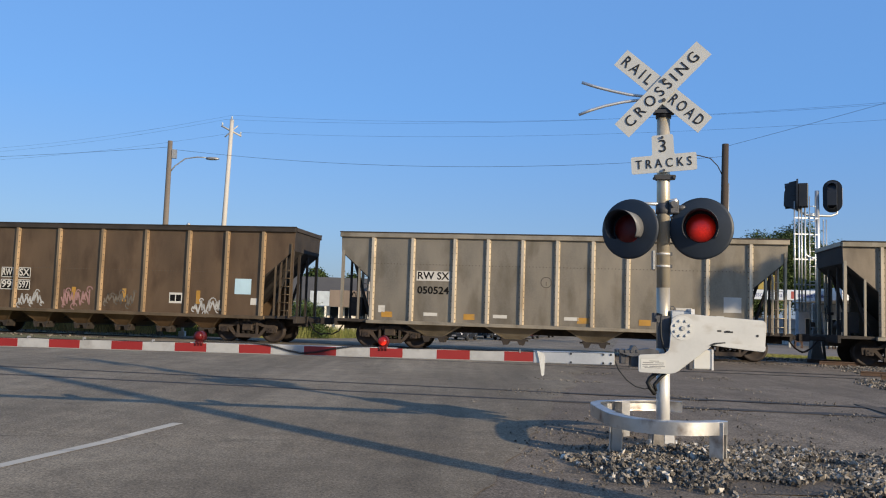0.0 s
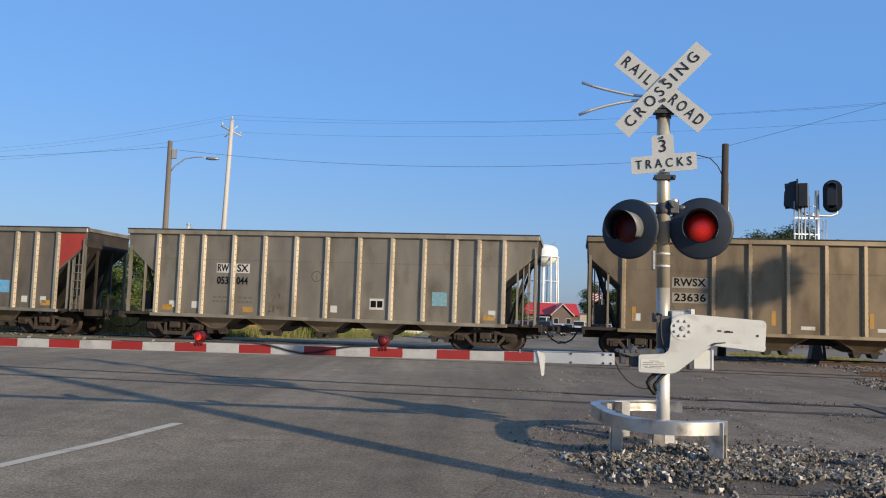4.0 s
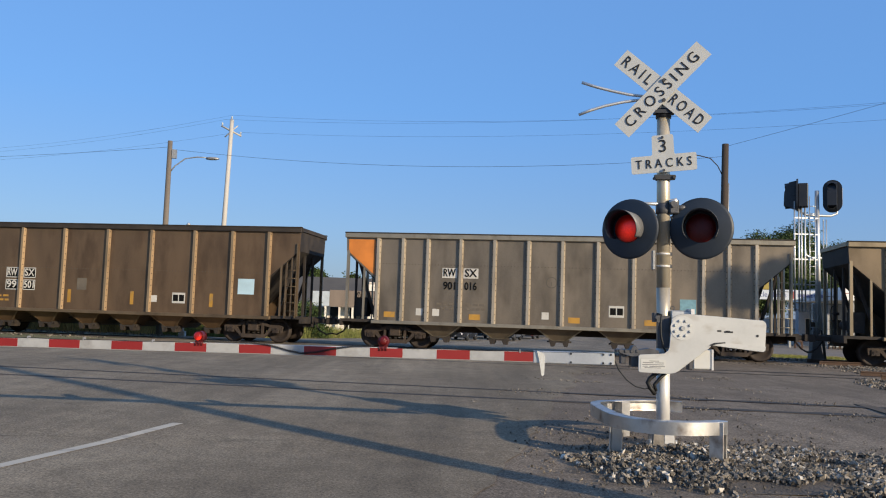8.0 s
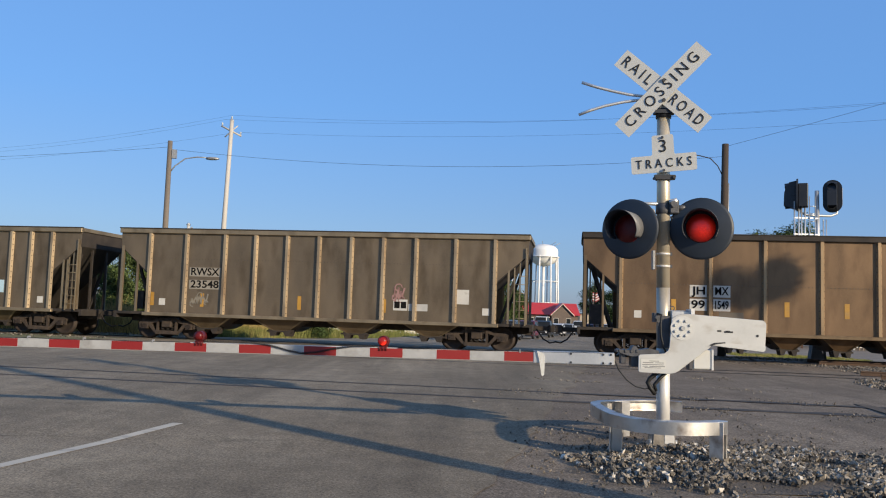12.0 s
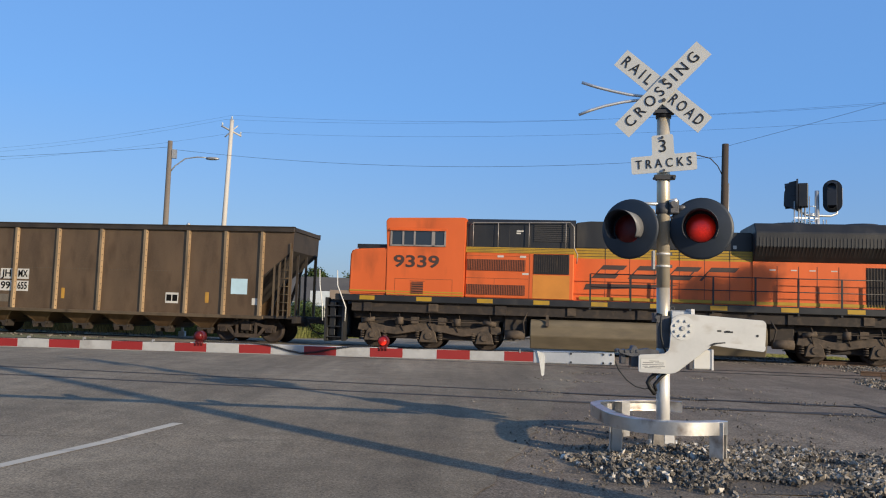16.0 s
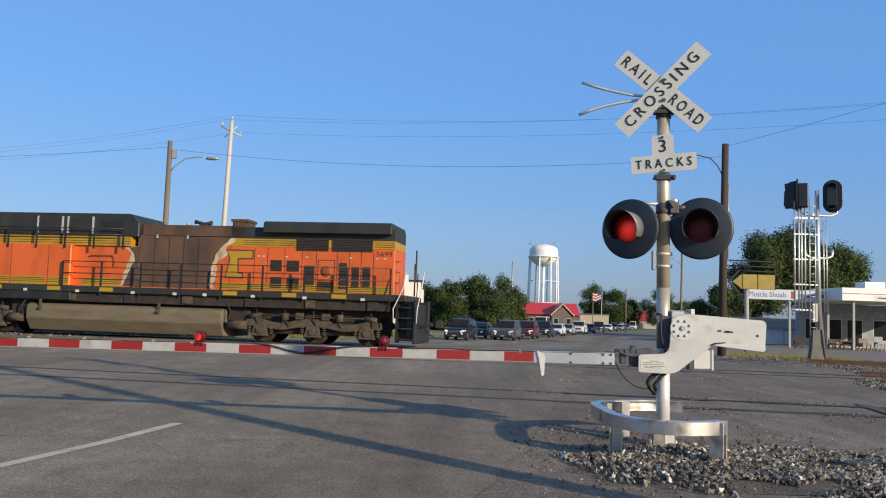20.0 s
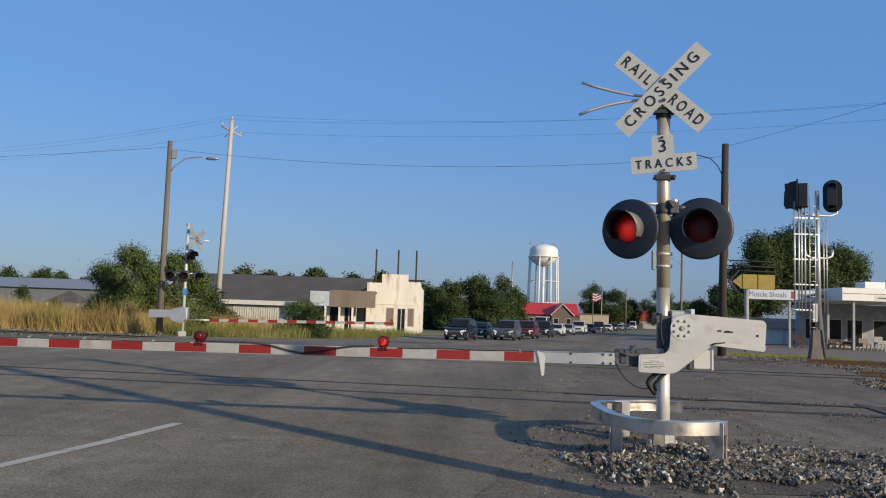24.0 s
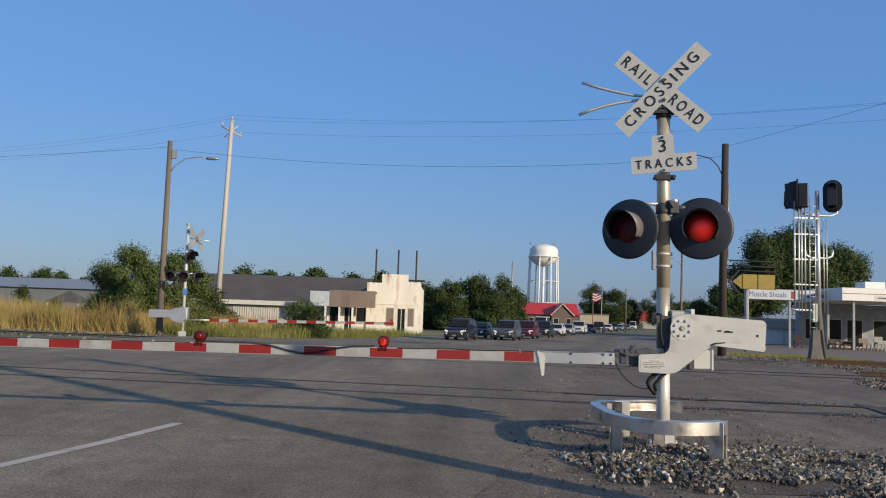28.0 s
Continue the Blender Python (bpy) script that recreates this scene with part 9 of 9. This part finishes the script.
M_DIRT = pbr("gritty_dirt", (0.1, 0.08, 0.06), 0.95, var=0.3, scale=3, fine=40, bump=0.8, dirt=(0.08, 0.065, 0.05), dirt_amt=0.4, dirt_scale=2, per_object=False)
tagged(part("gravel_mound", heap_sheet(), M_DIRT), "low mound of grit under the ballast stones", "gravel mound", kind="structure")
stones("ballast", "loose grey ballast stones heaped around the mast", 17000, 31, heap, 0.007, 0.035, M_BALLAST)
stones("pale_gravel", "pale broken stones mixed into the ballast", 1300, 36, heap, 0.01, 0.038, M_PALE_STONE)


def scatter(rnd):
    x, y = 2.6 + rnd.gauss(0, 1.7), 8.3 + rnd.gauss(0, 1.3)
    if x < 0.8 or y < 5.5:
        return None
    return x, y, max(heap_height(x, y), ground_z(x, y))


stones("loose_gravel", "scattered small gravel on the asphalt", 3000, 32, scatter, 0.004, 0.016, M_BALLAST)


def side_ballast(rnd):
    a, d = rnd.uniform(9.8, 26), rnd.uniform(-14.2, -7.2)
    if a < 10.9 + 0.5 * noise.noise((d * 0.8, 4, 0)) + 0.25 * rnd.random() + 0.05 * (d + 11) ** 2:
        return None
    p = track_point(a, d)
    return p.x, p.y, gz(d)


stones("track_ballast", "grey ballast beside the near track", 14000, 33, side_ballast, 0.018, 0.045, M_BALLAST)


def rubble(rnd):
    p = track_point(rnd.uniform(3.2, 9), rnd.choice((-15.2, -16.8, -12.5, -9.5, -6.3)) + rnd.gauss(0, 0.35))
    if noise.noise((p.x * 0.9, p.y * 0.9, 2)) < 0.12:
        return None
    return p.x, p.y, gz((p - TP).dot(TN))


stones("crossing_rubble", "crumbs of asphalt and gravel beside the sunken rails", 4500, 37, rubble, 0.005, 0.017, M_BALLAST)


def mid_ballast(rnd):
    a, d = rnd.uniform(12.3, 40), rnd.uniform(-4.6, 0.4)
    p = track_point(a, d)
    return None if a < 12.6 + 0.8 * noise.noise((d, 1, 0)) else (p.x, p.y, gz(d))


stones("middle_ballast", "pale gravel between the two far tracks", 5000, 38, mid_ballast, 0.02, 0.045, M_BALLAST)


def far_ballast(rnd):
    p = track_point(rnd.uniform(-40, 30), rnd.choice((-0.6, 3.4, 4.2, 5.0)) + rnd.gauss(0, 0.5))
    q = Vector((p.x, p.y, 0)).dot(RL)
    if -19 < q < 3:
        return None
    return p.x, p.y, gz((p - TP).dot(TN))


stones("main_ballast", "brown-grey ballast along the main track", 9000, 34, far_ballast, 0.015, 0.04, M_BALLAST)


def mast_ballast(rnd):
    x, y = 14.3 + rnd.gauss(0, 1.6), 32.6 + rnd.gauss(0, 0.5)
    return x, y, ground_z(x, y)


stones("mast_gravel", "pale gravel around the signal mast foot", 2500, 35, mast_ballast, 0.02, 0.05, M_BALLAST)
# rough cross-ties outside the crossing
for d_mid, s0, nm in ((-16.0, 9.4, "near_track_ties"), (-6.3, 13.5, "middle_track_ties"), (1.58, 14.0, "main_track_ties")):
    t = tagged(new(nm), "weathered timber ties under the rails", "railway ties", kind="structure")
    for k in range(24):
        p = track_point(s0 + 0.55 * k, d_mid, gz(d_mid) - 0.06)
        part("tie", cached("tie", lambda bm: box(bm, -0.11, 0.11, -1.3, 1.3, -0.1, 0.075), M_TIE), None, t, "", Matrix.Translation(p) @ Matrix.Rotation(-ANG, 4, "Z"))


# ---------------------------------------------------------------- what moves
TRAVEL = [(0, 0.0), (2, 21.46), (4, 43.06), (6, 64.73), (8, 86.40), (10, 108.11), (12, 129.88), (14, 151.67), (16, 173.44), (18, 195.08), (20, 216.50), (22, 237.80), (24, 259.10), (26, 280.40), (28, 301.70)]


def motions():
    # the train runs to the left along the main track
    for ob, u in HOPPERS + LOCOS:
        rows = []
        for t, s in TRAVEL:
            p = track_point(u - s, 1.58, RAIL_Z)
            rows.append((t, pose(p.x, p.y, p.z, 0, 0, -math.degrees(ANG))))
        walk(ob, rows)
    # wheels roll with it; alike wheelsets share one set of keys
    for (r, x), sets in WHEELSETS.items():
        step = 80.0
        travel_per_step = radians(step) * r
        n = int(301.7 / travel_per_step) + 1
        rows = []
        for k in range(n + 1):
            s = k * travel_per_step
            t = 28.0
            for (ta, sa), (tb, sb) in zip(TRAVEL, TRAVEL[1:]):
                if sa <= s <= sb:
                    t = ta + (tb - ta) * (s - sa) / (sb - sa)
                    break
            if s <= 301.7:
                rows.append((t, pose(x, 0, r, 0, -step * k, 0)))
        first = sets[0]
        walk(first, rows)
        for ob in sets[1:]:
            data = ob.animation_data_create()
            data.action = first.animation_data.action
            data.action_slot = first.animation_data.action_slot
            ob.rotation_mode = "QUATERNION"
    # the red lamps flash by turns: each lit face swings up behind its lens and down again
    for ob, at, phase, small in FLASHERS:
        rows = []
        base = Matrix.Translation(at)
        back, mid = (0.012, 0.066) if small else (0.2, 0.03)
        shown, away = base, base @ Matrix.Translation((0, back, 0)) @ pose(0, 0, 0, 88, 0, 0) @ Matrix.Translation((0, mid, 0))
        on = phase == 0
        rows.append((0.0, shown if on else away))
        for k in range(1, 60):
            t = (0.36 if small else 0.44) + FLASH_T * (k - 1)
            if t > 27.95:
                break
            rows.append((t - 0.034, shown if on else away))
            on = not on
            rows.append((t, shown if on else away))
        rows.append((28.0, shown if on else away))
        walk(ob, rows)


FLASH_T = 0.605
motions()
